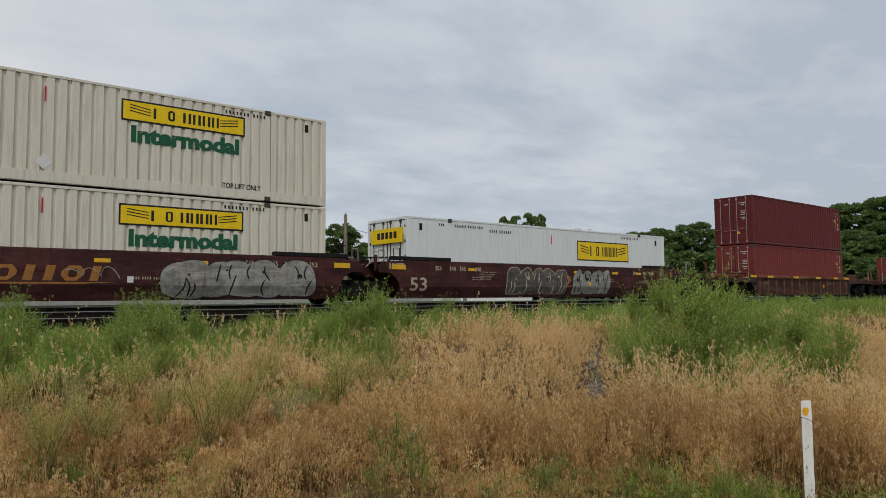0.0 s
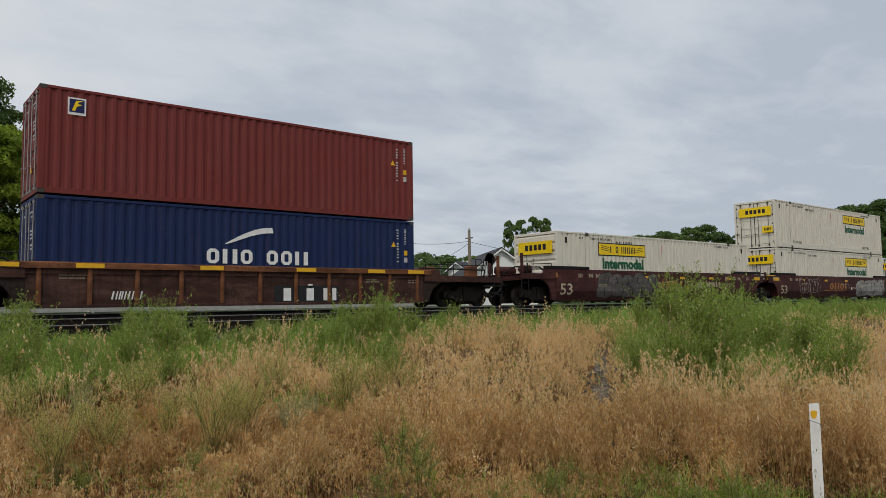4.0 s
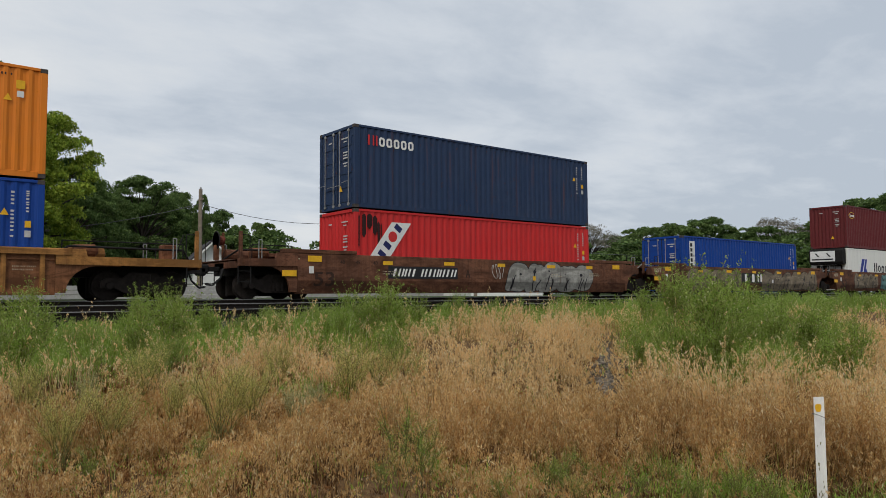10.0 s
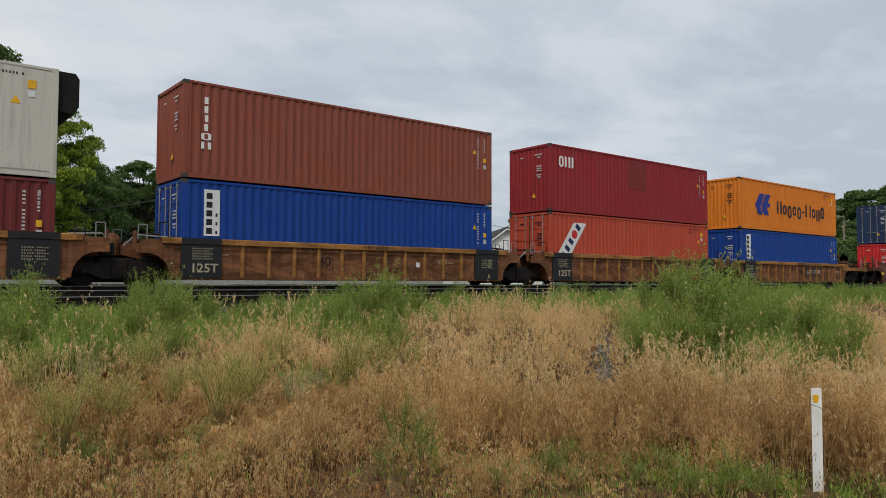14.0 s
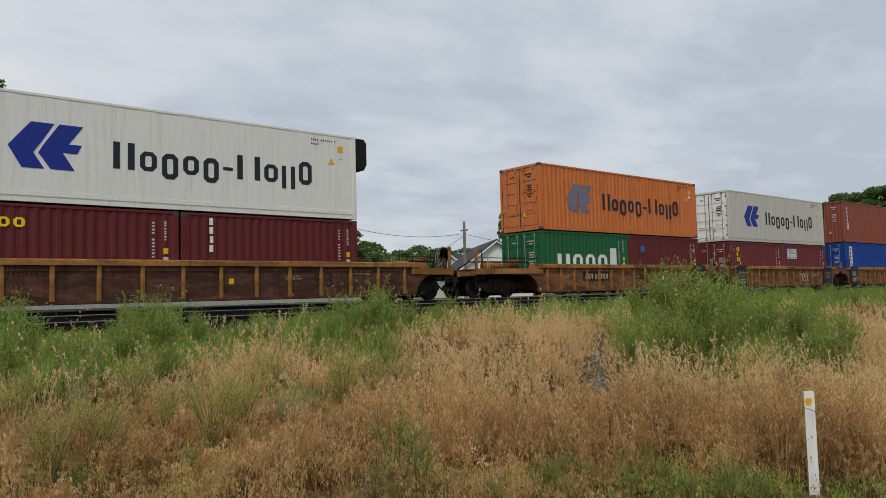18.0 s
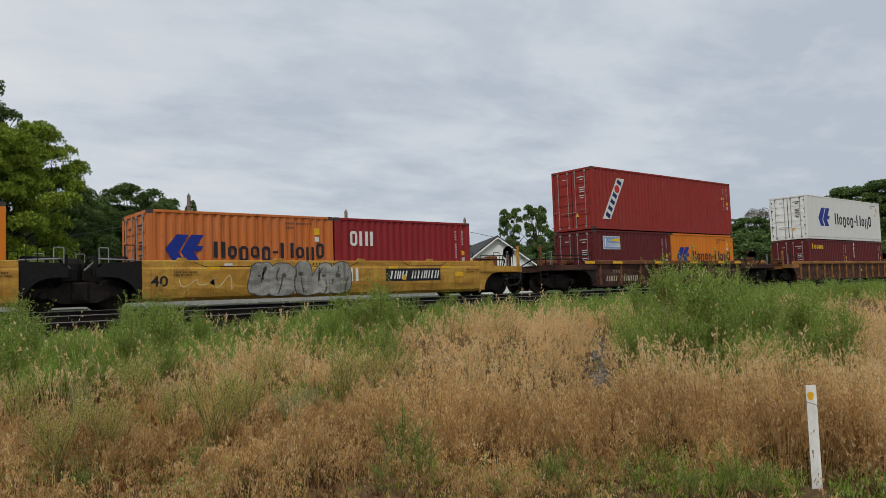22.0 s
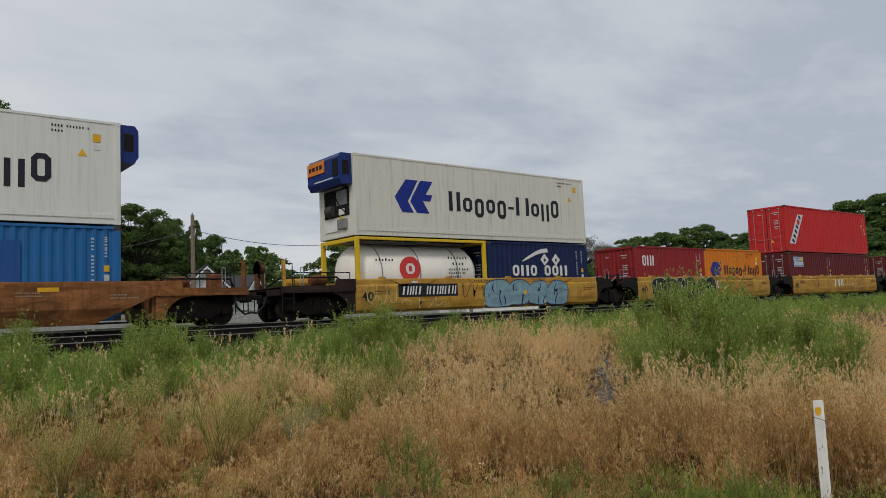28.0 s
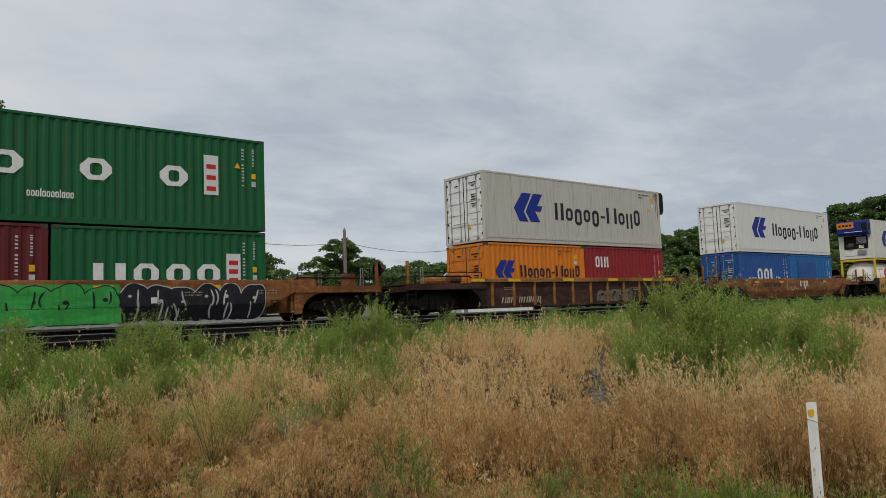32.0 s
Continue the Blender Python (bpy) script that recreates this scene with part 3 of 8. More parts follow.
        part("cooling_pipe", bent([(-h - 0.03, 0.7, 0.82), (-h - 0.05, 0.65, 1.5), (-h - 0.05, 0.1, 1.62), (-h - 0.03, -0.3, 1.1), (-h - 0.03, -0.6, 0.9)], 0.028, 6), RUBBER, ob)
        part("pale_cover", box(-h - 0.035, -h + 0.01, -0.55, -0.2, 0.8, 1.02, 0.008), WHITE_MARK, ob)
        part("control_box", box(-h - 0.06, -h + 0.01, -0.7, -0.1, 0.3, 0.65, 0.01), GALV, ob)
        part("lower_panel", box(-h - 0.012, -h + 0.015, 0.0, 0.8, 0.25, 0.65, 0.006), WHITE_MARK, ob)
    MOVERS.append((ob, x + L / 2, YT, z))
    return ob, -w + 0.009


def corrugated_roof(h, w):
    bm = bmesh.new()
    k = int(2 * h / 0.5)
    prev = None
    for i in range(k + 1):
        for dx, dz in ((-0.12, 0), (-0.06, 0.012), (0.06, 0.012), (0.12, 0)):
            x = max(-h, min(h, -h + 2 * h * i / k + dx))
            row = (bm.verts.new((x, -w, dz)), bm.verts.new((x, w, dz)))
            if prev:
                bm.faces.new((prev[0], row[0], row[1], prev[1]))
            prev = row
    return bm


def door_leaf(dw, H, style):
    """A door in the y-z plane, its outer face towards -x, with pressed panels."""
    bm = box(-0.02, 0.03, -dw / 2, dw / 2, 0, H, 0.006)
    k = 5
    for i in range(k):
        z0 = 0.12 + i * (H - 0.2) / k
        z1 = z0 + (H - 0.2) / k * (0.62 if style == "iso" else 0.3)
        add_prism(bm, [(-dw / 2 + 0.1, z0), (dw / 2 - 0.1, z0), (dw / 2 - 0.1, z1), (-dw / 2 + 0.1, z1)], -0.042, -0.02, "x")
    return bm


def small_marks(ob, L, H, y, mat=None, front=True, yellow=True):
    """Rows of small code bars, a warning triangle and plates near the front end."""
    mat = mat or WHITE_MARK
    x = L / 2 - 0.42
    bars("iiiTiiTi", 0.07, mat, ob, x, y, H - 0.30, turn=90, width=0.55, name="code_marking")
    bars("TiTi TiTiTi i", 0.075, mat, ob, x - 0.34, y, H - 0.30, turn=90, width=1.2, name="code_marking")
    if yellow:
        decal([(x - 0.02, H - 1.25), (x + 0.12, H - 1.25), (x + 0.12, H - 1.08), (x - 0.02, H - 1.08)], YELLOW_MARK, ob, y, "small yellow plate", "plate")
    decal([(x - 0.02, H - 1.50), (x + 0.12, H - 1.50), (x + 0.12, H - 1.33), (x - 0.02, H - 1.33)], mat, ob, y, "", "plate")


def triangle(ob, x, z, y, s=0.24):
    decal([(x, z), (x + s, z), (x + s / 2, z + s * 0.9)], YELLOW_MARK, ob, y, "yellow warning triangle", "warning_triangle")


def tail_code(ob, L, H, W, mat=None):
    """Code bars on a door end."""
    mat = mat or WHITE_MARK
    for i, (yy, zz, ww) in enumerate(((-0.62, H - 0.42, 0.34), (-0.40, H - 0.42, 0.08), (-0.60, H - 0.54, 0.20), (-0.62, H - 0.92, 0.30), (-0.62, H - 1.02, 0.26), (-0.62, H - 1.12, 0.30), (-0.62, H - 1.30, 0.30), (-0.62, H - 1.40, 0.18), (0.42, H - 0.45, 0.22))):
        mesh_obj("code_marking", cached(("tail", ww), lambda ww=ww: box(-0.003, 0.003, -ww / 2, ww / 2, -0.022, 0.022)), mat, ob, at=pose(-L / 2 - 0.006, yy, zz))
    mesh_obj("warning_triangle", cached(("tail_tri",), lambda: prism([(-0.12, 0), (0.12, 0), (0, 0.2)], -0.003, 0.003, "x")), YELLOW_MARK, ob, "yellow warning triangle", at=pose(-L / 2 - 0.006, -0.30, 0.62))


BLUE_LOGO = plain("royal_blue_emblem_paint", (0.012, 0.03, 0.24), 0.55, 0, 0.12, 8)
FADED_BLUE = plain("faded_grey_blue_emblem_paint", (0.16, 0.16, 0.22), 0.6, 0, 0.2, 8)
WORD_DARK = plain("near_black_lettering", (0.02, 0.022, 0.03), 0.6, 0, 0.2, 8)


def carrier_mark(ob, L, y, zc, s, blue=None, dark=None, x_logo=-2.95, word=6.15, x_word=-0.95, twoarm=False):
    """A blue arrow-like emblem and a long dark word drawn as bars."""
    blue, dark = blue or BLUE_LOGO, dark or WORD_DARK
    x = x_logo
    u = s
    if twoarm:
        decal([(x, zc - 0.5 * u), (x + 0.36 * u, zc - 0.5 * u), (x + 0.86 * u, zc + 0.5 * u), (x + 0.42 * u, zc + 0.5 * u)], blue, ob, y, "blue slanted emblem")
        decal([(x + 0.55 * u, zc - 0.5 * u), (x + 1.3 * u, zc - 0.5 * u), (x + 1.1 * u, zc - 0.2 * u), (x + 0.98 * u, zc - 0.2 * u), (x + 1.25 * u, zc + 0.5 * u), (x + 0.98 * u, zc + 0.5 * u)], blue, ob, y)
    else:
        decal([(x, zc - 0.05 * u), (x + 0.428 * u, zc + 0.5 * u), (x + 0.881 * u, zc + 0.5 * u), (x + 0.619 * u, zc + 0.06 * u), (x + 0.476 * u, zc - 0.16 * u), (x + 0.690 * u, zc - 0.5 * u), (x + 0.262 * u, zc - 0.5 * u)], blue, ob, y, "blue arrow-shaped emblem")
        decal([(x + 0.666 * u, zc + 0.02 * u), (x + 0.976 * u, zc + 0.5 * u), (x + 1.452 * u, zc + 0.5 * u), (x + 1.166 * u, zc + 0.08 * u), (x + 1.428 * u, zc + 0.08 * u), (x + 1.333 * u, zc - 0.12 * u), (x + 1.047 * u, zc - 0.12 * u), (x + 1.285 * u, zc - 0.5 * u), (x + 0.809 * u, zc - 0.5 * u), (x + 0.571 * u, zc - 0.16 * u)], blue, ob, y)
    bars("Hxpxp-LixyD", 0.62 * u, dark, ob, x_word, y, zc - 0.36 * u, width=word, label="long dark lettering shown as bars")



def genset(ob, L, H, sx, kind):
    """A clip-on generator at the upper end of a refrigerated container."""
    h = L / 2
    shell = {"dark": STEEL_DARK, "blue": plain("glossy_dark_blue_shell", (0.012, 0.03, 0.16), 0.4, 0, 0.15, 6), "white": STEEL_DARK}[kind]
    z0, z1 = H - 1.12, H - 0.02
    a, e = sx * (h + 0.01), sx * (h + 0.52)
    prof = [(a, z0 + 0.05), (a, z1), (sx * (h + 0.42), z1), (e, z1 - 0.14), (e, z0 + 0.2), (sx * (h + 0.40), z0)]
    g = part("generator", prism(prof, -1.1, 1.1, "y"), shell, ob, {"dark": "black clip-on generator", "blue": "blue clip-on generator with an orange panel", "white": "black clip-on generator with a pale end panel"}[kind])
    if kind == "blue":
        part("panel", box(min(e, e + sx * 0.03), max(e, e + sx * 0.03), -0.15, 1.06, z1 - 0.56, z1 - 0.10, 0.008), ORANGE_SHELL, g, "orange upper panel")
        for q in range(4):
            part("code_bar", box(min(e + sx * 0.034, e + sx * 0.04), max(e + sx * 0.034, e + sx * 0.04), 0.0 + 0.25 * q, 0.17 + 0.25 * q, z1 - 0.40, z1 - 0.26), BLACK_MARK, g)
        part("belt", box(min(e, e + sx * 0.01), max(e, e + sx * 0.01), -0.7, 0.6, z0 + 0.24, z0 + 0.28), WHITE_MARK, g)
    if kind == "white":
        part("panel", box(min(e, e + sx * 0.03), max(e, e + sx * 0.03), -0.62, 1.02, z0 + 0.22, z1 - 0.16, 0.01), plain("pale_grey_shell", (0.66, 0.66, 0.65), 0.5, 0, 0.1, 6), g, "pale end panel with black stripes")
        for q in (-0.30, 0.44):
            part("stripe", prism([(q - 0.05, z0 + 0.55), (q + 0.05, z0 + 0.55), (q + 0.26, z1 - 0.3), (q + 0.16, z1 - 0.3)], min(e + sx * 0.034, e + sx * 0.04), max(e + sx * 0.034, e + sx * 0.04), "x"), BLACK_MARK, g)
        part("stripe", box(min(e + sx * 0.034, e + sx * 0.04), max(e + sx * 0.034, e + sx * 0.04), -0.5, 0.9, z0 + 0.33, z0 + 0.42), BLACK_MARK, g)
    if kind != "dark":
        part("grille", box(min(e, e + sx * 0.015), max(e, e + sx * 0.015), -1.04, -0.68, z0 + 0.3, z1 - 0.2, 0.004), STEEL_DARK, g, "dark louvred grille")
        part("side_grille", box(min(sx * (h + 0.12), sx * (h + 0.38)), max(sx * (h + 0.12), sx * (h + 0.38)), -1.112, -1.1, z0 + 0.35, z1 - 0.25, 0.004), STEEL_DARK, g)
    for sy in (-1, 1):
        part("hanger", box(min(a, sx * (h + 0.2)), max(a, sx * (h + 0.2)), sy * 0.95 - 0.05, sy * 0.95 + 0.05, z1, z1 + 0.03), STEEL_DARK, g)


ORANGE_SHELL = plain("orange_shell_panel", (0.65, 0.20, 0.03), 0.5, 0, 0.1, 6)


def tank_container(label, x, top, L, H, col):
    """A tank in an open frame."""
    z = top - H
    ob = tagged(empty("tank_container", pose(x + L / 2, YT, z)), label, "tank container", "shipping containers on the train")
    h, w = L / 2, 1.219
    yel = YELLOWFRAME
    for sx in (-1, 1):
        for sy in (-1, 1):
            part("corner_post", box(sx * (h - 0.08) - 0.08, sx * (h - 0.08) + 0.08, sy * (w - 0.06) - 0.06, sy * (w - 0.06) + 0.06, 0, H, 0.012), yel, ob)
        for zz in (0.0, H - 0.14):
            part("end_beam", box(sx * (h - 0.08) - 0.06, sx * (h - 0.08) + 0.06, -(w - 0.12), w - 0.12, zz, zz + 0.14, 0.01), yel, ob)
        for sy in (-1, 1):
            part("brace", rod((sx * (h - 0.08), sy * 1.1, 0.25), (sx * (h - 0.75), sy * 0.9, 0.75), 0.05, 6), yel, ob)
            part("brace", rod((sx * (h - 0.08), sy * 0.2, 0.2), (sx * (h - 0.08), sy * 1.1, 1.1), 0.045, 6), yel, ob)
    for sy in (-1, 1):
        part("top_rail", box(-(h - 0.16), h - 0.16, sy * (w - 0.05) - 0.05, sy * (w - 0.05) + 0.05, H - 0.1, H, 0.01), yel, ob)
        part("bottom_rail", box(-(h - 0.16), h - 0.16, sy * (w - 0.05) - 0.05, sy * (w - 0.05) + 0.05, 0.0, 0.1, 0.01), yel, ob)
    r = 1.12
    prof = [(0.05, -h + 0.18), (0.55, -h + 0.22), (0.95, -h + 0.40), (r, -h + 0.66), (r, h - 0.66), (0.95, h - 0.40), (0.55, h - 0.22), (0.05, h - 0.18)]
    tk = part("tank", lathe(prof, 40, "x"), col, ob, "ivory clad cylindrical tank", pose(0, 0, 1.30))
    for p in tk.data.polygons:
        p.use_smooth = True
    for q in (-1.9, -0.2, 1.6):
        part("band", lathe([(r + 0.002, -0.03), (r + 0.008, -0.025), (r + 0.008, 0.025), (r + 0.002, 0.03)], 40, "x"), GALV, ob, at=pose(q, 0, 1.30))
    part("walkway", box(-h + 0.3, h - 0.3, -0.3, 0.3, H - 0.14, H - 0.09), GALV, ob)
    part("manhole", lathe([(0.3, 0), (0.3, 0.1), (0.12, 0.14)], 16, "z"), GALV, ob, at=pose(0.2, 0, H - 0.14))
    red = plain("red_round_emblem_paint", (0.60, 0.05, 0.05), 0.5, 0, 0.1, 6)
    part("round_emblem", prism([(0.47 * math.cos(q), 0.45 * math.sin(q)) for q in np.linspace(0, 2 * math.pi, 25)[:-1]], -0.01, 0.01, "y"), red, ob, "red round emblem", pose(-0.68, -1.125, 1.48))
    bm = bmesh.new()
    add_ring(bm, -0.2, 0.2, -0.19, 0.19)
    part("round_emblem_ring", bm, WHITE_MARK, ob, "white ring", pose(-0.68, -1.141, 1.48))
    for q in range(3):
        bars("xTxxTxT TxxT"[:12 - 2 * q], 0.09, BLACK_MARK, ob, 1.12, -1.135, 1.42 - 0.14 * q, width=1.0 - 0.15 * q, name="code_marking")
    bars("TxTTxxT", 0.10, BLACK_MARK, ob, 1.1, -1.10, 1.85, width=1.0, name="code_marking")
    bars("TTxT", 0.10, BLACK_MARK, ob, 1.3, -1.13, 1.62, width=0.6, name="code_marking")
    bars("xTxTxx", 0.10, BLACK_MARK, ob, -2.2, -1.11, 1.75, width=0.8, name="code_marking")
    MOVERS.append((ob, x + L / 2, YT, z))
    return ob, -1.13
# ---- well cars ----
CAR_MAROON = paint("dark_maroon_car_paint", (0.060, 0.017, 0.015), 0.5, 0.25, 0.65, 0.5, mottle=0.55)
CAR_RUST = paint("rusty_red_brown_car_paint", (0.125, 0.050, 0.025), 0.8, 0.35, 0.7, 0.6, mottle=0.7)
CAR_UMBER = paint("dull_umber_car_paint", (0.088, 0.037, 0.021), 0.75, 0.35, 0.7, 0.6, mottle=0.7)
CAR_OCHRE = paint("brown_ochre_car_paint", (0.180, 0.072, 0.028), 0.7, 0.35, 0.7, 0.6, mottle=0.75)
CAR_OCHRE_SILL = paint("golden_ochre_sill_paint", (0.30, 0.135, 0.033), 0.6, 0.3, 0.65, 0.45, mottle=0.6)
CAR_DARK = paint("dark_brown_car_paint", (0.062, 0.026, 0.018), 0.7, 0.35, 0.7, 0.6, mottle=0.65)
CAR_SILL = paint("rust_orange_sill_paint", (0.165, 0.062, 0.025), 0.7, 0.35, 0.7, 0.5, mottle=0.7)
CAR_YELLOW = paint("dirty_yellow_car_paint", (0.50, 0.26, 0.038), 0.5, 0.25, 0.55, 0.4, mottle=0.45)
CAR_ORANGE = paint("dirty_orange_brown_car_paint", (0.25, 0.098, 0.028), 0.7, 0.35, 0.65, 0.55, mottle=0.65)
TRUCK_MAT = plain("sooty_brown_cast_steel", (0.017, 0.013, 0.011), 0.85, 0.0, 0.5, 8)
TRUCK_BROWN = paint("sooty_dark_brown_car_paint", (0.028, 0.016, 0.012), 0.7, 0.3, 0.75, 0.6, mottle=0.5)
RUSTRED = plain("rust_red_cast_iron", (0.13, 0.035, 0.022), 0.8, 0, 0.4, 7)


def wheel_mesh():
    return lathe([(0.07, -0.78), (0.16, -0.78), (0.40, -0.765), (0.415, -0.70), (0.445, -0.69), (0.45, -0.665), (0.40, -0.65), (0.12, -0.63), (0.075, -0.60), (0.075, 0.60), (0.12, 0.63), (0.40, 0.65), (0.45, 0.665), (0.445, 0.69), (0.415, 0.70), (0.40, 0.765), (0.16, 0.78), (0.07, 0.78)], 28, "y")


def truck(parent, x, z_floor):
    """A two-axle freight truck below a car's end; the wheels stand on the rails."""
    zr = ZR - z_floor
    t = empty("truck")
    t.parent = parent
    t.matrix_basis = pose(x, 0, zr)
    tagged(t, label="grimy black two-axle freight truck")
    ws = cached(("wheelset",), wheel_mesh)
    for k in (-0.89, 0.89):
        mesh_obj("wheelset", ws, TRUCK_MAT, t, at=pose(k, 0, 0.415))
    prof = [(-1.12, 0.36), (-1.12, 0.54), (-0.95, 0.62), (-0.55, 0.62), (-0.35, 0.78), (0.35, 0.78), (0.55, 0.62), (0.95, 0.62), (1.12, 0.54), (1.12, 0.36), (0.78, 0.36), (0.45, 0.20), (-0.45, 0.20), (-0.78, 0.36)]
    sf = cached(("sideframe",), lambda: prism(prof, -0.05, 0.05, "y"))
    sp = cached(("springs",), lambda: [add_rod(b, (dx, 0, 0.26), (dx, 0, 0.50), 0.06, 8) for b in [bmesh.new()] for dx in (-0.15, 0, 0.15)][0])
    cap = cached(("bearing",), lambda: lathe([(0.02, -0.06), (0.09, -0.06), (0.11, -0.02), (0.11, 0.05)], 14, "y"))
    for sy in (-1, 1):
        mesh_obj("sideframe", sf, TRUCK_MAT, t, at=pose(0, sy * 1.0, 0))
        mesh_obj("spring_nest", sp, TRUCK_MAT, t, at=pose(0, sy * 1.07, 0))
        for k in (-0.89, 0.89):
            mesh_obj("bearing_cap", cap, TRUCK_MAT, t, at=pose(k, sy * 1.06, 0.415, 0, 0, 0 if sy < 0 else 180))
    mesh_obj("bolster", box_mesh(-0.2, 0.2, -1.1, 1.1, 0.3, 0.75, 0.02), TRUCK_MAT, t)
    for k in (-0.45, 0.45):
        mesh_obj("brake_beam", box_mesh(-0.06, 0.06, -0.95, 0.95, 0.25, 0.6, 0.02), TRUCK_MAT, t, at=pose(k, 0, 0))
    mesh_obj("brake_rigging", box_mesh(-1.25, 1.25, -0.12, 0.12, 0.10, 0.85, 0.03), TRUCK_MAT, t)


def hoop(parent, x, y, z, w, h, mat):
    me = cached(("hoop", w, h), lambda: bent([(-w / 2, 0, 0), (-w / 2, 0, h), (w / 2, 0, h), (w / 2, 0, 0)], 0.014, 6))
    return mesh_obj("grab_iron", me, mat, parent, at=pose(x, y, z))


def ladder(parent, x, y, z, h, mat):
    bm = bmesh.new()
    for sx in (-0.2, 0.2):
        add_rod(bm, (sx, 0, 0), (sx, 0, h), 0.018, 6)
    for i in range(int(h / 0.32) + 1):
        add_rod(bm, (-0.2, 0, 0.08 + 0.32 * i), (0.2, 0, 0.08 + 0.32 * i), 0.012, 6)
    return part("ladder", bm, mat, parent, at=pose(x, y, z))


def brake_wheel(parent, x, y, z, mat):
    bm = lathe([(0.262, -0.016), (0.298, -0.016), (0.298, 0.016), (0.262, 0.016), (0.262, -0.016)], 20, "x")
    for i in range(4):
        a = math.pi * i / 2
        add_rod(bm, (0, 0, 0), (0, 0.28 * math.cos(a), 0.28 * math.sin(a)), 0.012, 6)
    return part("brake_wheel", bm, mat, parent, "round steel brake wheel", pose(x, y, z))


CREASE, LEANIN = 0.42, 0.14      # height of the crease along a smooth car side, and how far the foot leans in


def well_car(label, style, xc, half_well, rear, front, side, sill=None, ribs=0, ztop=2.75, zbot=1.55, tube=False, arch=False, ends=None):
    """One well unit centred on xc. rear and front: (kind, reach) with kind 'joint' for a shared truck
    or 'end' for a platform of its own with truck and coupler; reach: metres from the centre to the joint or coupler."""
    z0 = ZR + 0.2
    ob = tagged(empty("well_car", pose(xc, YT, z0)), label, "freight car", "well cars of the train")
    sill = sill or side
    old = CAR_SILL if style != "B" else CAR_DARK
    ends = ends or side
    endmat = CAR_DARK if style == "S" and ribs < 15 else sill
    hw = half_well
    t, b = ztop - z0, zbot - z0
    yo = 1.46
    for sy in (-1, 1):
        if tube:
            prof = [(yo - 0.02, t), (yo, t - 0.03), (yo, t - 0.20), (yo + 0.03, t - 0.26), (yo + 0.03, b + 0.36), (yo - 0.02, b + 0.10), (yo - 0.12, b), (yo - 0.30, b), (yo - 0.30, b + 0.05), (yo - 0.12, b + 0.14), (yo - 0.10, t)]
        elif ribs:
            prof = [(yo - 0.04, t - 0.1), (yo - 0.04, b + 0.02), (yo - 0.30, b + 0.02), (yo - 0.30, b + 0.07), (yo - 0.10, b + 0.09), (yo - 0.10, t - 0.1)]
        else:
            prof = [(yo - 0.01, t), (yo, t - 0.04), (yo, b + CREASE), (yo - LEANIN, b), (yo - 0.34, b), (yo - 0.34, b + 0.05), (yo - LEANIN - 0.06, b + 0.08), (yo - 0.08, b + CREASE + 0.02), (yo - 0.08, t)]
        bm = prism([(sy * u, w) for u, w in prof], -hw, hw, "x")
        if arch:
            cut_ends(bm, hw, b, t, arch)
        part("side_wall", bm, side, ob)
        if ribs:
            part("top_chord", prism([(sy * (yo - 0.12), t), (sy * (yo + 0.04), t), (sy * (yo + 0.06), t - 0.03), (sy * (yo + 0.06), t - 0.17), (sy * (yo - 0.12), t - 0.17)], -hw - 0.35, hw + 0.35, "x"), sill, ob, "worn lighter top chord")
            part("bottom_chord", box(-hw, hw, min(sy * (yo - 0.12), sy * (yo + 0.01)), max(sy * (yo - 0.12), sy * (yo + 0.01)), b, b + 0.08, 0.01), side, ob)
            part("flange", box(-hw, hw, min(sy * (yo - 0.06), sy * (yo)), max(sy * (yo - 0.06), sy * (yo)), t - 0.31, t - 0.27), side, ob)
            me = cached(("rib", round(t - b, 2)), lambda: prism([(-0.055, b + 0.08), (0.055, b + 0.08), (0.055, t - 0.17), (-0.055, t - 0.17)], -0.05, 0.055, "y"))
            for i in range(ribs):
                x = -hw + 0.3 + (2 * hw - 0.6) * i / (ribs - 1)
                mesh_obj("rib", me, sill, ob, at=pose(x, sy * (yo - 0.03), 0))
        elif not tube and not arch:
            for sx in (-1, 1):
                part("raised_end_lip", box(min(sx * 6.15, sx * (hw + 0.5)), max(sx * 6.15, sx * (hw + 0.5)), min(sy * 1.2, sy * 1.475), max(sy * 1.2, sy * 1.475), t + 0.004, t + 0.13, 0.01), STEEL_DARK if style == "B" else side, ob, "raised lip above the well's end")
        elif tube:
            me = cached(("stake", 1), lambda: prism([(-0.16, 0), (0.16, 0), (0.11, 0.07), (-0.11, 0.07)], -0.04, 0.04, "y"))
            for x in (-5.2, -2.2, 0.9, 3.9):
                mesh_obj("guide", me, sill, ob, at=pose(x, sy * (yo - 0.05), t))
    part("well_floor", box(-hw, hw, -1.2, 1.2, b + 0.0, b + 0.05), STEEL_DARK, ob)
    for sx in (-1, 1):
        part("bulkhead", box(min(sx * hw, sx * (hw - 0.08)), max(sx * hw, sx * (hw - 0.08)), -1.34, 1.34, b + 0.1, t - 0.25, 0.01), ends, ob)
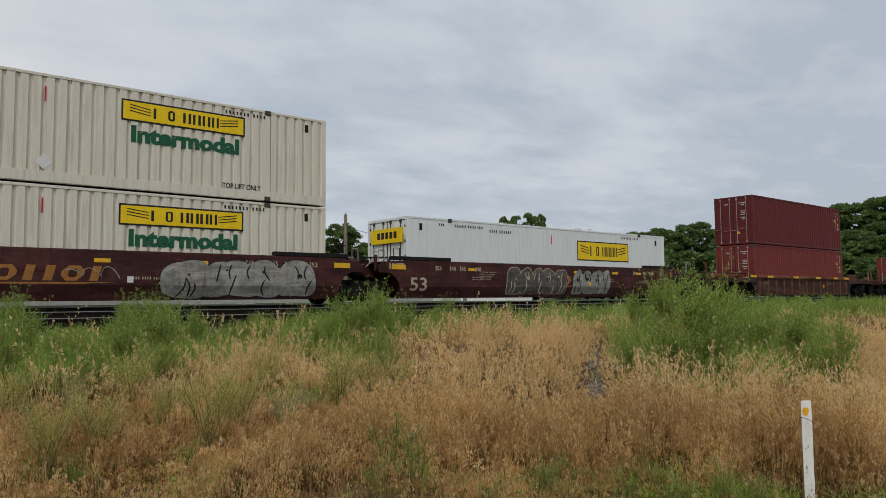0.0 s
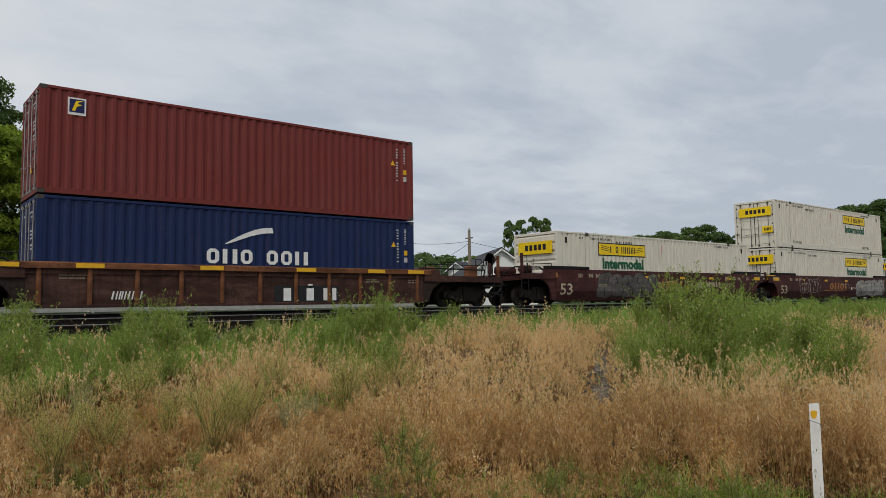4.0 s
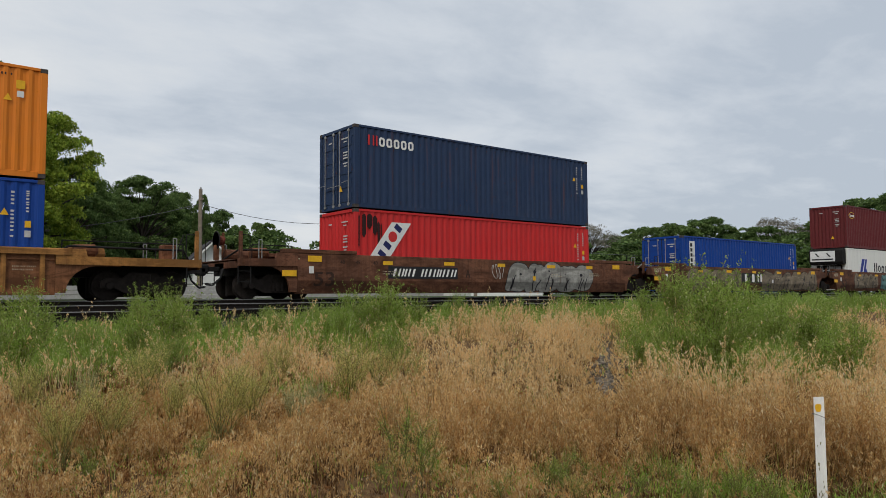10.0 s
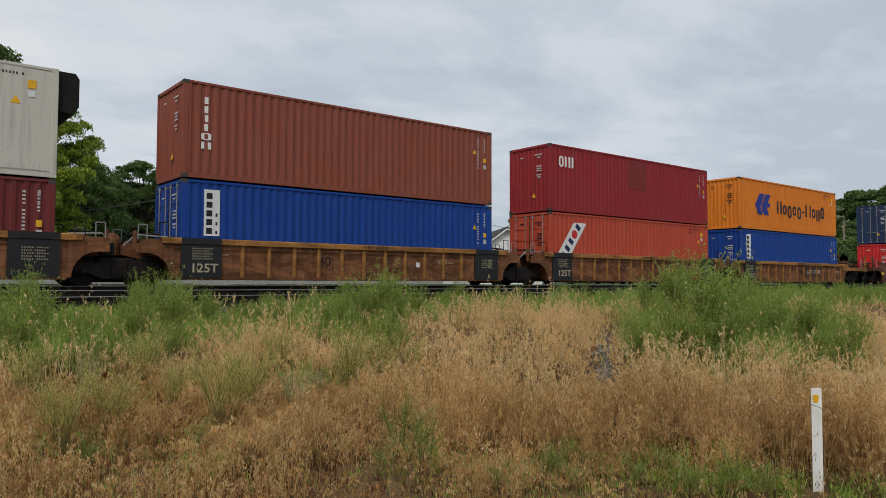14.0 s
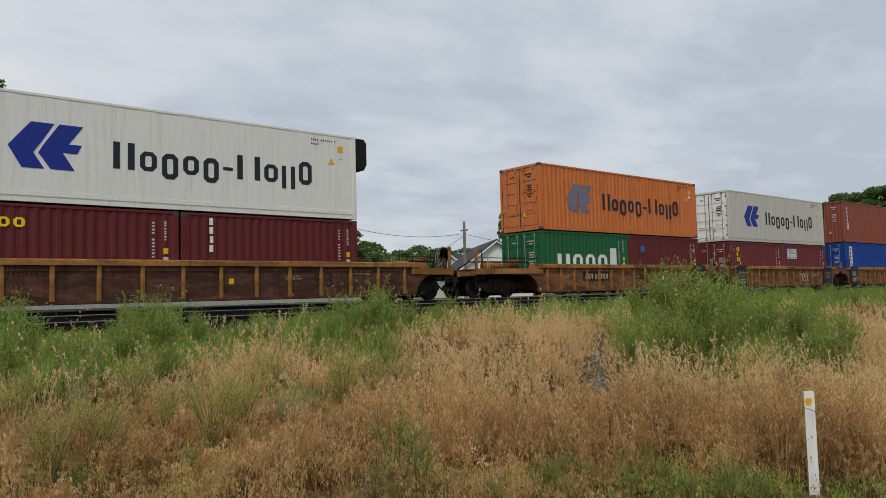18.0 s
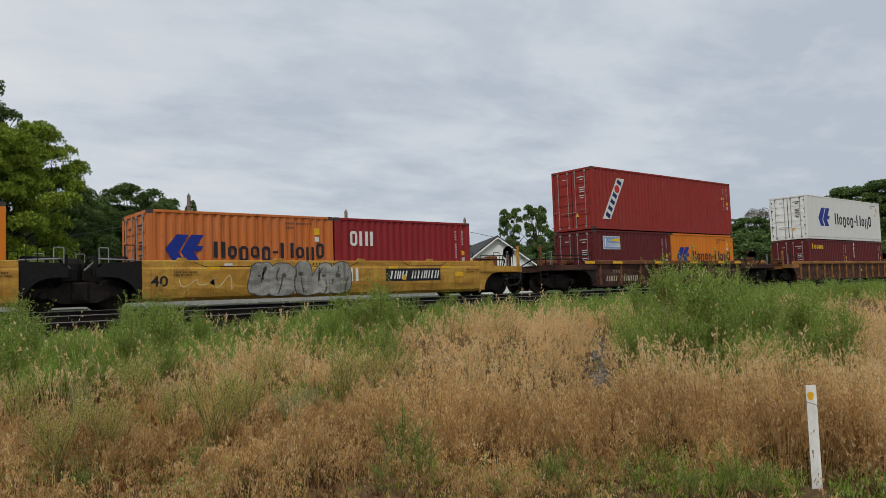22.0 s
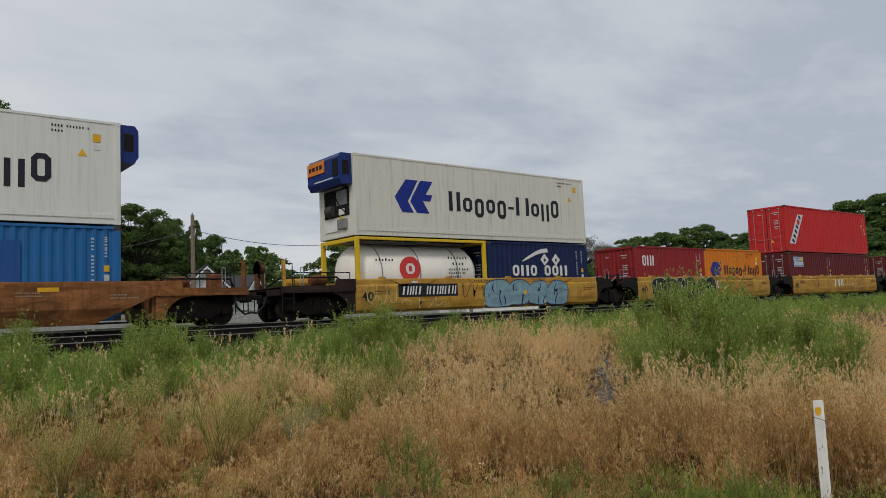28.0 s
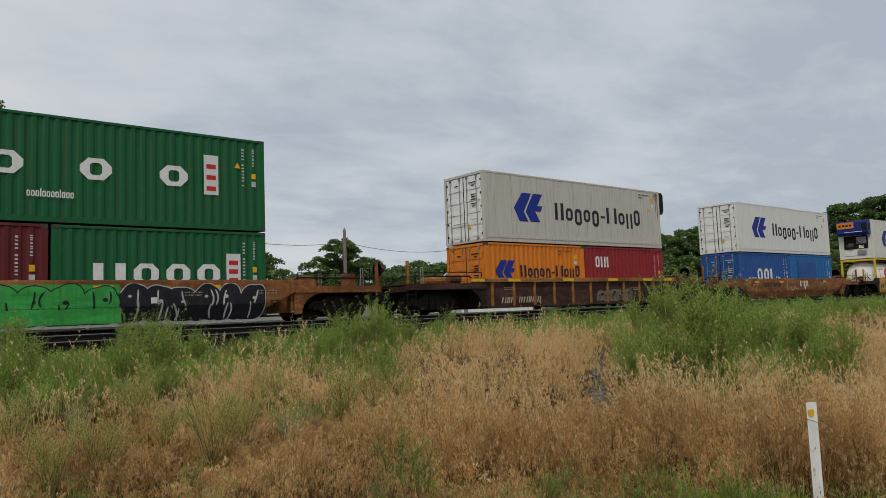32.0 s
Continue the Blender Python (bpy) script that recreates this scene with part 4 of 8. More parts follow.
    for sx, (kind, reach) in ((-1, rear), (1, front)):
        a = hw + 0.004
        if kind == "joint":
            end = reach - 0.25
            part("centre_sill", prism([(sx * a, t - 0.75), (sx * a, t - 0.14), (sx * (end - 0.3), t - 0.10), (sx * end, t - 0.2), (sx * end, t - 0.5)], -0.42, 0.42, "y"), ends, ob)
            part("end_deck", box(min(sx * a, sx * (end - 0.25)), max(sx * a, sx * (end - 0.25)), -1.4, 1.4, t - 0.13, t - 0.07, 0.008), ends, ob)
            for sy in (-1, 1):
                part("end_web", prism(arch_web(sx, a, reach - 0.35, b, t), sy * 1.36, sy * 1.445, "y"), ends, ob)
                hoop(ob, sx * (a + 0.30), sy * 1.42, t - 0.06, 0.26, 0.48, STEEL_DARK)
                hoop(ob, sx * (reach - 0.55), sy * 1.30, t - 0.08, 0.24, 0.42, GALV)
                part("end_post", box(min(sx * (reach - 0.42), sx * (reach - 0.32)), max(sx * (reach - 0.42), sx * (reach - 0.32)), sy * 1.2 - 0.05, sy * 1.2 + 0.05, t - 0.4, t + 0.16, 0.01), ends, ob)
            part("brake_pipe", bent([(sx * (a + 0.1), -0.7, t - 0.05), (sx * (a + 0.2), -0.7, t + 0.12), (sx * (end - 0.1), -0.5, t + 0.10), (sx * end, -0.3, t - 0.2)], 0.035, 7), STEEL_DARK, ob)
            part("brake_pipe", bent([(sx * (a + 0.05), -1.1, t + 0.02), (sx * (end - 0.2), -1.05, t + 0.06), (sx * (end + 0.1), -0.9, t - 0.25)], 0.022, 6), GALV, ob)
            if sx > 0:
                truck(ob, reach, z0)
                part("joint_dome", lathe([(0.02, 0.30), (0.22, 0.26), (0.30, 0.12), (0.30, -0.35)], 16, "z"), ends, ob, "rounded cast dome over the joint", pose(reach, 0, t - 0.15))
                part("valve_box", box(reach - 0.5, reach - 0.15, -1.15, -0.85, t - 0.55, t - 0.2, 0.02), STEEL_DARK, ob)
        else:
            end = reach - 0.55
            if tube:
                endmat = TRUCK_BROWN if sx < 0 else side
            part("end_deck", box(min(sx * a, sx * end), max(sx * a, sx * end), -1.42, 1.42, t - 0.30, t - 0.24, 0.008), endmat if tube else side, ob)
            part("centre_sill", box(min(sx * (a - 0.1), sx * end), max(sx * (a - 0.1), sx * end), -0.38, 0.38, t - 0.72, t - 0.31, 0.01), STEEL_DARK, ob)
            for sy in (-1, 1):
                part("end_side_sill", prism([(sx * a, t - 0.42), (sx * a, t - 0.004), (sx * (a + 0.7), t - 0.004), (sx * (a + 0.75), t - 0.2), (sx * end, t - 0.22), (sx * end, t - 0.44)], sy * 1.37, sy * 1.49, "y"), endmat, ob)
                part("fender", prism(arc_web(sx, a, b, t), sy * 1.34, sy * 1.435, "y"), endmat if tube else TRUCK_BROWN if style == "S" and ribs < 15 else side, ob)
                hoop(ob, sx * (end - 0.25), sy * 1.4, t - 0.24, 0.34, 0.75, STEEL_DARK)
                hoop(ob, sx * (end - 0.75), sy * 1.42, t - 0.24, 0.1, 0.62, GALV)
                ladder(ob, sx * (end - 0.22), sy * 1.47, t - 1.0, 0.8, STEEL_DARK)
            part("corner_stake", box(sx * (end - 0.12) - 0.05, sx * (end - 0.12) + 0.05, -1.45, -1.35, t - 0.3, t + 0.62, 0.01), sill, ob)
            part("end_plate", box(min(sx * (end - 0.06), sx * end), max(sx * (end - 0.06), sx * end), -1.42, 1.42, t - 0.5, t - 0.22, 0.01), endmat, ob)
            part("coupler", box(min(sx * end, sx * (reach + 0.02)), max(sx * end, sx * (reach + 0.02)), -0.09, 0.09, t - 0.58, t - 0.43, 0.02), STEEL_DARK, ob)
            part("knuckle", box(min(sx * (reach - 0.18), sx * (reach + 0.1)), max(sx * (reach - 0.18), sx * (reach + 0.1)), -0.17, 0.17, t - 0.64, t - 0.36, 0.05), STEEL_DARK, ob)
            part("air_hose", bent([(sx * end, -0.35, t - 0.5), (sx * (end + 0.1), -0.38, t - 0.8), (sx * (reach - 0.2), -0.38, t - 1.02), (sx * reach, -0.3, t - 0.98)], 0.032, 7), RUBBER, ob)
            truck(ob, sx * (reach - 2.05), z0)
            part("brake_cylinder", lathe([(0.05, -0.35), (0.17, -0.33), (0.19, 0.2), (0.08, 0.3)], 14, "x"), old, ob, at=pose(sx * (a + 0.9), -0.6, t + 0.0))
            part("air_tank", lathe([(0.05, -0.55), (0.19, -0.5), (0.19, 0.5), (0.05, 0.55)], 14, "x"), sill, ob, at=pose(sx * (a + 1.1), 0.5, t - 0.02))
            part("hand_rail", bent([(sx * (a + 0.15), -1.36, t - 0.1), (sx * (a + 0.15), -1.36, t + 0.22), (sx * (end - 0.5), -1.36, t + 0.22), (sx * (end - 0.5), -1.36, t - 0.2)], 0.016, 6), STEEL_DARK, ob)
            part("brake_pipe", bent([(sx * (a + 0.1), -0.9, t - 0.1), (sx * (a + 0.4), -0.9, t + 0.10), (sx * (end - 0.3), -0.8, t + 0.08), (sx * end, -0.4, t - 0.2)], 0.03, 7), STEEL_DARK, ob)
            if sx < 0:
                brake_wheel(ob, sx * (end - 0.1), 0.5, t + 0.45, STEEL_DARK)
                part("brake_stand", box(sx * (end - 0.1) - 0.06, sx * (end - 0.1) + 0.06, 0.40, 0.60, t - 0.2, t + 0.30, 0.01), old, ob, "rusty brake stand")
                part("brake_housing", lathe([(0.02, -0.16), (0.12, -0.12), (0.16, 0.0), (0.13, 0.10), (0.02, 0.14)], 14, "x"), RUSTRED, ob, "rust-red brake gear housing", pose(sx * (end - 0.25), 0.5, t + 0.45))
                part("stake", box(sx * (end - 0.5) - 0.04, sx * (end - 0.5) + 0.04, 0.9, 0.98, t - 0.3, t + 0.75, 0.01), old, ob)
            else:
                part("valve_box", box(end - 0.8, end - 0.4, -0.5, -0.1, t - 0.24, t + 0.26, 0.03), old, ob, "rusty valve box")
                part("lever", rod((end - 0.6, -0.9, t - 0.2), (end - 0.3, -0.8, t + 0.55), 0.02, 6), STEEL_DARK, ob)
    MOVERS.append((ob, xc, YT, z0))
    CARDIM[ob.name] = (t, b, yo, "tube" if tube else "rib" if ribs else "flat")
    return ob, -1.47, t, b


CARDIM = {}


def arch_web(sx, a, e, b, t):
    """Outline of a unit's end plate over the shared truck: a round arch opens below it."""
    pts = [(sx * a, t - 0.02), (sx * a, b + 0.06)]
    w = e - a
    for i in range(8):
        q = radians(90 * i / 7)
        pts.append((sx * (a + 0.10 + 0.62 * w * (1 - math.cos(q))), b + 0.06 + (t - b - 0.52) * math.sin(q)))
    pts += [(sx * e, t - 0.46), (sx * e, t - 0.22), (sx * (e - 0.25), t - 0.08)]
    return pts


def arc_web(sx, a, b, t):
    """Outline of the web above the wheels: it curves down towards the well."""
    pts = [(sx * a, t - 0.2), (sx * a, b + 0.05)]
    for i in range(7):
        q = radians(90 * i / 6)
        pts.append((sx * (a + 0.25 + 0.75 * (1 - math.cos(q))), b + 0.05 + (t - b - 0.5) * math.sin(q)))
    pts += [(sx * (a + 1.6), t - 0.45), (sx * (a + 1.6), t - 0.2)]
    return pts


def cut_ends(bm, hw, b, t, arch):
    """Slope the lower corners of a side wall."""
    run_, rise = (1.6, 0.75) if arch else (0.5, 0.45)
    for sx in (-1, 1):
        p = Vector((sx * hw, 0, b + rise))
        nrm = Vector((sx * rise, 0, -run_)).normalized()
        g = bmesh.ops.bisect_plane(bm, geom=bm.verts[:] + bm.edges[:] + bm.faces[:], plane_co=p, plane_no=nrm, clear_outer=True)
        bmesh.ops.holes_fill(bm, edges=[e for e in bm.edges if e.is_boundary])

# ---- the train, from its head to its tail ----
MAROON = paint("maroon_container_paint", (0.115, 0.015, 0.016), 0.25, 0.25)
MAROON2 = paint("dull_maroon_container_paint", (0.14, 0.022, 0.022), 0.3, 0.3)
REDBROWN = paint("red_brown_container_paint", (0.165, 0.027, 0.022), 0.3, 0.3)
BROWNRED = paint("faded_brown_red_container_paint", (0.24, 0.062, 0.035), 0.25, 0.4)
CRIMSON = paint("crimson_container_paint", (0.27, 0.018, 0.022), 0.2, 0.25)
SCARLET = paint("bright_scarlet_container_paint", (0.52, 0.022, 0.022), 0.15, 0.15)
ORANGERED = paint("faded_orange_red_container_paint", (0.45, 0.062, 0.028), 0.25, 0.3)
DULLRED = paint("dull_red_container_paint", (0.28, 0.028, 0.020), 0.2, 0.2)
ORANGE = paint("bright_orange_container_paint", (0.66, 0.19, 0.012), 0.2, 0.15)
ORANGE_OLD = paint("faded_salmon_orange_container_paint", (0.56, 0.155, 0.032), 0.6, 0.35)
NAVY = paint("navy_blue_container_paint", (0.007, 0.019, 0.075), 0.2, 0.2)
SLATE = paint("weathered_slate_blue_container_paint", (0.016, 0.035, 0.085), 0.55, 0.3)
ROYAL = paint("royal_blue_container_paint", (0.004, 0.045, 0.25), 0.12, 0.12)
MIDBLUE = paint("medium_blue_container_paint", (0.018, 0.085, 0.29), 0.2, 0.25)
SKYBLUE = paint("bright_sky_blue_container_paint", (0.016, 0.13, 0.35), 0.2, 0.2)
GREEN = paint("deep_green_container_paint", (0.010, 0.105, 0.035), 0.3, 0.2)
WHITE = paint("white_reefer_paint", (0.72, 0.72, 0.67), 0.14, 0.3, 0.4, 0.24, (0.16, 0.085, 0.04))
GREYDIRTY = paint("dirty_grey_white_reefer_paint", (0.53, 0.51, 0.44), 0.4, 0.4, 0.45, 0.45, (0.17, 0.10, 0.05))
GREYWHITE = paint("grey_white_reefer_paint", (0.68, 0.66, 0.58), 0.3, 0.4, 0.45, 0.30, (0.17, 0.10, 0.05))
CREAM = paint("cream_white_container_paint", (0.66, 0.62, 0.52), 0.22, 0.3, 0.5, 0.34, (0.17, 0.09, 0.04))
COOLWHITE = paint("cool_white_trailer_paint", (0.70, 0.73, 0.72), 0.12, 0.3, 0.45, 0.25, (0.2, 0.14, 0.09))
YELLOWFRAME = paint("yellow_tank_frame_paint", (0.70, 0.46, 0.02), 0.2, 0.15)
TANKWHITE = paint("ivory_tank_cladding_paint", (0.84, 0.80, 0.72), 0.1, 0.15, 0.4, 0.12)

L40, L20, L53, HC, STD = 12.192, 6.058, 16.154, 2.896, 2.591
BOX, CAR = {}, {}


def stack(key, x, top, *rows):
    """Rows of containers from the top down; each row holds one long or two short containers, the rear one first."""
    z = top
    for r, row in enumerate(rows):
        xx = x
        H = row[0]["H"]
        for i, c in enumerate(row):
            kw = dict(c)
            label, col = kw.pop("label"), kw.pop("col")
            Lc = kw.pop("L", L40)
            if kw.get("rear") == "tank":
                ob, y = tank_container(label, xx, z, Lc, kw["H"], col)
            else:
                ob, y = container(label, xx, z, Lc, kw.pop("H"), col, **kw)
            BOX[f"{key}{'tb'[r] if len(rows) > 1 else 'b'}{i if len(row) > 1 else ''}"] = (ob, Lc, H, y)
            xx += Lc + 0.07
        z -= H + 0.045


def C(label, col, L=L40, H=HC, **kw):
    return dict(label=label, col=col, L=L, H=H, **kw)


EV = 1.5
REEF = dict(style="reefer")
DOM = dict(style="domestic", W=2.591)
# far ahead
stack("Z", 253.2, 4.40 + 0.2, [C("red shipping container low in a well car", REDBROWN, H=STD)])
stack("A", 228.0, 6.02 + EV, [C("maroon shipping container with ribbed doors on top of another", MAROON)], [C("red-brown shipping container with white door codes", REDBROWN)])
stack("B", 202.55, 3.06 + EV, [C("cool white smooth-sided domestic container alone in its well", COOLWHITE, L53, HC, style="plate", W=2.591)])
stack("Cc", 183.01, 6.03 + EV, [C("cream white ribbed domestic container stacked on its twin", CREAM, L53, **DOM)], [C("cream white ribbed domestic container below its twin", CREAM, L53, **DOM)])
stack("D", 163.47, 3.09 + EV, [C("cream white ribbed domestic container with a stepped rear end", CREAM, L53, rear="steps", **DOM)])
stack("E", 143.67, 5.96 + EV, [C("red-brown shipping container with a small yellow and blue emblem", REDBROWN)], [C("navy blue shipping container with a white swoosh", NAVY)])
stack("F", 121.99, 5.90 + EV, [C("maroon shipping container with a yellow and white ring emblem", MAROON, rear="wall")], [C("white refrigerated container with slanted blue emblem and dark word", WHITE, rear="reefer", **REEF)])
stack("G", 102.46, 2.92 + EV, [C("royal blue shipping container with a white upright panel", ROYAL)])
stack("H", 83.0, 5.90 + EV, [C("weathered slate blue shipping container with rust stains", SLATE)], [C("bright scarlet shipping container with soot at its rear corner", SCARLET, rear="wall")])
stack("I", 61.41, 5.97 + EV, [C("bright orange shipping container with blue emblem and dark word", ORANGE, rear="wall")], [C("royal blue shipping container with a white upright panel", ROYAL, rear="wall")])
stack("J", 45.95, 5.96 + EV, [C("crimson shipping container with a darker repainted square", CRIMSON, rear="wall")], [C("faded orange-red shipping container with a slanted white band", ORANGERED)])
stack("K", 30.44, 5.95 + EV, [C("faded brown-red shipping container with upright white bars", BROWNRED, rear="wall")], [C("royal blue shipping container with a white upright panel", ROYAL)])
stack("L", 14.98, 5.60 + EV, [C("grey-white refrigerated container with blue emblem and dark word", GREYDIRTY, **REEF)],
      [C("maroon short container with yellow upright bars", MAROON2, L20, STD), C("maroon short container with a pale blue and white sign", MAROON2, L20, STD)])
stack("M", -0.54, 5.65 + EV, [C("faded salmon orange shipping container with grey-blue emblem", ORANGE_OLD)],
      [C("deep green short container with large white bars", GREEN, L20, STD), C("maroon short container with a small round blue sticker", MAROON, L20, STD)])
stack("N", -22.0, 5.62 + EV, [C("clean white refrigerated container with blue emblem and dark word", WHITE, **REEF)],
      [C("maroon short container with a yellow word drawn as bars", MAROON, L20, STD), C("maroon short container with upright white bars", MAROON, L20, STD)])
stack("O", -43.65, 5.62 + EV, [C("dull red shipping container with a slanted white band", DULLRED)],
      [C("maroon short container with a pale blue and white sign", MAROON, L20, STD), C("orange short container with blue emblem and dark word", ORANGE, L20, STD)])
stack("P", -63.43, 2.70 + EV, [C("faded orange short container with blue emblem and dark word", ORANGE_OLD, L20, STD), C("crimson short container with white bars", CRIMSON, L20, STD, rear="wall")])
stack("Q", -79.07, 2.71 + EV, [C("maroon short container with upright white bars", MAROON2, L20, STD), C("orange short container with blue emblem and dark word", ORANGE, L20, STD, rear="wall")])
stack("R", -94.77, 5.65 + EV, [C("bright scarlet shipping container with a slanted white band", SCARLET)],
      [C("maroon short container with a pale blue and white sign", MAROON, L20, STD), C("plain maroon short container", MAROON, L20, STD)])
stack("S", -110.38, 2.74 + EV, [C("crimson short container with white bars", CRIMSON, L20, STD, rear="wall"), C("orange short container with blue emblem and dark word", ORANGE, L20, STD, rear="wall")])
stack("T", -126.09, 5.65 + EV, [C("white refrigerated container with a blue and orange cooling unit", GREYWHITE, rear="genset", **REEF)],
      [C("ivory tank container in a yellow frame", TANKWHITE, L20, STD, rear="tank"), C("navy blue short container with a white swoosh", NAVY, L20, STD, rear="wall")])
stack("U", -145.92, 5.67 + EV, [C("clean white refrigerated container with blue emblem and dark word", WHITE, **REEF)],
      [C("medium blue short container with a large white word in bars", MIDBLUE, L20, STD), C("bright sky blue short container with a darker repainted square", SKYBLUE, L20, STD, rear="wall")])
stack("V", -165.7, 5.64 + EV, [C("grey-white refrigerated container with sooty front corner", GREYDIRTY, **REEF)],
      [C("orange short container with blue emblem and dark word", ORANGE, L20, STD), C("crimson short container with white bars", CRIMSON, L20, STD, rear="wall")])
stack("W", -187.34, 5.63 + EV, [C("deep green shipping container with large white bars", GREEN)],
      [C("maroon short container with white code bars", MAROON, L20, STD), C("deep green short container with large white bars", GREEN, L20, STD)])

h53, h40 = 8.35, 6.35
J, E_ = "joint", "end"
CAR["A"] = well_car("dark brown ribbed well car with worn paint", "S", 234.1, h40, (E_, 12.4), (E_, 11.3), CAR_DARK, CAR_SILL, ribs=13)
CAR["Z"] = well_car("rusty brown ribbed well car ahead", "S", 256.8, h40, (E_, 11.3), (E_, 11.0), CAR_DARK, CAR_SILL, ribs=13)
CAR["B"] = well_car("dark maroon smooth-sided well car with graffiti", "B", 210.63, h53, (J, 9.77), (E_, 11.1), CAR_MAROON, ends=CAR_MAROON, ztop=2.92)
CAR["Cc"] = well_car("dark maroon smooth-sided well car with silver graffiti", "B", 191.09, h53, (J, 9.77), (J, 9.77), CAR_MAROON, ends=CAR_MAROON, ztop=2.92)
CAR["D"] = well_car("dark maroon smooth-sided well car with grey graffiti", "B", 171.55, h53, (E_, 11.0), (J, 9.77), CAR_MAROON, ends=CAR_MAROON, ztop=2.92)
CAR["E"] = well_car("dark brown ribbed well car with orange sills", "S", 149.77, h40, (E_, 10.8), (E_, 10.78), CAR_DARK, CAR_SILL, ribs=11)
CAR["F"] = well_car("rusty red-brown well car covered with graffiti", "D", 128.09, h53, (J, 9.77), (E_, 10.88), CAR_RUST, ztop=2.84)
CAR["G"] = well_car("rusty red-brown well car with large silver graffiti", "D", 108.56, h53, (J, 9.73), (J, 9.77), CAR_RUST, ztop=2.84)
CAR["H"] = well_car("rusty red-brown well car with yellow reflectors", "D", 89.10, h53, (E_, 10.9), (J, 9.73), CAR_RUST, ztop=2.84)
for k, xc, r, f in (("I", 67.5, (J, 7.74), (E_, 10.7)), ("J", 52.05, (J, 7.75), (J, 7.72)), ("K", 36.54, (J, 7.74), (J, 7.76)), ("L", 21.08, (J, 7.76), (J, 7.73)), ("M", 5.56, (E_, 10.72), (J, 7.76))):
    CAR[k] = well_car("brown ochre ribbed well car of an articulated set", "R", xc, h40, r, f, CAR_OCHRE, CAR_OCHRE_SILL, ribs=15, ztop=2.76)
CAR["N"] = well_car("dark rusty ribbed well car with rusty top chord", "S", -15.9, 8.2, (E_, 10.82), (E_, 10.73), CAR_UMBER, CAR_OCHRE_SILL, ribs=15)
CAR["O"] = well_car("dark brown ribbed well car with yellow reflectors", "S", -37.55, h40, (E_, 10.6), (E_, 10.82), CAR_DARK, CAR_SILL, ribs=9)
for k, xc, r, f in (("P", -57.33, (J, 7.82), (E_, 9.18)), ("Q", -72.97, (J, 7.85), (J, 7.82)), ("R", -88.67, (J, 7.8), (J, 7.85)), ("S", -104.28, (J, 7.85), (J, 7.8)), ("T", -119.99, (E_, 9.6), (J, 7.85))):
    CAR[k] = well_car("dirty yellow smooth-sided well car of an articulated set", "Y", xc, 6.32, r, f, CAR_YELLOW, tube=True, ends=STEEL_DARK, ztop=2.72)
CAR["U"] = well_car("dirty orange-brown well car with sloping side ends", "O", -139.82, h40 + 0.6, (E_, 9.7), (E_, 10.23), CAR_ORANGE, arch=True, ztop=2.70)
CAR["V"] = well_car("dark rusty ribbed well car with orange sills", "S", -159.6, h40, (E_, 10.82), (E_, 10.08), CAR_DARK, CAR_OCHRE_SILL, ribs=11)
CAR["W"] = well_car("orange-brown well car covered with bright green graffiti", "O", -181.24, h40 + 0.6, (E_, 10.8), (E_, 10.82), CAR_ORANGE, arch=True, ztop=2.70)

# ---- paint marks, panels and graffiti on the train ----
PALE_SIGN = plain("pale_sign_panel", (0.66, 0.66, 0.64), 0.55, 0, 0.08, 8)
SIGN_BLUE = plain("pale_blue_sign_panel", (0.22, 0.33, 0.52), 0.5, 0, 0.12, 5)
SIGN_YELLOW = plain("bright_yellow_sign_panel", (0.80, 0.55, 0.01), 0.5, 0, 0.08, 8)
SIGN_GREEN = plain("dark_green_lettering_paint", (0.012, 0.095, 0.045), 0.55, 0, 0.12, 8)
GOLD_MARK = plain("dull_gold_lettering_paint", (0.30, 0.13, 0.03), 0.6, 0, 0.25, 8)
NAVY_MARK = plain("navy_lettering_paint", (0.015, 0.02, 0.09), 0.6, 0, 0.15, 8)
RED_MARK = plain("red_lettering_paint", (0.50, 0.03, 0.03), 0.6, 0, 0.15, 8)
SOOT = plain("black_soot_stain", (0.03, 0.012, 0.012), 0.9, 0, 0.4, 5)


def rect(x0, x1, z0, z1):
    return [(x0, z0), (x1, z0), (x1, z1), (x0, z1)]


def panel(ob, x0, x1, z0, z1, y, mat, label="", name="panel"):
    return decal(rect(x0, x1, z0, z1), mat, ob, y, label, name)


def yellow_board(ob, x0, x1, z0, z1, y):
    """A yellow board with a black rim, wing shapes and a word in bars."""
    panel(ob, x0, x1, z0, z1, y, BLACK_MARK, "black rim of a yellow board", "board_rim")
    panel(ob, x0 + 0.05, x1 - 0.05, z0 + 0.05, z1 - 0.05, y - 0.004, SIGN_YELLOW, "yellow board with a black word in bars", "board")
    w, h = x1 - x0, z1 - z0
    bars("L D HHHT", h * 0.50, BLACK_MARK, ob, x0 + 0.24 * w, y - 0.009, z0 + 0.25 * h, width=0.53 * w)
    for s, xa in ((1, x0 + 0.06 * w), (-1, x1 - 0.06 * w)):
        for q in range(3):
            decal([(xa, z1 - (0.2 + 0.14 * q) * h), (xa + s * 0.16 * w, z1 - (0.34 + 0.14 * q) * h), (xa + s * 0.16 * w, z1 - (0.38 + 0.14 * q) * h), (xa, z1 - (0.25 + 0.14 * q) * h)], BLACK_MARK, ob, y - 0.008, "", "wing_stroke")


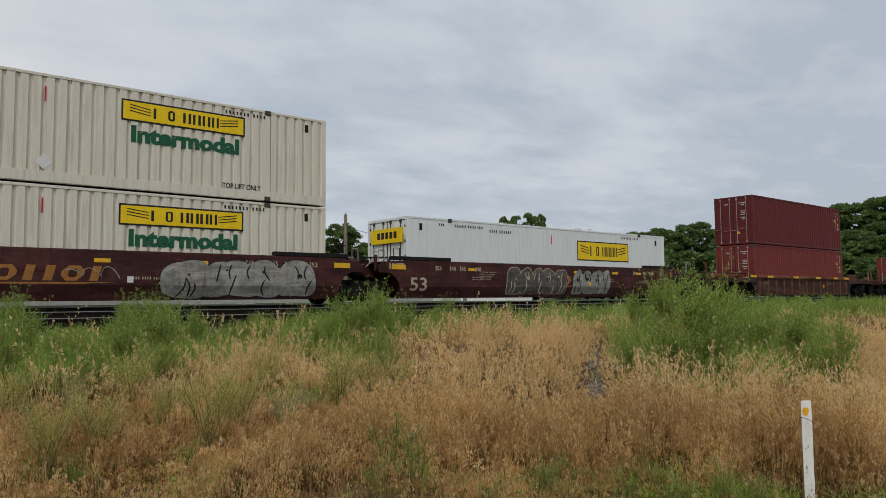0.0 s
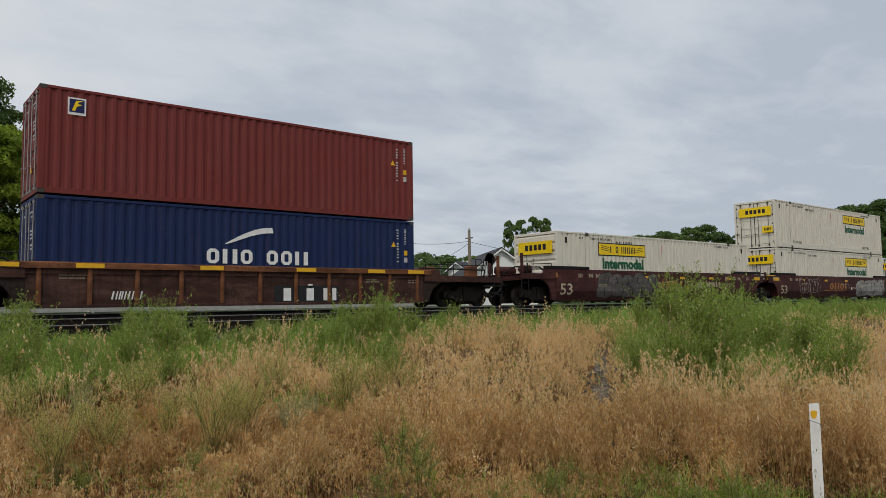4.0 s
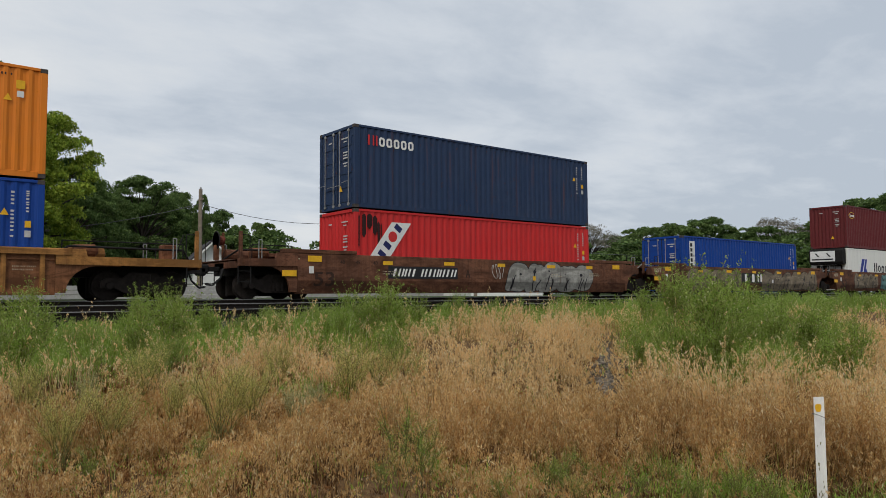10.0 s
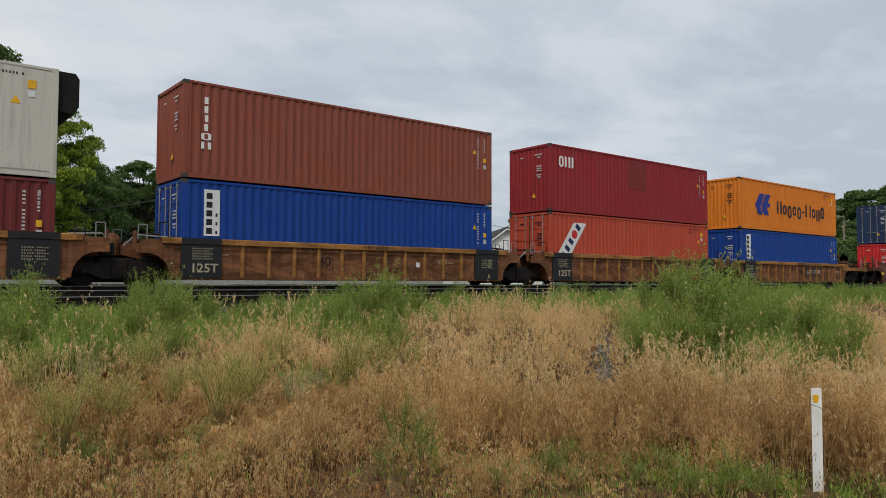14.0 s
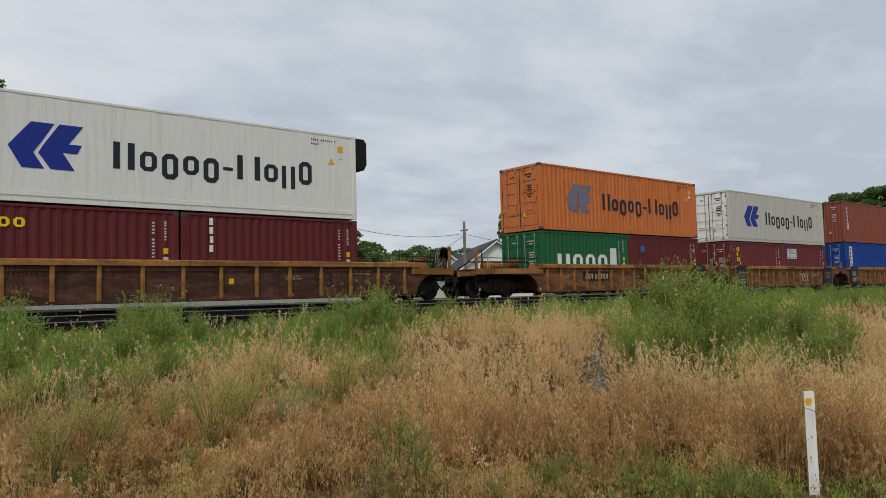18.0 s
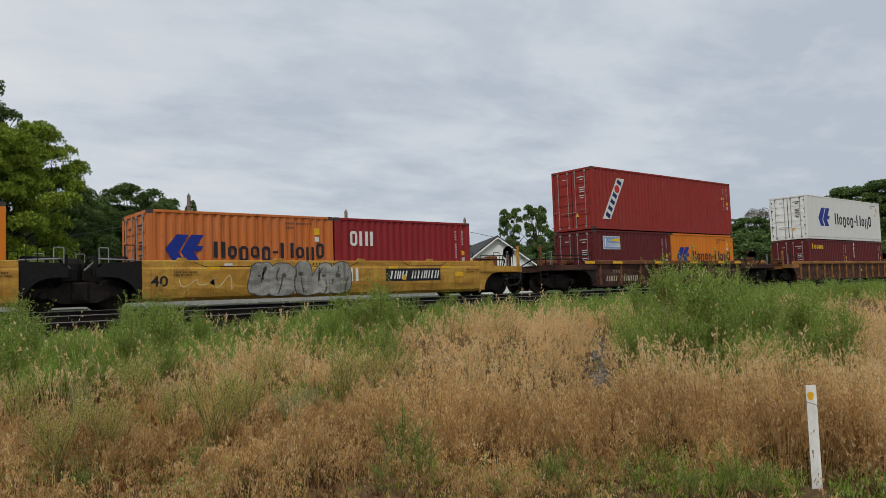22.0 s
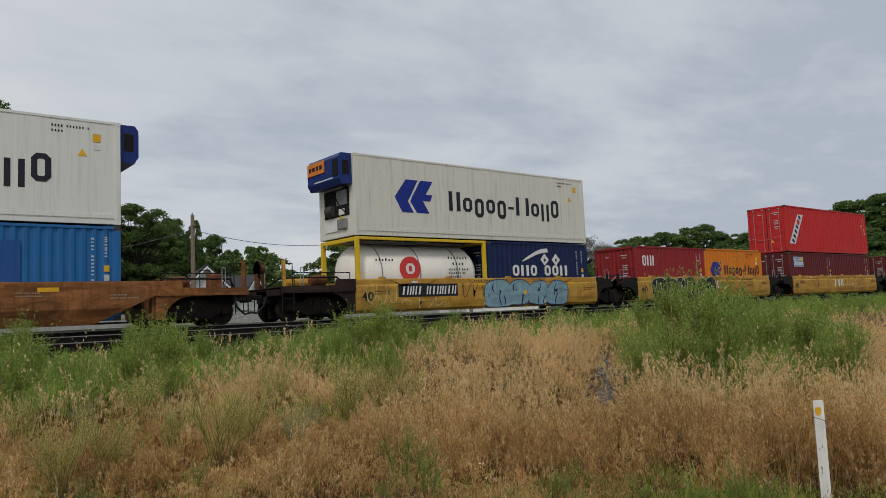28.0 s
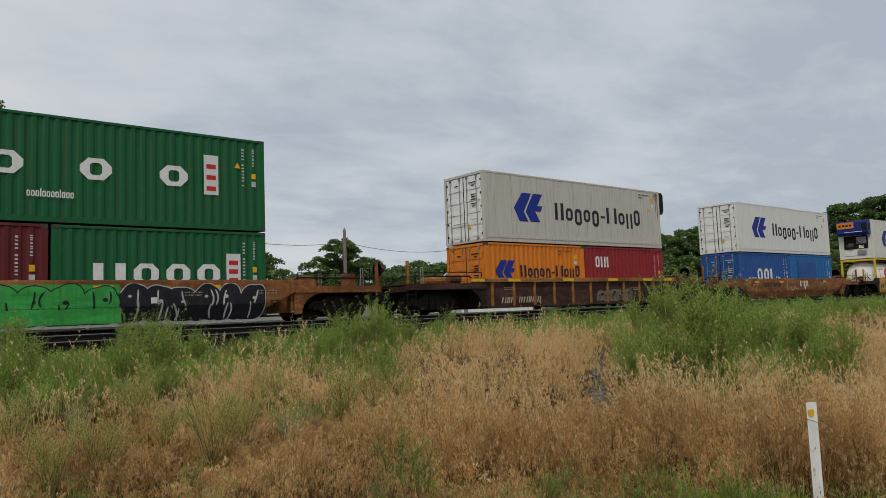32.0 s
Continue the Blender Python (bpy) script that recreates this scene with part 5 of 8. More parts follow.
def domestic_marks(key, board, inter=True, fittings=True):
    ob, Lc, H, y = BOX[key]
    y += 0.0
    yellow_board(ob, *board, y)
    x0, x1 = board[0], board[1]
    if inter:
        letter("Intermodal", 0.62, SIGN_GREEN, ob, x0 + 0.25, y - 0.004, board[2] - 0.56, "green word painted on the side", 0.030, width=x1 - x0 - 0.45)
    bars("TTTxTTT TTTTT TTTT", 0.10, BLACK_MARK, ob, -5.8, y - 0.003, H - 0.30, width=1.5, name="code_marking")
    bars("TTT", 0.10, BLACK_MARK, ob, -6.6, y - 0.003, H - 0.30, width=0.28, name="code_marking")
    bars("TTTT TTTTTT", 0.12, BLACK_MARK, ob, -4.0, y - 0.003, H - 0.42, width=1.25, name="code_marking")
    bars("TTTTTTT TTTT", 0.10, BLACK_MARK, ob, 4.55, y - 0.003, H - 0.28, width=1.35, name="code_marking")
    if fittings:
        me = box_mesh(-0.10, 0.10, -0.03, 0.03, -0.07, 0.07, 0.01)
        mp = box_mesh(-0.09, 0.09, -0.012, 0.012, 0.16, H - 0.16, 0.004)
        for x in (-6.05, 5.97):
            mesh_obj("stacking_fitting", me, CASTING, ob, "dark recessed stacking fitting", at=pose(x, y, H - 0.07))
            mesh_obj("stacking_fitting", me, CASTING, ob, at=pose(x, y, 0.08))
            mesh_obj("stacking_post", mp, CREAM if key != "Bb" else COOLWHITE, ob, at=pose(x, y + 0.006, 0))
        for x in (-7.45, 7.35):
            part("vent", box(x - 0.06, x + 0.06, y - 0.01, y + 0.01, H - 0.5, H - 0.25, 0.004), STEEL_DARK, ob, "small dark vent")
        panel(ob, -0.35, -0.31, H - 0.75, H - 0.35, y - 0.003, RED_MARK, "red dash", "dash")
        decal([(-0.55, 0.55), (-0.33, 0.35), (-0.11, 0.55), (-0.33, 0.78)], PALE_SIGN, ob, y - 0.003, "faded diamond placard holder", "placard")


domestic_marks("Cct", (1.56, 5.20, 1.95, 2.56))
domestic_marks("Ccb", (1.55, 5.18, 1.95, 2.55))
domestic_marks("Db", (-5.27, -1.72, 1.90, 2.50))
domestic_marks("Bb", (1.36, 5.09, 1.52, 2.40), inter=False)
ob, Lc, H, y = BOX["Cct"]
letter("TOP LIFT ONLY", 0.24, BLACK_MARK, ob, -5.9, y - 0.003, 0.30, "small black instruction", 0.004, width=1.25)
letter("TOP LIFT ONLY", 0.24, BLACK_MARK, ob, 4.5, y - 0.003, 0.30, "small black instruction", 0.004, width=1.25)
part("deep_bottom_rail", box(-7.9, 7.9, y - 0.012, y + 0.02, 0.025, 0.30, 0.004), CREAM, ob)


def end_board(ob, Lc, y0, y1, z0, z1):
    x = -Lc / 2 - 0.075
    b = part("end_board", box(x, x + 0.008, y0, y1, z0, z1), SIGN_YELLOW, ob, "yellow board on the end")
    for q in range(5):
        a = y0 + (y1 - y0) * (0.18 + 0.13 * q)
        part("bar", box(x - 0.004, x, a, a + (y1 - y0) * 0.09, z0 + (z1 - z0) * 0.3, z0 + (z1 - z0) * 0.75), BLACK_MARK, b)


for k in ("Cct", "Ccb", "Bb", "Db"):
    ob, Lc, H, y = BOX[k]
    end_board(ob, Lc, -1.1, 0.95, H - 0.95, H - 0.4)
    if k.startswith("Cc"):
        end_board(ob, Lc, -1.15, -0.5, H - 2.0, H - 1.6)

for k, (ob, Lc, H, y) in BOX.items():
    if k[0] in "BD" or k.startswith("Cc") or k in ("Tb0",):
        continue
    white = any(s in ob["label"] for s in ("white refrigerated", "orange"))
    if white:
        bars("xxxx xxxxxx x", 0.085, BLACK_MARK, ob, Lc / 2 - 1.75, y, H - 0.30, width=0.95, name="code_marking")
        bars("xxxx", 0.085, BLACK_MARK, ob, Lc / 2 - 1.75, y, H - 0.44, width=0.3, name="code_marking")
        panel(ob, Lc / 2 - 0.72, Lc / 2 - 0.52, H - 0.62, H - 0.40, y, YELLOW_MARK, "small yellow plate", "plate")
        panel(ob, Lc / 2 - 0.70, Lc / 2 - 0.54, H - 0.84, H - 0.68, y, PALE_SIGN, "", "plate")
    else:
        small_marks(ob, Lc, H, y, CODE_MARK)
    if "refrigerated" in ob["label"]:
        triangle(ob, Lc / 2 - 1.1, H - 1.05, y)
        part("lower_band", box(-Lc / 2 + 0.18, Lc / 2 - 0.18, y - 0.006, y + 0.01, 0.17, 0.30, 0.003), WHITE if ob["label"].startswith("clean") else GREYDIRTY if ob["label"].startswith("grey") else GREYWHITE, ob)
    elif Lc > 10:
        triangle(ob, Lc / 2 - 1.0, H - 0.95, y, 0.2)
    tail_code(ob, Lc, H, 2.438, BLACK_MARK if white else CODE_MARK)

# carrier emblem and long word
for k, blue in (("It", None), ("Lt", None), ("Mt", FADED_BLUE), ("Nt", None), ("Tt", None), ("Ut", None), ("Vt", None)):
    ob, Lc, H, y = BOX[k]
    carrier_mark(ob, Lc, y, 1.51, 1.22, blue, x_logo=-4.38, word=6.2, x_word=-1.84)
for k in ("Ob1", "Pb0", "Qb1", "Sb1", "Vb0"):
    ob, Lc, H, y = BOX[k]
    carrier_mark(ob, Lc, y, 1.49, 0.78, x_logo=-2.53, word=3.75, x_word=-1.09)
ob, Lc, H, y = BOX["Fb"]
carrier_mark(ob, Lc, y, 1.70, 1.0, x_logo=-4.18, word=6.2, x_word=-1.77, twoarm=True)
for k, sx, kind in (("Nt", 1, "dark"), ("Ut", 1, "blue"), ("Vt", 1, "dark"), ("Lt", 1, "dark"), ("Tt", -1, "blue"), ("Fb", -1, "white")):
    ob, Lc, H, y = BOX[k]
    genset(ob, Lc, H, sx, kind)
ob, Lc, H, y = BOX["Et"]
panel(ob, -5.42, -4.97, 2.17, 2.64, y, WHITE_MARK, "white rim of a small emblem", "emblem_rim")
panel(ob, -5.38, -5.01, 2.24, 2.60, y - 0.004, NAVY_MARK, "small blue emblem", "emblem")
decal([(-5.32, 2.28), (-5.24, 2.28), (-5.2, 2.4), (-5.06, 2.46), (-5.18, 2.47), (-5.16, 2.52), (-5.04, 2.57), (-5.22, 2.56)], SIGN_YELLOW, ob, y - 0.008, "", "stroke")


def swoosh(ob, y, x0, x1, z0, z1):
    pts = []
    for i in range(9):
        q = i / 8
        pts.append((x0 + (x1 - x0) * q, z0 + (z1 - z0) * math.sin(q * math.pi / 2)))
    for i in range(9):
        q = 1 - i / 8
        pts.append((x0 + 0.04 + (x1 - x0) * q, z0 - 0.01 + (z1 - z0) * 0.72 * math.sin(q * math.pi / 2) ** 1.2))
    decal(pts, WHITE_MARK, ob, y, "white curved swoosh")


for k, x0, w in (("Eb", -1.59, 3.36), ("Tb1", -1.67, 3.31)):
    ob, Lc, H, y = BOX[k]
    swoosh(ob, y, x0 + 0.55, x0 + 2.1, 1.80, 2.36)
    bars("DHD DDH", 0.44, WHITE_MARK, ob, x0, y, 1.20, width=w, label="white word drawn as bars")
ob, Lc, H, y = BOX["Tb1"]
for x in (0.25, 0.95):
    decal([(x - 0.26, 1.88), (x, 1.62), (x + 0.26, 1.88), (x, 2.14)], WHITE_MARK, ob, y, "white diamond placard", "placard")
    decal([(x - 0.08, 1.86), (x, 1.78), (x + 0.08, 1.86), (x, 1.94)], BLACK_MARK, ob, y - 0.004, "", "placard_mark")
ob, Lc, H, y = BOX["Eb"]
bars("xxx xxxxxxxxxx", 0.22, WHITE_MARK, ob, 2.6, y, 0.93, width=2.5)
ob, Lc, H, y = BOX["Ft"]
decal([(-5.6 + 0.42 + 0.45 * math.cos(q), 2.22 + 0.22 * math.sin(q)) for q in np.linspace(0.5, 3.4, 9)] + [(-5.18 + 0.41 * math.cos(q), 2.22 + 0.19 * math.sin(q)) for q in np.linspace(3.4, 0.5, 9)], SIGN_YELLOW, ob, y, "yellow arc", "arc")
decal([(-5.18 + 0.45 * math.cos(q), 2.20 + 0.2 * math.sin(q)) for q in np.linspace(3.6, 6.0, 9)] + [(-5.18 + 0.41 * math.cos(q), 2.20 + 0.17 * math.sin(q)) for q in np.linspace(6.0, 3.6, 9)], SIGN_YELLOW, ob, y, "", "arc")
bars("Txxxxx", 0.19, WHITE_MARK, ob, -5.5, y, 2.12, width=0.72)
for k in ("Gb", "Ib", "Kb"):
    ob, Lc, H, y = BOX[k]
    panel(ob, -5.43, -4.95, 1.25, 2.63, y, PALE_SIGN, "white upright panel with black bars", "sign")
    for q in range(5):
        panel(ob, -5.36, -5.18, 2.35 - 0.26 * q, 2.53 - 0.26 * q, y - 0.004, BLACK_MARK, "", "sign_bar")
        if q > 1:
            panel(ob, -5.08, -5.02, 2.35 - 0.26 * q, 2.45 - 0.26 * q, y - 0.004, BLACK_MARK, "", "sign_bar")
ob, Lc, H, y = BOX["Ht"]
bars("TT", 0.36, RED_MARK, ob, -5.6, y, 2.22, width=0.45)
bars("xxxxx", 0.44, WHITE_MARK, ob, -5.08, y, 2.22, width=1.5, label="white word drawn as bars")


def slant_band(key, x0, z0, x1, z1, w):
    """A white slanted band with navy bars and a red disc."""
    ob, Lc, H, y = BOX[key]
    decal([(x0, z0), (x0 + w, z0), (x1, z1), (x1 - w, z1)], PALE_SIGN, ob, y, "slanted white band with navy bars")
    a = math.degrees(math.atan2(z1 - z0, x1 - w - x0))
    n = 6
    for q in range(n):
        f = (q + 0.6) / (n + 0.25)
        cx, cz = x0 + w / 2 + (x1 - w - x0) * f, z0 + (z1 - z0) * f
        if q == 4:
            decal([(cx + 0.19 * math.cos(v), cz + 0.19 * math.sin(v)) for v in np.linspace(0, 6.283, 17)[:-1]], RED_MARK, ob, y - 0.004, "red disc", "disc")
            continue
        part("band_bar", prism(rect(-0.10, 0.10, -0.16, 0.16), -0.004, 0, "y"), NAVY_MARK, ob, at=Matrix.Translation((cx, y - 0.004, cz)) @ Matrix.Rotation(radians(-a), 4, "Y"))


slant_band("Hb", -6.0, 0.55, -3.70, 2.50, 0.85)
slant_band("Jb", -6.0, 0.55, -3.70, 2.50, 0.85)
slant_band("Ot", -5.40, 0.48, -3.62, 2.46, 0.6)
slant_band("Rt", -5.78, 0.50, -3.68, 2.38, 0.78)
ob, Lc, H, y = BOX["Hb"]
for dx, z0, z1, w in ((-5.93, 1.5, 2.72, 0.05), (-5.78, 1.9, 2.75, 0.16), (-5.58, 2.2, 2.76, 0.22), (-5.34, 2.0, 2.70, 0.18), (-5.15, 1.6, 2.5, 0.10), (-5.02, 1.9, 2.45, 0.05)):
    decal([(dx, z0 + 0.1), (dx + w / 2, z0), (dx + w, z0 + 0.15), (dx + w, z1 - 0.1), (dx + w / 2, z1), (dx, z1 - 0.08)], SOOT, ob, y + 0.0035, "black soot streak" if z0 == 1.5 else "", "soot")
ob, Lc, H, y = BOX["Vt"]
FAINT_SOOT = plain("faint_brown_soot", (0.13, 0.11, 0.085), 0.9, 0, 0.45, 3)
for q, (dx, z0, z1, w) in enumerate(((5.66, 2.2, 2.70, 0.03), (5.74, 1.7, 2.76, 0.04), (5.80, 2.05, 2.78, 0.06), (5.88, 1.3, 2.78, 0.05), (5.95, 1.75, 2.78, 0.07), (5.55, 2.45, 2.72, 0.025))):
    decal([(dx + w * 0.3, z0), (dx + w * 0.6, z0 + 0.1), (dx + w * 0.8, z0 + 0.4), (dx + w, z1), (dx, z1), (dx + w * 0.15, z0 + 0.3)], FAINT_SOOT, ob, y + 0.0025, "brown soot streak" if q == 0 else "", "soot", 0.003)


def white_word(key, x0, x1, z0, z1, pattern, mat=None):
    ob, Lc, H, y = BOX[key]
    bars(pattern, z1 - z0, mat or WHITE_MARK, ob, x0, y, z0, width=x1 - x0, label="word drawn as plain bars")


for k, x0 in (("Jt", -5.48), ("Pb1", -2.43), ("Sb0", -2.42), ("Vb1", -2.30)):
    white_word(k, x0, x0 + 0.93, 1.64 if k != "Jt" else 1.95, 2.14 if k != "Jt" else 2.42, "DHi")
ob, Lc, H, y = BOX["Jt"]
panel(ob, -0.68, 0.70, 1.40, 2.72, y, paint("repainted_dark_red", (0.20, 0.022, 0.02), 0.2, 0.2), "darker repainted square", "patch")
for k, x0, n in (("Kt", -5.55, 6), ("Nb1", -2.27, 4), ("Qb0", -2.34, 4)):
    ob, Lc, H, y = BOX[k]
    for q in range(n):
        bars("WTiWDH"[q], 0.21, WHITE_MARK, ob, x0 + (0.1 if q == 2 else 0), y, 2.24 - 0.27 * q, width=0.1 if q == 2 else 0.3, label="white upright word in plain shapes" if q == 0 else "", name="word_bar")
ob, Lc, H, y = BOX["Lb0"]
for q in range(3):
    bars("DLD"[q], 0.22, SIGN_YELLOW, ob, -2.36, y, 2.05 - 0.28 * q, width=0.30, label="yellow upright word in plain shapes" if q == 0 else "", name="word_bar")
for k in ("Lb1", "Ob0", "Rb0"):
    ob, Lc, H, y = BOX[k]
    panel(ob, -2.40, -1.12, 1.70, 2.31, y, PALE_SIGN, "pale rim of a sign", "sign_rim")
    panel(ob, -2.37, -1.15, 1.73, 2.28, y - 0.004, SIGN_BLUE, "pale blue sign with white bars and a yellow ray", "sign")
    decal([(-2.0, 2.12), (-1.2, 2.24), (-1.2, 2.06)], SIGN_YELLOW, ob, y - 0.008, "", "ray")
    panel(ob, -2.28, -2.18, 1.80, 2.2, y - 0.008, WHITE_MARK, "", "tower")
    bars("Txxxxx", 0.24, WHITE_MARK, ob, -2.12, y - 0.008, 1.80, width=0.95)
ob, Lc, H, y = BOX["Mb1"]
decal([(-1.94 + 0.18 * math.cos(q), 1.93 + 0.17 * math.sin(q)) for q in np.linspace(0, 6.283, 17)[:-1]], SKYBLUE, ob, y, "small round blue sticker", "sticker")
white_word("Nb0", -2.57, -0.90, 1.98, 2.32, "Txxxx", SIGN_YELLOW)
white_word("Mb0", -2.03, 1.4, 0.98, 1.61, "HDDD")
ob, Lc, H, y = BOX["Mb0"]
panel(ob, 1.62, 2.10, 0.9, 1.92, y, PALE_SIGN, "white upright panel with red bars", "sign")
ob, Lc, H, y = BOX["Ub0"]
bars("xxx", 0.24, WHITE_MARK, ob, -2.12, y, 0.97, width=0.95)
bars("DDL", 0.70, WHITE_MARK, ob, -1.03, y, 0.97, width=2.1, label="large white word drawn as bars")
bars("Tix", 0.24, WHITE_MARK, ob, 1.2, y, 0.97, width=0.55)
ob, Lc, H, y = BOX["Ub1"]
panel(ob, -1.9, 0.6, 1.0, 2.15, y, MIDBLUE, "darker repainted square", "patch")
ob, Lc, H, y = BOX["Wt"]
for x0 in (-1.45, 0.71, 2.83):
    bars("D", 0.6, WHITE_MARK, ob, x0, y, 1.23, width=0.82, label="large white ring of a spaced word")
bars("xxxixxxxixxx", 0.22, WHITE_MARK, ob, -0.55, y, 0.67, width=1.12)
for k, x0, z0, z1 in (("Wt", 4.13, 1.05, 2.26), ("Wb1", 1.74, 0.91, 1.91)):
    ob, Lc, H, y = BOX[k]
    panel(ob, x0, x0 + 0.45, z0, z1, y, PALE_SIGN, "white upright panel with red bars", "sign")
    for q in range(3):
        panel(ob, x0 + 0.08, x0 + 0.37, z0 + 0.12 + q * (z1 - z0 - 0.2) / 3, z0 + 0.26 + q * (z1 - z0 - 0.2) / 3, y - 0.004, RED_MARK, "", "sign_bar")
white_word("Wb1", -2.01, 1.54, 0.98, 1.58, "HDDD")


# ---- lettering on the cars ----
def on_car(key):
    ob, y, t, b = CAR[key]
    tt, bb, yo, kind = CARDIM[ob.name]
    return ob, {"tube": -1.492, "rib": -1.424, "flat": -1.464}[kind]


def bend(ob, key):
    """Fold what is painted on a smooth side over the crease, so that it lies on the lower face too."""
    tt, bb, yo, kind = CARDIM[CAR[key][0].name]
    if kind != "flat" or ob is None:
        return ob
    crease = bb + CREASE - ob.matrix_basis.translation.z
    if min(v.co.z for v in ob.data.vertices) > crease:
        return ob
    bm = bmesh.new()
    bm.from_mesh(ob.data)
    bmesh.ops.bisect_plane(bm, geom=bm.verts[:] + bm.edges[:] + bm.faces[:], plane_co=(0, 0, crease), plane_no=(0, 0, 1))
    for v in bm.verts:
        v.co.y += max(0, crease - v.co.z) * LEANIN / CREASE
    me = bpy.data.meshes.new(ob.data.name)
    bm.to_mesh(me)
    bm.free()
    me.materials.append(None)
    mat = ob.material_slots[0].material
    ob.data = me
    ob.material_slots[0].link = "OBJECT"
    ob.material_slots[0].material = mat
    return ob


def car_text(key, body, x0, x1, z0, mat, label="painted car lettering"):
    ob, y = on_car(key)
    size = (x1 - x0) / max(1, len(body)) * 1.75
    bend(letter(body, size, mat, ob, x0, y, z0, label, 0.008, width=x1 - x0), key)


def car_bars(key, pattern, x0, x1, z0, h, mat, plate=None):
    ob, y = on_car(key)
    if plate:
        panel(ob, x0 - 0.12, x1 + 0.12, z0 - 0.08, z0 + h + 0.08, y, plate, "dark painted plate under the car's marks", "plate")
    bars(pattern, h, mat, ob, x0, y - 0.005, z0, width=x1 - x0, label="reporting marks shown as bars", lean=0.2 if "WWH" not in pattern else 0.0)


DIM = plain("faded_brown_lettering", (0.035, 0.018, 0.012), 0.7, 0, 0.3, 8)
for k in ("B", "Cc", "D"):
    car_text(k, "53", -8.12, -7.35, 0.25, CREAM_MARK)
    car_text(k, "125T", -9.05, -8.42, 1.02, CREAM_MARK)
    ob, y = on_car(k)
    for x, n in ((-6.9, "53"), (-6.2, "48"), (-5.7, "45"), (-4.9, "40"), (5.2, "40"), (6.0, "45"), (6.5, "48"), (7.4, "53")):
        panel(ob, x, x + 0.04, 0.98, 1.16, y, CREAM_MARK, "", "length_mark")
        letter(n, 0.22, CREAM_MARK, ob, x + 0.06, y, 1.0, "small length figure", 0.003)
    for q in range(4):
        bars("xxxxx xxx xxxxxxxx", 0.05, CREAM_MARK, ob, -4.7, y, 0.95 - 0.09 * q, width=0.9 - 0.1 * q, name="data_marking")
    for x in (-8.9, -5.3, -2.2, 0.9, 3.6, 5.4, 8.3):
        panel(ob, x, x + (0.42 if abs(x) < 8 else 0.62), 1.0, 1.11 if abs(x) < 8 else 1.17, y - 0.002, YELLOW_MARK, "yellow reflector strip", "reflector")
    bars("DHDL", 0.40, GOLD_MARK, ob, -1.50, y, 0.50, width=2.8, label="dull gold company word in plain shapes", lean=0.25)
    decal([(-2.3, 0.41), (0.6, 0.42), (1.5, 0.47), (0.5, 0.46), (-2.3, 0.455)], GOLD_MARK, ob, y, "long dull gold stroke", "stroke")
    bars("xxx xxxx xxxxxx xxx xxxx", 0.10, CREAM_MARK, ob, 1.9, y, 0.55, width=1.5, name="data_marking")
car_bars("D", "TTTT TTTTTT", 2.17, 4.55, 0.60, 0.26, CREAM_MARK)
car_text("D", "B", -0.97, -0.78, 0.60, CREAM_MARK)
car_bars("E", "TTTTTT", -4.33, -3.52, 0.18, 0.22, WHITE_MARK)
car_text("E", "40", -1.18, -0.74, 0.22, DIM)
car_bars("E", "WWH", 0.6, 2.7, 0.1, 0.4, WHITE_MARK, BLACK_MARK)
for k in ("F", "G", "H"):
    car_text(k, "53", -7.80, -7.05, 0.22, DIM)
    car_text(k, "125T", -8.9, -8.33, 0.92, CREAM_MARK)
    ob, y = on_car(k)
    for x, w, z in ((-8.0, 0.5, 1.0), (-5.1, 0.4, 0.95), (-2.4, 0.5, 0.98), (0.3, 0.4, 0.98), (3.1, 0.5, 0.98), (5.6, 0.4, 0.98), (7.4, 0.5, 1.0), (-8.9, 0.5, 0.52)):
        panel(ob, x, x + w, z, z + 0.13 + 0.06 * (abs(x) > 7), y - 0.012, YELLOW_MARK, "yellow reflector patch", "reflector")
    panel(ob, -7.95, -7.78, 0.62, 0.85, y, PALE_SIGN, "small white plate", "plate")
    for x, n in ((-6.8, "48"), (-6.2, "45"), (-5.5, "40")):
        letter(n, 0.18, DIM, ob, x, y, 0.95, "small length figure", 0.003)
car_bars("H", "TTTT TTTTTT", -4.76, -1.86, 0.56, 0.27, WHITE_MARK, BLACK_MARK)
car_text("H", "A", -1.34, -1.10, 0.55, DIM)
car_bars("F", "TTTT TTTTTT", 2.23, 4.80, 0.58, 0.27, WHITE_MARK)
car_bars("G", "WWH", -0.7, 1.33, 0.5, 0.42, WHITE_MARK, BLACK_MARK)
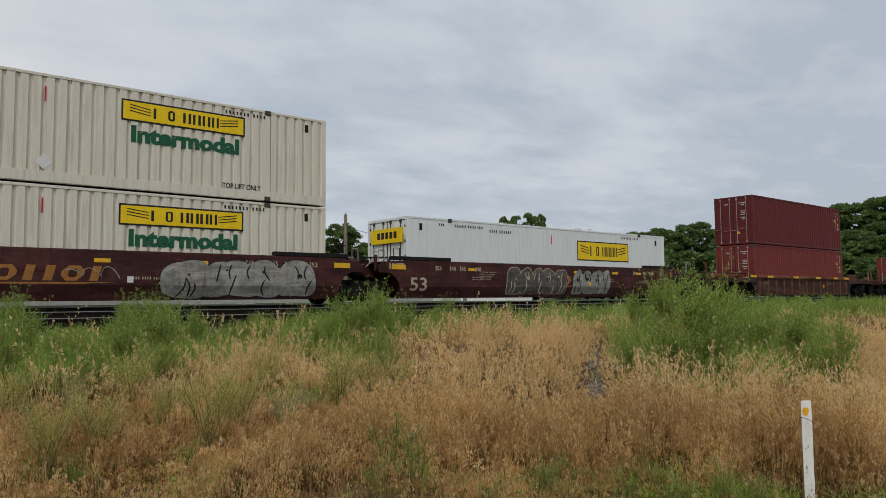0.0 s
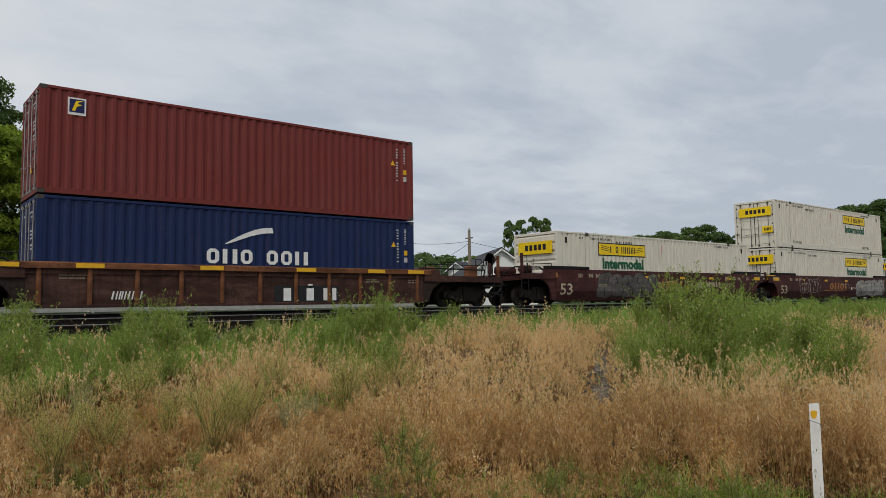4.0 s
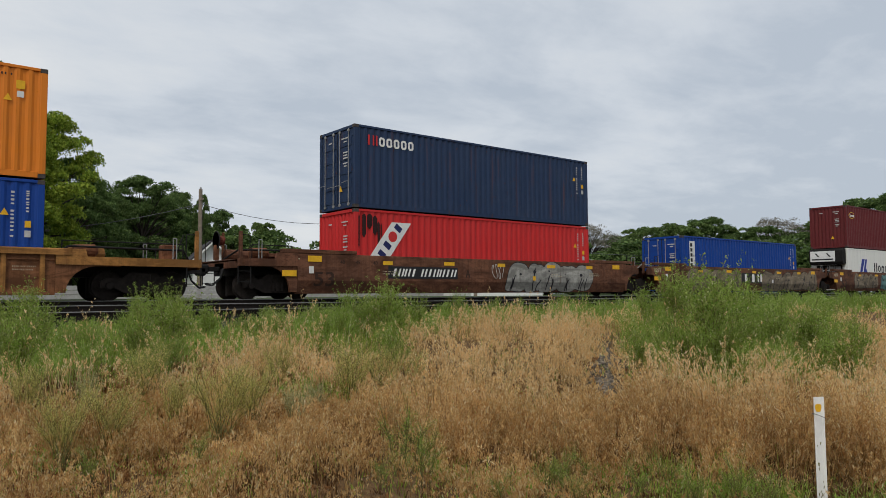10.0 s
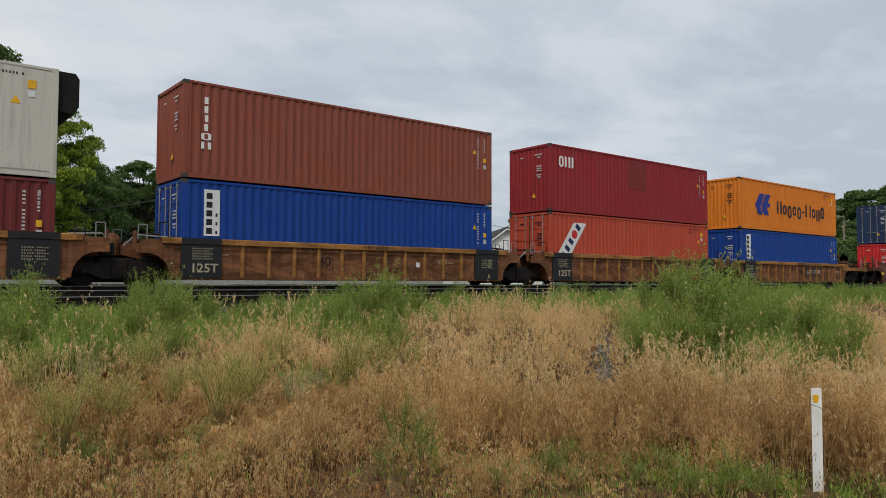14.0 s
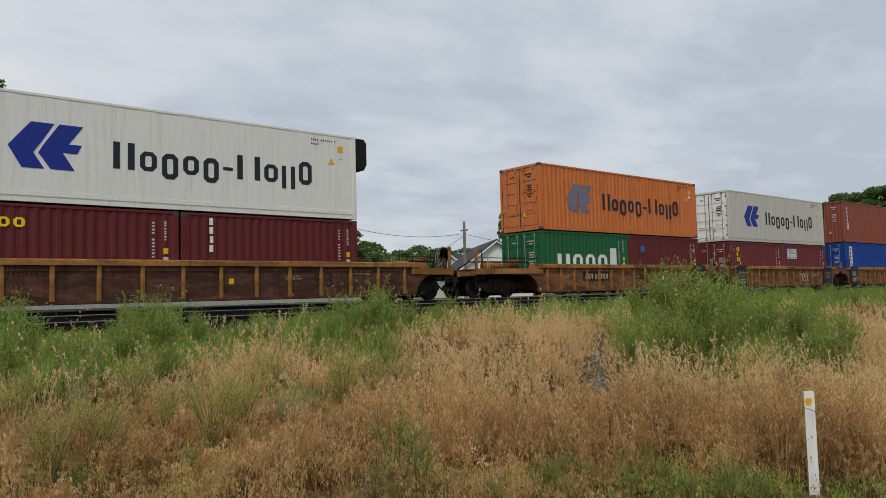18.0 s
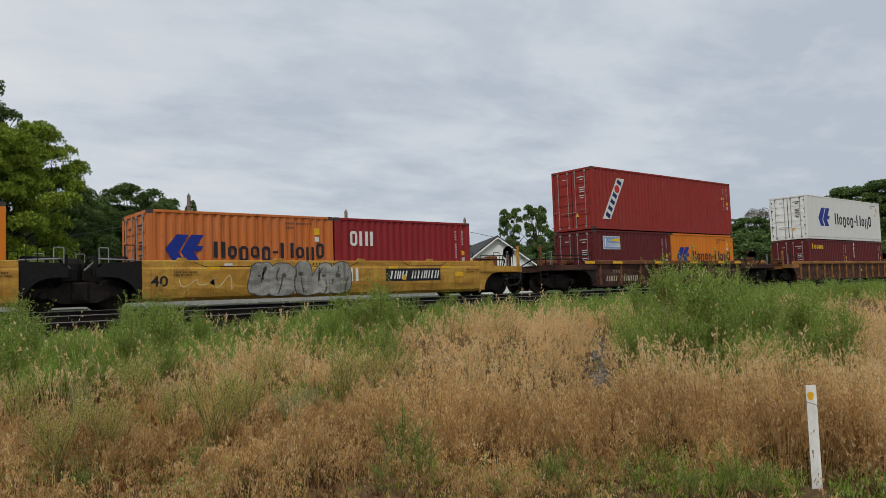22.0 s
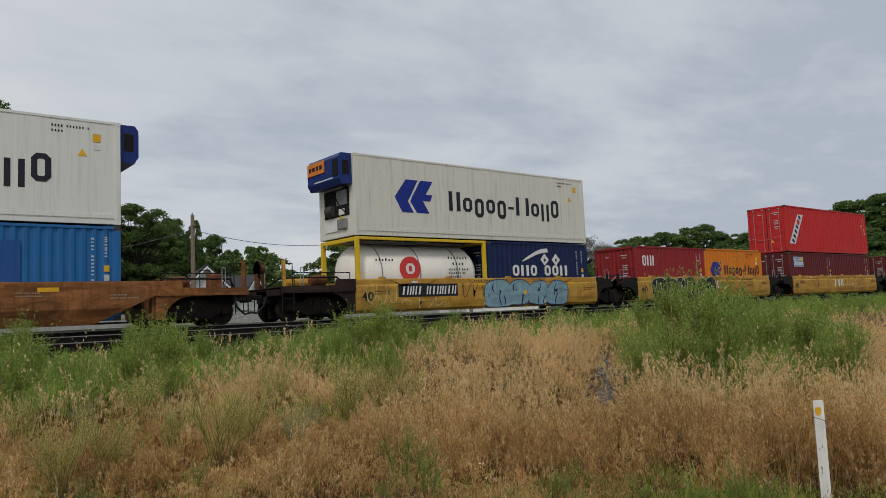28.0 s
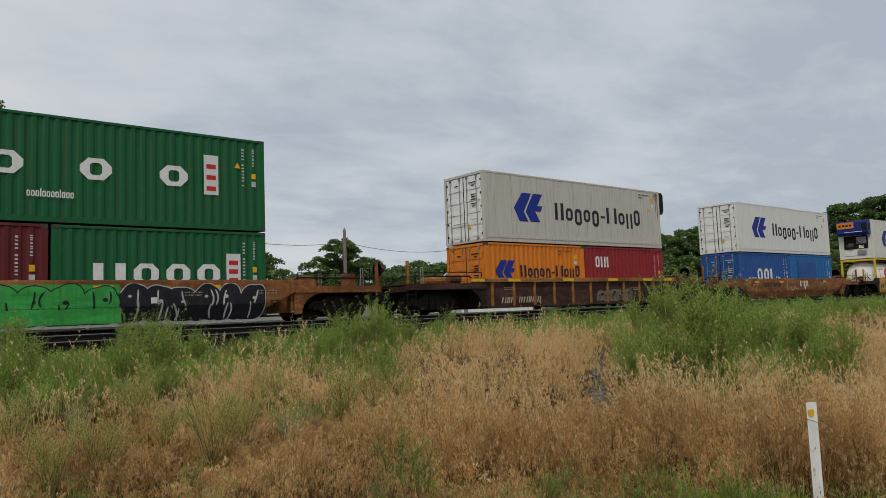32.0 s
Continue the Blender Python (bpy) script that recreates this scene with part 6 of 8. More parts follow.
for k in ("I", "J", "K", "L", "M"):
    ob, y = on_car(k)
    t = CARDIM[ob.name][0]
    for s, x0, x1 in ((-1, -6.17, -4.99), (1, 4.99, 6.17)):
        if (k, s) in (("I", 1), ("M", -1)):
            continue
        part("black_panel", box(x0, x1, -1.50, -1.40, 0.02, t - 0.18, 0.006), BLACK_MARK, ob, "black painted panel with small lettering")
        part("black_panel", box(x0, x1, -1.526, -1.40, t - 0.165, t + 0.006), BLACK_MARK, ob)
        if s < 0:
            letter("125T", 0.36, CREAM_MARK, ob, -5.92, -1.505, 0.20, "cream car lettering", 0.006, width=0.76)
        for q in range(5):
            bars("xxxxx xxxxx", 0.045, CREAM_MARK, ob, x0 + 0.3, -1.505, (0.72 if s < 0 else 0.62) - 0.075 * q + 0.15, width=0.62 - 0.08 * (q % 2), name="data_marking")
    car_text(k, "40", 0.38 if k in "IM" else -1.74, 0.85 if k in "IM" else -1.25, 0.45, DIM)
    ob, y = on_car(k)
    bars("TTTT TTTTTT", 0.10, DIM, ob, 0.0, -1.525, t - 0.13, width=0.95, name="data_marking")
car_bars("I", "TTTT TTTT", 1.33, 3.01, 0.48, 0.28, CREAM_MARK, BLACK_MARK)
car_bars("M", "TTTT TTTTTT", -3.6, -2.0, 0.52, 0.24, CREAM_MARK, DIM)
car_text("N", "53", 4.2, 4.95, 0.35, DIM)
car_bars("N", "TTTT TTTTTT", -5.3, -3.5, 0.72, 0.25, DIM)
car_bars("O", "TTTT TTTTTT", -5.7, -3.3, 0.22, 0.24, CREAM_MARK)
car_bars("O", "WWH", 1.2, 2.9, 0.30, 0.42, CREAM_MARK)
car_bars("V", "TTTT TTTTTT", -5.6, -3.3, 0.16, 0.24, CREAM_MARK)
for k in ("A", "E", "O", "V"):
    ob, y = on_car(k)
    t = CARDIM[ob.name][0]
    for x in (-7.2, -5.2, -1.9, 1.2, 3.9, 5.6):
        panel(ob, x, x + 0.7, t - 0.15, t - 0.03, -1.522, YELLOW_MARK, "yellow reflector strip on the sill", "reflector")
for k in ("P", "Q", "R", "S", "T"):
    car_text(k, "40", -6.10, -5.62, 0.40, BLACK_MARK)
    ob, y = on_car(k)
    if k != "T":
        bars("WWH", 0.44, WHITE_MARK, ob, -0.66, y, 0.45, width=1.4, label="white company word in bars")
    panel(ob, -3.95, -3.7, 0.98, 1.05, -1.466, PALE_SIGN, "", "plate")
    for x in (-4.5, -0.8, 2.0, 4.4):
        panel(ob, x, x + 0.4, 0.86, 0.95, y, YELLOW_MARK, "yellow reflector strip", "reflector")
    bars("xxxx xxxxxx", 0.08, DIM, ob, -1.0, -1.466, 1.0, width=1.2, name="data_marking")
car_bars("P", "TTTT TTTTTT", 2.0, 4.2, 0.50, 0.28, WHITE_MARK, BLACK_MARK)
ob, y = on_car("P")
panel(ob, 5.05, 5.45, 0.55, 0.72, y, YELLOW_MARK, "yellow reflector patch", "reflector")
car_text("Q", "E", -3.22, -3.0, 0.53, BLACK_MARK)
car_text("R", "J", -3.06, -2.90, 0.55, BLACK_MARK)
car_bars("T", "TTTT TTTTTT", -4.46, -1.96, 0.56, 0.30, WHITE_MARK, BLACK_MARK)
for k in ("U", "W"):
    car_text(k, "40", -6.39, -5.91, 0.38, BLACK_MARK) if k == "U" else car_text(k, "57", 6.09, 6.41, 0.29, DIM)
    ob, y = on_car(k)
    for x in (-5.0, -2.0, 1.0, 4.0):
        panel(ob, x, x + 0.5, 0.86, 0.97, y, YELLOW_MARK, "yellow reflector strip", "reflector")
car_bars("U", "TTTT TTTTTT", -4.18, -1.90, 0.62, 0.26, BLACK_MARK)
ob, y = on_car("U")
bars("WWH", 0.36, WHITE_MARK, ob, 0.6, y, 0.62, width=1.2)

SILVER = paint("dull_silver_spray_paint", (0.30, 0.29, 0.26), 0.8, 0.4, 0.6, 0.5, (0.10, 0.05, 0.03), 0.6)
TAN_SPRAY = paint("tan_grey_spray_paint", (0.20, 0.16, 0.11), 0.8, 0.4, 0.65, 0.5, (0.09, 0.045, 0.025), 0.65)
TEAL = paint("dusty_teal_spray_paint", (0.10, 0.21, 0.21), 0.6, 0.3, 0.65, 0.5, (0.09, 0.045, 0.025), 0.5)
BABYBLUE = paint("pale_blue_spray_paint", (0.22, 0.36, 0.42), 0.4, 0.3, 0.6, 0.3, (0.09, 0.045, 0.025), 0.3)
BRIGHTGREEN = paint("bright_green_spray_paint", (0.04, 0.34, 0.06), 0.4, 0.2, 0.55, 0.4, (0.05, 0.05, 0.02), 0.35)
BLACKSPRAY = paint("black_spray_paint", (0.016, 0.015, 0.02), 0.5, 0.3, 0.55, 0.4, (0.06, 0.03, 0.02), 0.3)
GREYSPRAY = paint("dark_grey_spray_paint", (0.10, 0.09, 0.08), 0.8, 0.3, 0.65, 0.4, (0.07, 0.03, 0.02), 0.6)
LILAC = paint("lilac_grey_spray_paint", (0.33, 0.31, 0.36), 0.5, 0.3, 0.6, 0.4, (0.1, 0.06, 0.04), 0.4)
WHITESPRAY = paint("white_spray_line", (0.52, 0.51, 0.48), 0.5, 0.3, 0.6, 0.4, (0.1, 0.05, 0.03), 0.4)


def add_line(bm, pts, wd, yy):
    """A thin painted line through the given points, thinner at its ends."""
    lo, hi = [], []
    for i, (u, v) in enumerate(pts):
        a, b = pts[max(0, i - 1)], pts[min(len(pts) - 1, i + 1)]
        d = Vector((b[0] - a[0], b[1] - a[1])).normalized()
        k = wd * (0.5 if 0 < i < len(pts) - 1 else 0.25)
        lo.append((u - d.y * k, v + d.x * k))
        hi.append((u + d.y * k, v - d.x * k))
    add_prism(bm, lo + hi[::-1], yy - 0.0025, yy, "y")


def graffiti(key, x0, x1, z0, z1, n, fill, line, seed, label, back=None):
    """Sprayed bubble letters side by side: swollen overlapping shapes with an outline, inner strokes and eyes."""
    ob, y = on_car(key)
    r = random.Random(seed)
    if CARDIM[ob.name][3] == "rib":
        y -= 0.004
    if back:
        decal([(x0 - 0.15, z0), (x1 + 0.15, z0), (x1 + 0.1, z1), (x0 - 0.1, z1)], back, ob, y, "sprayed background", "graffiti_ground", 0.003)
        y -= 0.003
    w, h = (x1 - x0) / n, z1 - z0

    def blob(cx, cz, rx, rz, lean, lobes, ph, dent, grow):
        pts = []
        for i in range(40):
            a = 2 * math.pi * i / 40
            c, sn = math.cos(a), math.sin(a)
            e = 2.3 if sn > 0 else 5.0
            k = (abs(c) ** e + abs(sn) ** e) ** (-1 / e) * (1 - dent + dent * abs(math.cos(lobes * a / 2 + ph)))
            dx, dz = c * (rx * k + grow), sn * (rz * k + grow)
            pts.append((cx + dx + lean * dz, min(max(cz + dz, z0 - 0.03), z1 + 0.04)))
        return pts
    lines = bmesh.new()
    for i in range(n):
        cx = x0 + (i + 0.5) * w + r.uniform(-0.06, 0.06) * w
        rz = h * r.uniform(0.46, 0.55)
        cz = (z0 + z1) / 2 + r.uniform(-0.05, 0.02) * h
        shape = (cx, cz, w * r.uniform(0.56, 0.70), rz, r.uniform(-0.08, 0.24), r.choice((3, 4, 5)), r.uniform(0, 3.1), r.uniform(0.05, 0.17))
        yy = y - 0.0012 * (i % 3)
        bend(part("graffiti_outline", prism(blob(*shape, 0.03), yy - 0.003, yy, "y"), line, ob), key)
        bend(part("graffiti_stroke", prism(blob(*shape, 0.0), yy - 0.007, yy - 0.0042, "y"), fill, ob, label if i == 0 else ""), key)
        top = y - 0.0112
        lean = shape[4]
        for q in range(r.choice((2, 3, 3))):
            low = r.random() < 0.6
            ax, az = cx + r.uniform(-0.34, 0.34) * w, cz + (-0.46 if low else 0.36) * h
            bx, bz = ax + r.uniform(-0.16, 0.16) * w, cz + r.uniform(-0.12, 0.12) * h
            sway = r.uniform(-0.10, 0.10) * w
            add_line(lines, [(ax + (bx - ax) * u + sway * math.sin(math.pi * u) + lean * (az + (bz - az) * u - cz), az + (bz - az) * u) for u in (0, 0.2, 0.4, 0.6, 0.8, 1)], 0.05, top)
        ex, ez, er = cx + r.uniform(-0.15, 0.2) * w, cz + r.uniform(0.05, 0.22) * h, r.uniform(0.03, 0.075)
        add_prism(lines, [(ex + er * 1.3 * math.cos(a), ez + er * math.sin(a)) for a in np.linspace(0, 2 * math.pi, 11)[:-1]], top - 0.004, top - 0.0015, "y")
    bend(part("graffiti_lines", lines, line, ob), key)


def scrawl(key, x0, x1, z0, z1, mat, seed, wd=0.028, turns=7):
    """A looping sprayed tag of one unbroken thin line."""
    ob, y = on_car(key)
    r = random.Random(seed)
    ph, q1, q2 = r.uniform(0, 6), r.uniform(0.8, 1.3), r.uniform(1.6, 2.6)
    zc, zh = (z0 + z1) / 2, (z1 - z0) / 2
    pts = []
    for i in range(turns * 12):
        u = i / (turns * 12 - 1)
        a = u * turns * 2 * math.pi
        pts.append((x0 + (x1 - x0) * u + 0.09 * math.sin(q1 * a + ph), zc + zh * 0.62 * math.sin(a) + zh * 0.36 * math.sin(q2 * a / 2 + ph)))
    lines = bmesh.new()
    for a in range(0, len(pts) - 2, 8):
        if a == 0 or r.random() < 0.85:
            add_line(lines, pts[a:a + 9], wd, y - 0.001)
    bend(part("sprayed_tag", lines, mat, ob), key)


graffiti("B", -3.14, 0.29, 0.12, 1.18, 5, GREYSPRAY, CREAM_MARK, 1, "grey sprayed bubble letters")
graffiti("B", 0.8, 3.4, 0.12, 1.18, 4, SILVER, BLACKSPRAY, 2, "silver sprayed bubble letters")
graffiti("Cc", 2.84, 7.49, 0.04, 1.18, 4, SILVER, BLACKSPRAY, 3, "silver sprayed bubble letters")
graffiti("Cc", -5.6, -2.9, 0.30, 1.18, 5, CAR_MAROON, SILVER, 4, "pale sprayed outline letters")
graffiti("D", -5.49, -1.15, 0.10, 1.22, 5, GREYSPRAY, BLACKSPRAY, 5, "dark grey sprayed letters")
graffiti("F", -5.75, -1.9, 0.16, 1.16, 5, TAN_SPRAY, BLACKSPRAY, 6, "tan sprayed letters with dark outlines")
graffiti("F", -1.26, 2.08, 0.06, 1.16, 5, TEAL, BLACKSPRAY, 7, "teal sprayed letters")
graffiti("G", -5.88, -0.9, 0.02, 1.18, 5, TAN_SPRAY, BLACKSPRAY, 8, "tan-silver sprayed letters with black outlines")
graffiti("G", 1.5, 8.1, 0.0, 1.18, 6, TAN_SPRAY, BLACKSPRAY, 9, "tan-silver sprayed letters with black outlines")
graffiti("H", 0.90, 5.9, 0.02, 1.2, 5, SILVER, BLACKSPRAY, 10, "silver sprayed letters with dark outlines")
graffiti("P", -3.12, 0.38, 0.05, 1.08, 5, SILVER, GREYSPRAY, 11, "pale silver sprayed letters")
graffiti("Q", 0.72, 5.0, 0.02, 1.08, 6, LILAC, NAVY_MARK, 12, "lilac and white sprayed letters")
graffiti("S", -5.07, 0.35, 0.02, 1.12, 6, BLACKSPRAY, WHITESPRAY, 13, "black sprayed letters with pale outlines")
graffiti("T", -0.24, 4.19, 0.02, 1.06, 4, BABYBLUE, NAVY_MARK, 14, "pale blue sprayed letters with dark blue outlines")
graffiti("V", 0.44, 3.02, 0.08, 0.66, 5, TAN_SPRAY, BLACKSPRAY, 15, "faded sprayed letters")
graffiti("W", -3.9, 1.56, -0.05, 1.0, 7, BRIGHTGREEN, BLACKSPRAY, 16, "bright green sprayed bubble letters", BRIGHTGREEN)
graffiti("W", 1.64, 5.84, -0.05, 0.98, 6, BLACKSPRAY, WHITESPRAY, 17, "black sprayed letters with white outlines")
graffiti("L", 1.9, 2.9, 0.3, 0.75, 3, CAR_OCHRE, WHITESPRAY, 18, "small white sprayed tag")


PALE_TAG = plain("thin_pale_yellow_spray", (0.62, 0.50, 0.28), 0.7, 0, 0.25, 7)
for k, x0, x1, z0, z1, m, q in (("Q", -5.2, -1.4, 0.25, 0.9, PALE_TAG, 1), ("Q", -1.2, -0.5, 0.2, 0.8, PALE_TAG, 2), ("T", -6.0, -4.7, 0.2, 1.0, PALE_TAG, 3), ("T", -1.7, -0.4, 0.3, 1.05, BLACKSPRAY, 4), ("T", -4.4, -2.6, 0.05, 0.5, PALE_TAG, 5),
                               ("S", 0.9, 2.6, 0.2, 0.9, BLACKSPRAY, 6), ("P", -5.4, -3.6, 0.2, 0.8, PALE_TAG, 7), ("H", 0.0, 0.7, 0.5, 1.1, WHITESPRAY, 8), ("Cc", 5.3, 6.6, 0.7, 1.05, BLACKSPRAY, 9), ("Cc", 0.2, 1.6, 0.5, 0.95, SILVER, 10),
                               ("O", -0.8, 0.6, 0.35, 0.75, WHITESPRAY, 11), ("R", 1.4, 3.2, 0.2, 0.7, PALE_TAG, 12), ("F", 3.6, 5.6, 0.5, 1.0, WHITESPRAY, 13), ("U", -1.2, 0.4, 0.3, 0.8, PALE_TAG, 14)):
    scrawl(k, x0, x1, z0, z1, m, q, 0.022 if m is BLACKSPRAY else 0.026, max(3, int((x1 - x0) / 0.42)))
for k in ("P", "Q", "R", "S", "T"):
    ob, y = on_car(k)
    for x in (-4.9, -1.3, 2.6):
        part("pressed_line", bent([(x, -1.462, 1.10), (x + 0.35, -1.464, 0.955), (x + 1.75, -1.464, 0.955), (x + 2.1, -1.462, 1.10)], 0.010, 5), CAR_DARK, ob, "dark pressed seam")


def stencils():
    """Small stencilled data, plates and reflectors along each car's side."""
    for n, key in enumerate(CAR):
        ob, y = on_car(key)
        kind = CARDIM[ob.name][3]
        r = random.Random(400 + n)
        mat = {"tube": BLACK_MARK, "rib": CREAM_MARK, "flat": CREAM_MARK}[kind]
        if kind == "rib":
            y += 0.012
        for x in (-5.3 + r.uniform(-0.3, 0.3), 3.4 + r.uniform(-0.5, 0.5), 5.6 + r.uniform(-0.3, 0.2)):
            z = r.uniform(0.66, 0.84)
            for q in range(2):
                bars("xxxx xxx xxxxx", 0.05, mat, ob, x, y - 0.01, z - 0.08 * q, width=r.uniform(0.4, 0.75), name="data_marking")
        x = r.uniform(1.2, 2.6)
        panel(ob, x, x + 0.16, 0.46, 0.63, y - 0.012, PALE_SIGN if n % 2 else YELLOW_MARK, "", "plate")


stencils()
# ---- trees and the far side ----
def leaflets(center, size, rng, flat=0.0):
    """Small three-cornered leaves of random turn round the given centres."""
    k = len(center)
    a = rng.normal(size=(k, 3))
    a /= np.linalg.norm(a, axis=1, keepdims=True)
    b = rng.normal(size=(k, 3))
    b -= a * (a * b).sum(1, keepdims=True)
    b /= np.linalg.norm(b, axis=1, keepdims=True)
    s = size * rng.uniform(0.6, 1.35, (k, 1))
    a, b = a * s, b * s * 0.62
    v = np.stack([center - a, center + b * 1.1 + a * 0.5, center - b * 1.1 + a * 0.7], 1).reshape(-1, 3)
    f = np.arange(3 * k).reshape(-1, 3)
    return v, f


def slivers(center, way, length, width, rng):
    """Narrow pointed leaves along the given directions."""
    k = len(center)
    a = way + rng.normal(size=(k, 3)) * 0.55
    a /= np.linalg.norm(a, axis=1, keepdims=True) + 1e-9
    b = np.cross(a, rng.normal(size=(k, 3)))
    b /= np.linalg.norm(b, axis=1, keepdims=True) + 1e-9
    s = rng.uniform(0.6, 1.4, (k, 1))
    a, b = a * s * length * 0.5, b * s * width * 0.5
    v = np.stack([center - a, center + b - a * 0.1, center + a, center - b - a * 0.1], 1).reshape(-1, 3)
    return v, np.arange(4 * k).reshape(-1, 4)


LEAF_DARK = leafy("dark_green_tree_leaves", [(0, (0.062, 0.115, 0.036)), (0.6, (0.13, 0.215, 0.062)), (1, (0.23, 0.33, 0.11))], transl=0.35)
LEAF_LIGHT = leafy("yellow_green_tree_leaves", [(0, (0.14, 0.23, 0.03)), (0.6, (0.30, 0.42, 0.05)), (1, (0.46, 0.56, 0.08))], transl=0.4, drift=0.25)
LEAF_MID = leafy("mid_green_tree_leaves", [(0, (0.085, 0.15, 0.04)), (0.6, (0.15, 0.24, 0.07)), (1, (0.23, 0.31, 0.10))])
LEAF_GREY = leafy("grey_sparse_tree_leaves", [(0, (0.18, 0.17, 0.14)), (0.6, (0.28, 0.27, 0.23)), (1, (0.38, 0.36, 0.30))])
BARK = plain("grey_brown_bark", (0.05, 0.04, 0.032), 0.9, 0, 0.35, 6)


def tree(name, label, h, spread, leaf, n, seed, size=0.22, clumps=34, low=0.22, sparse=False):
    """A trunk, limbs that end in flat sprays, and a crown of small leaves gathered on those sprays."""
    rng = np.random.default_rng(seed)
    ob = tagged(empty(name), label, "tree", "trees behind the track")
    bm = bmesh.new()
    add_rod(bm, (0, 0, -0.4), (0.1, 0, h * 0.34), 0.03 * h + 0.05, 9, 0.02 * h + 0.04)
    add_rod(bm, (0.1, 0, h * 0.33), (0, 0.15, h * 0.8), 0.02 * h + 0.04, 8, 0.02)
    lobes = [(rng.uniform(0, 6.28), rng.uniform(0.25, 0.9), rng.uniform(0.75, 1.12)) for i in range(7)]
    cs, rs = [], []
    for i in range(clumps):
        q = rng.uniform()
        zz = h * (low + (0.96 - low) * q ** 0.85)
        a = rng.uniform(0, 2 * math.pi)
        bulge = 0.84 + 0.36 * max(k * math.exp(-((math.remainder(a - b, 2 * math.pi)) / 0.7) ** 2 - ((zz / h - c) / 0.22) ** 2) for b, c, k in lobes)
        rad = spread * math.sqrt(max(0.05, 1 - ((zz / h - 0.50) / 0.54) ** 2)) * rng.uniform(0.10, 1.0) ** 0.65 * bulge
        c = np.array([rad * math.cos(a), rad * math.sin(a), zz])
        cs.append(c)
        rs.append(spread * rng.uniform(0.10, 0.27))
        if i % 3 == 0 or sparse:
            z0 = h * 0.2 + 0.35 * zz
            mid = (c[0] * 0.5, c[1] * 0.5, z0 + (zz - z0) * 0.6)
            add_rod(bm, (0.05, 0, z0), mid, 0.007 * h + 0.01, 6, 0.005 * h)
            add_rod(bm, mid, tuple(c), 0.005 * h, 5, 0.012)
    part("trunk", bm, BARK, ob)
    cs, rs = np.array(cs), np.array(rs)
    pick = rng.choice(len(cs), n, p=rs ** 2 / (rs ** 2).sum())
    pos = np.clip(rng.normal(size=(n, 3)), -1.7, 1.7) * (rs[pick] * 0.48)[:, None] * np.array([1, 1, 0.36])
    pos[:, 2] -= 0.35 * (pos[:, 0] ** 2 + pos[:, 1] ** 2) / rs[pick]
    pos = cs[pick] + pos
    pos[:, 2] = np.maximum(pos[:, 2], h * 0.04)
    pos[:, 2] *= h / np.sort(pos[:, 2])[-40]
    v, f = leaflets(pos, size, rng)
    mesh_obj("crown", raw("crown", v.tolist(), f.tolist()), leaf, ob)
    return ob


def far(az, d, z=None):
    x, y = d * math.sin(radians(az)), d * math.cos(radians(az))
    return x, y, float(gz(x, y)) if z is None else z


def place(proto, az, d, h, proto_h, wide=1.0, turn=0.0):
    x, y, z = far(az, d)
    s = h / proto_h
    return copy_thing(proto, Matrix.Translation((x, y, z)) @ Matrix.Rotation(radians(turn), 4, "Z") @ Matrix.Diagonal((s * wide, s * wide, s, 1)))


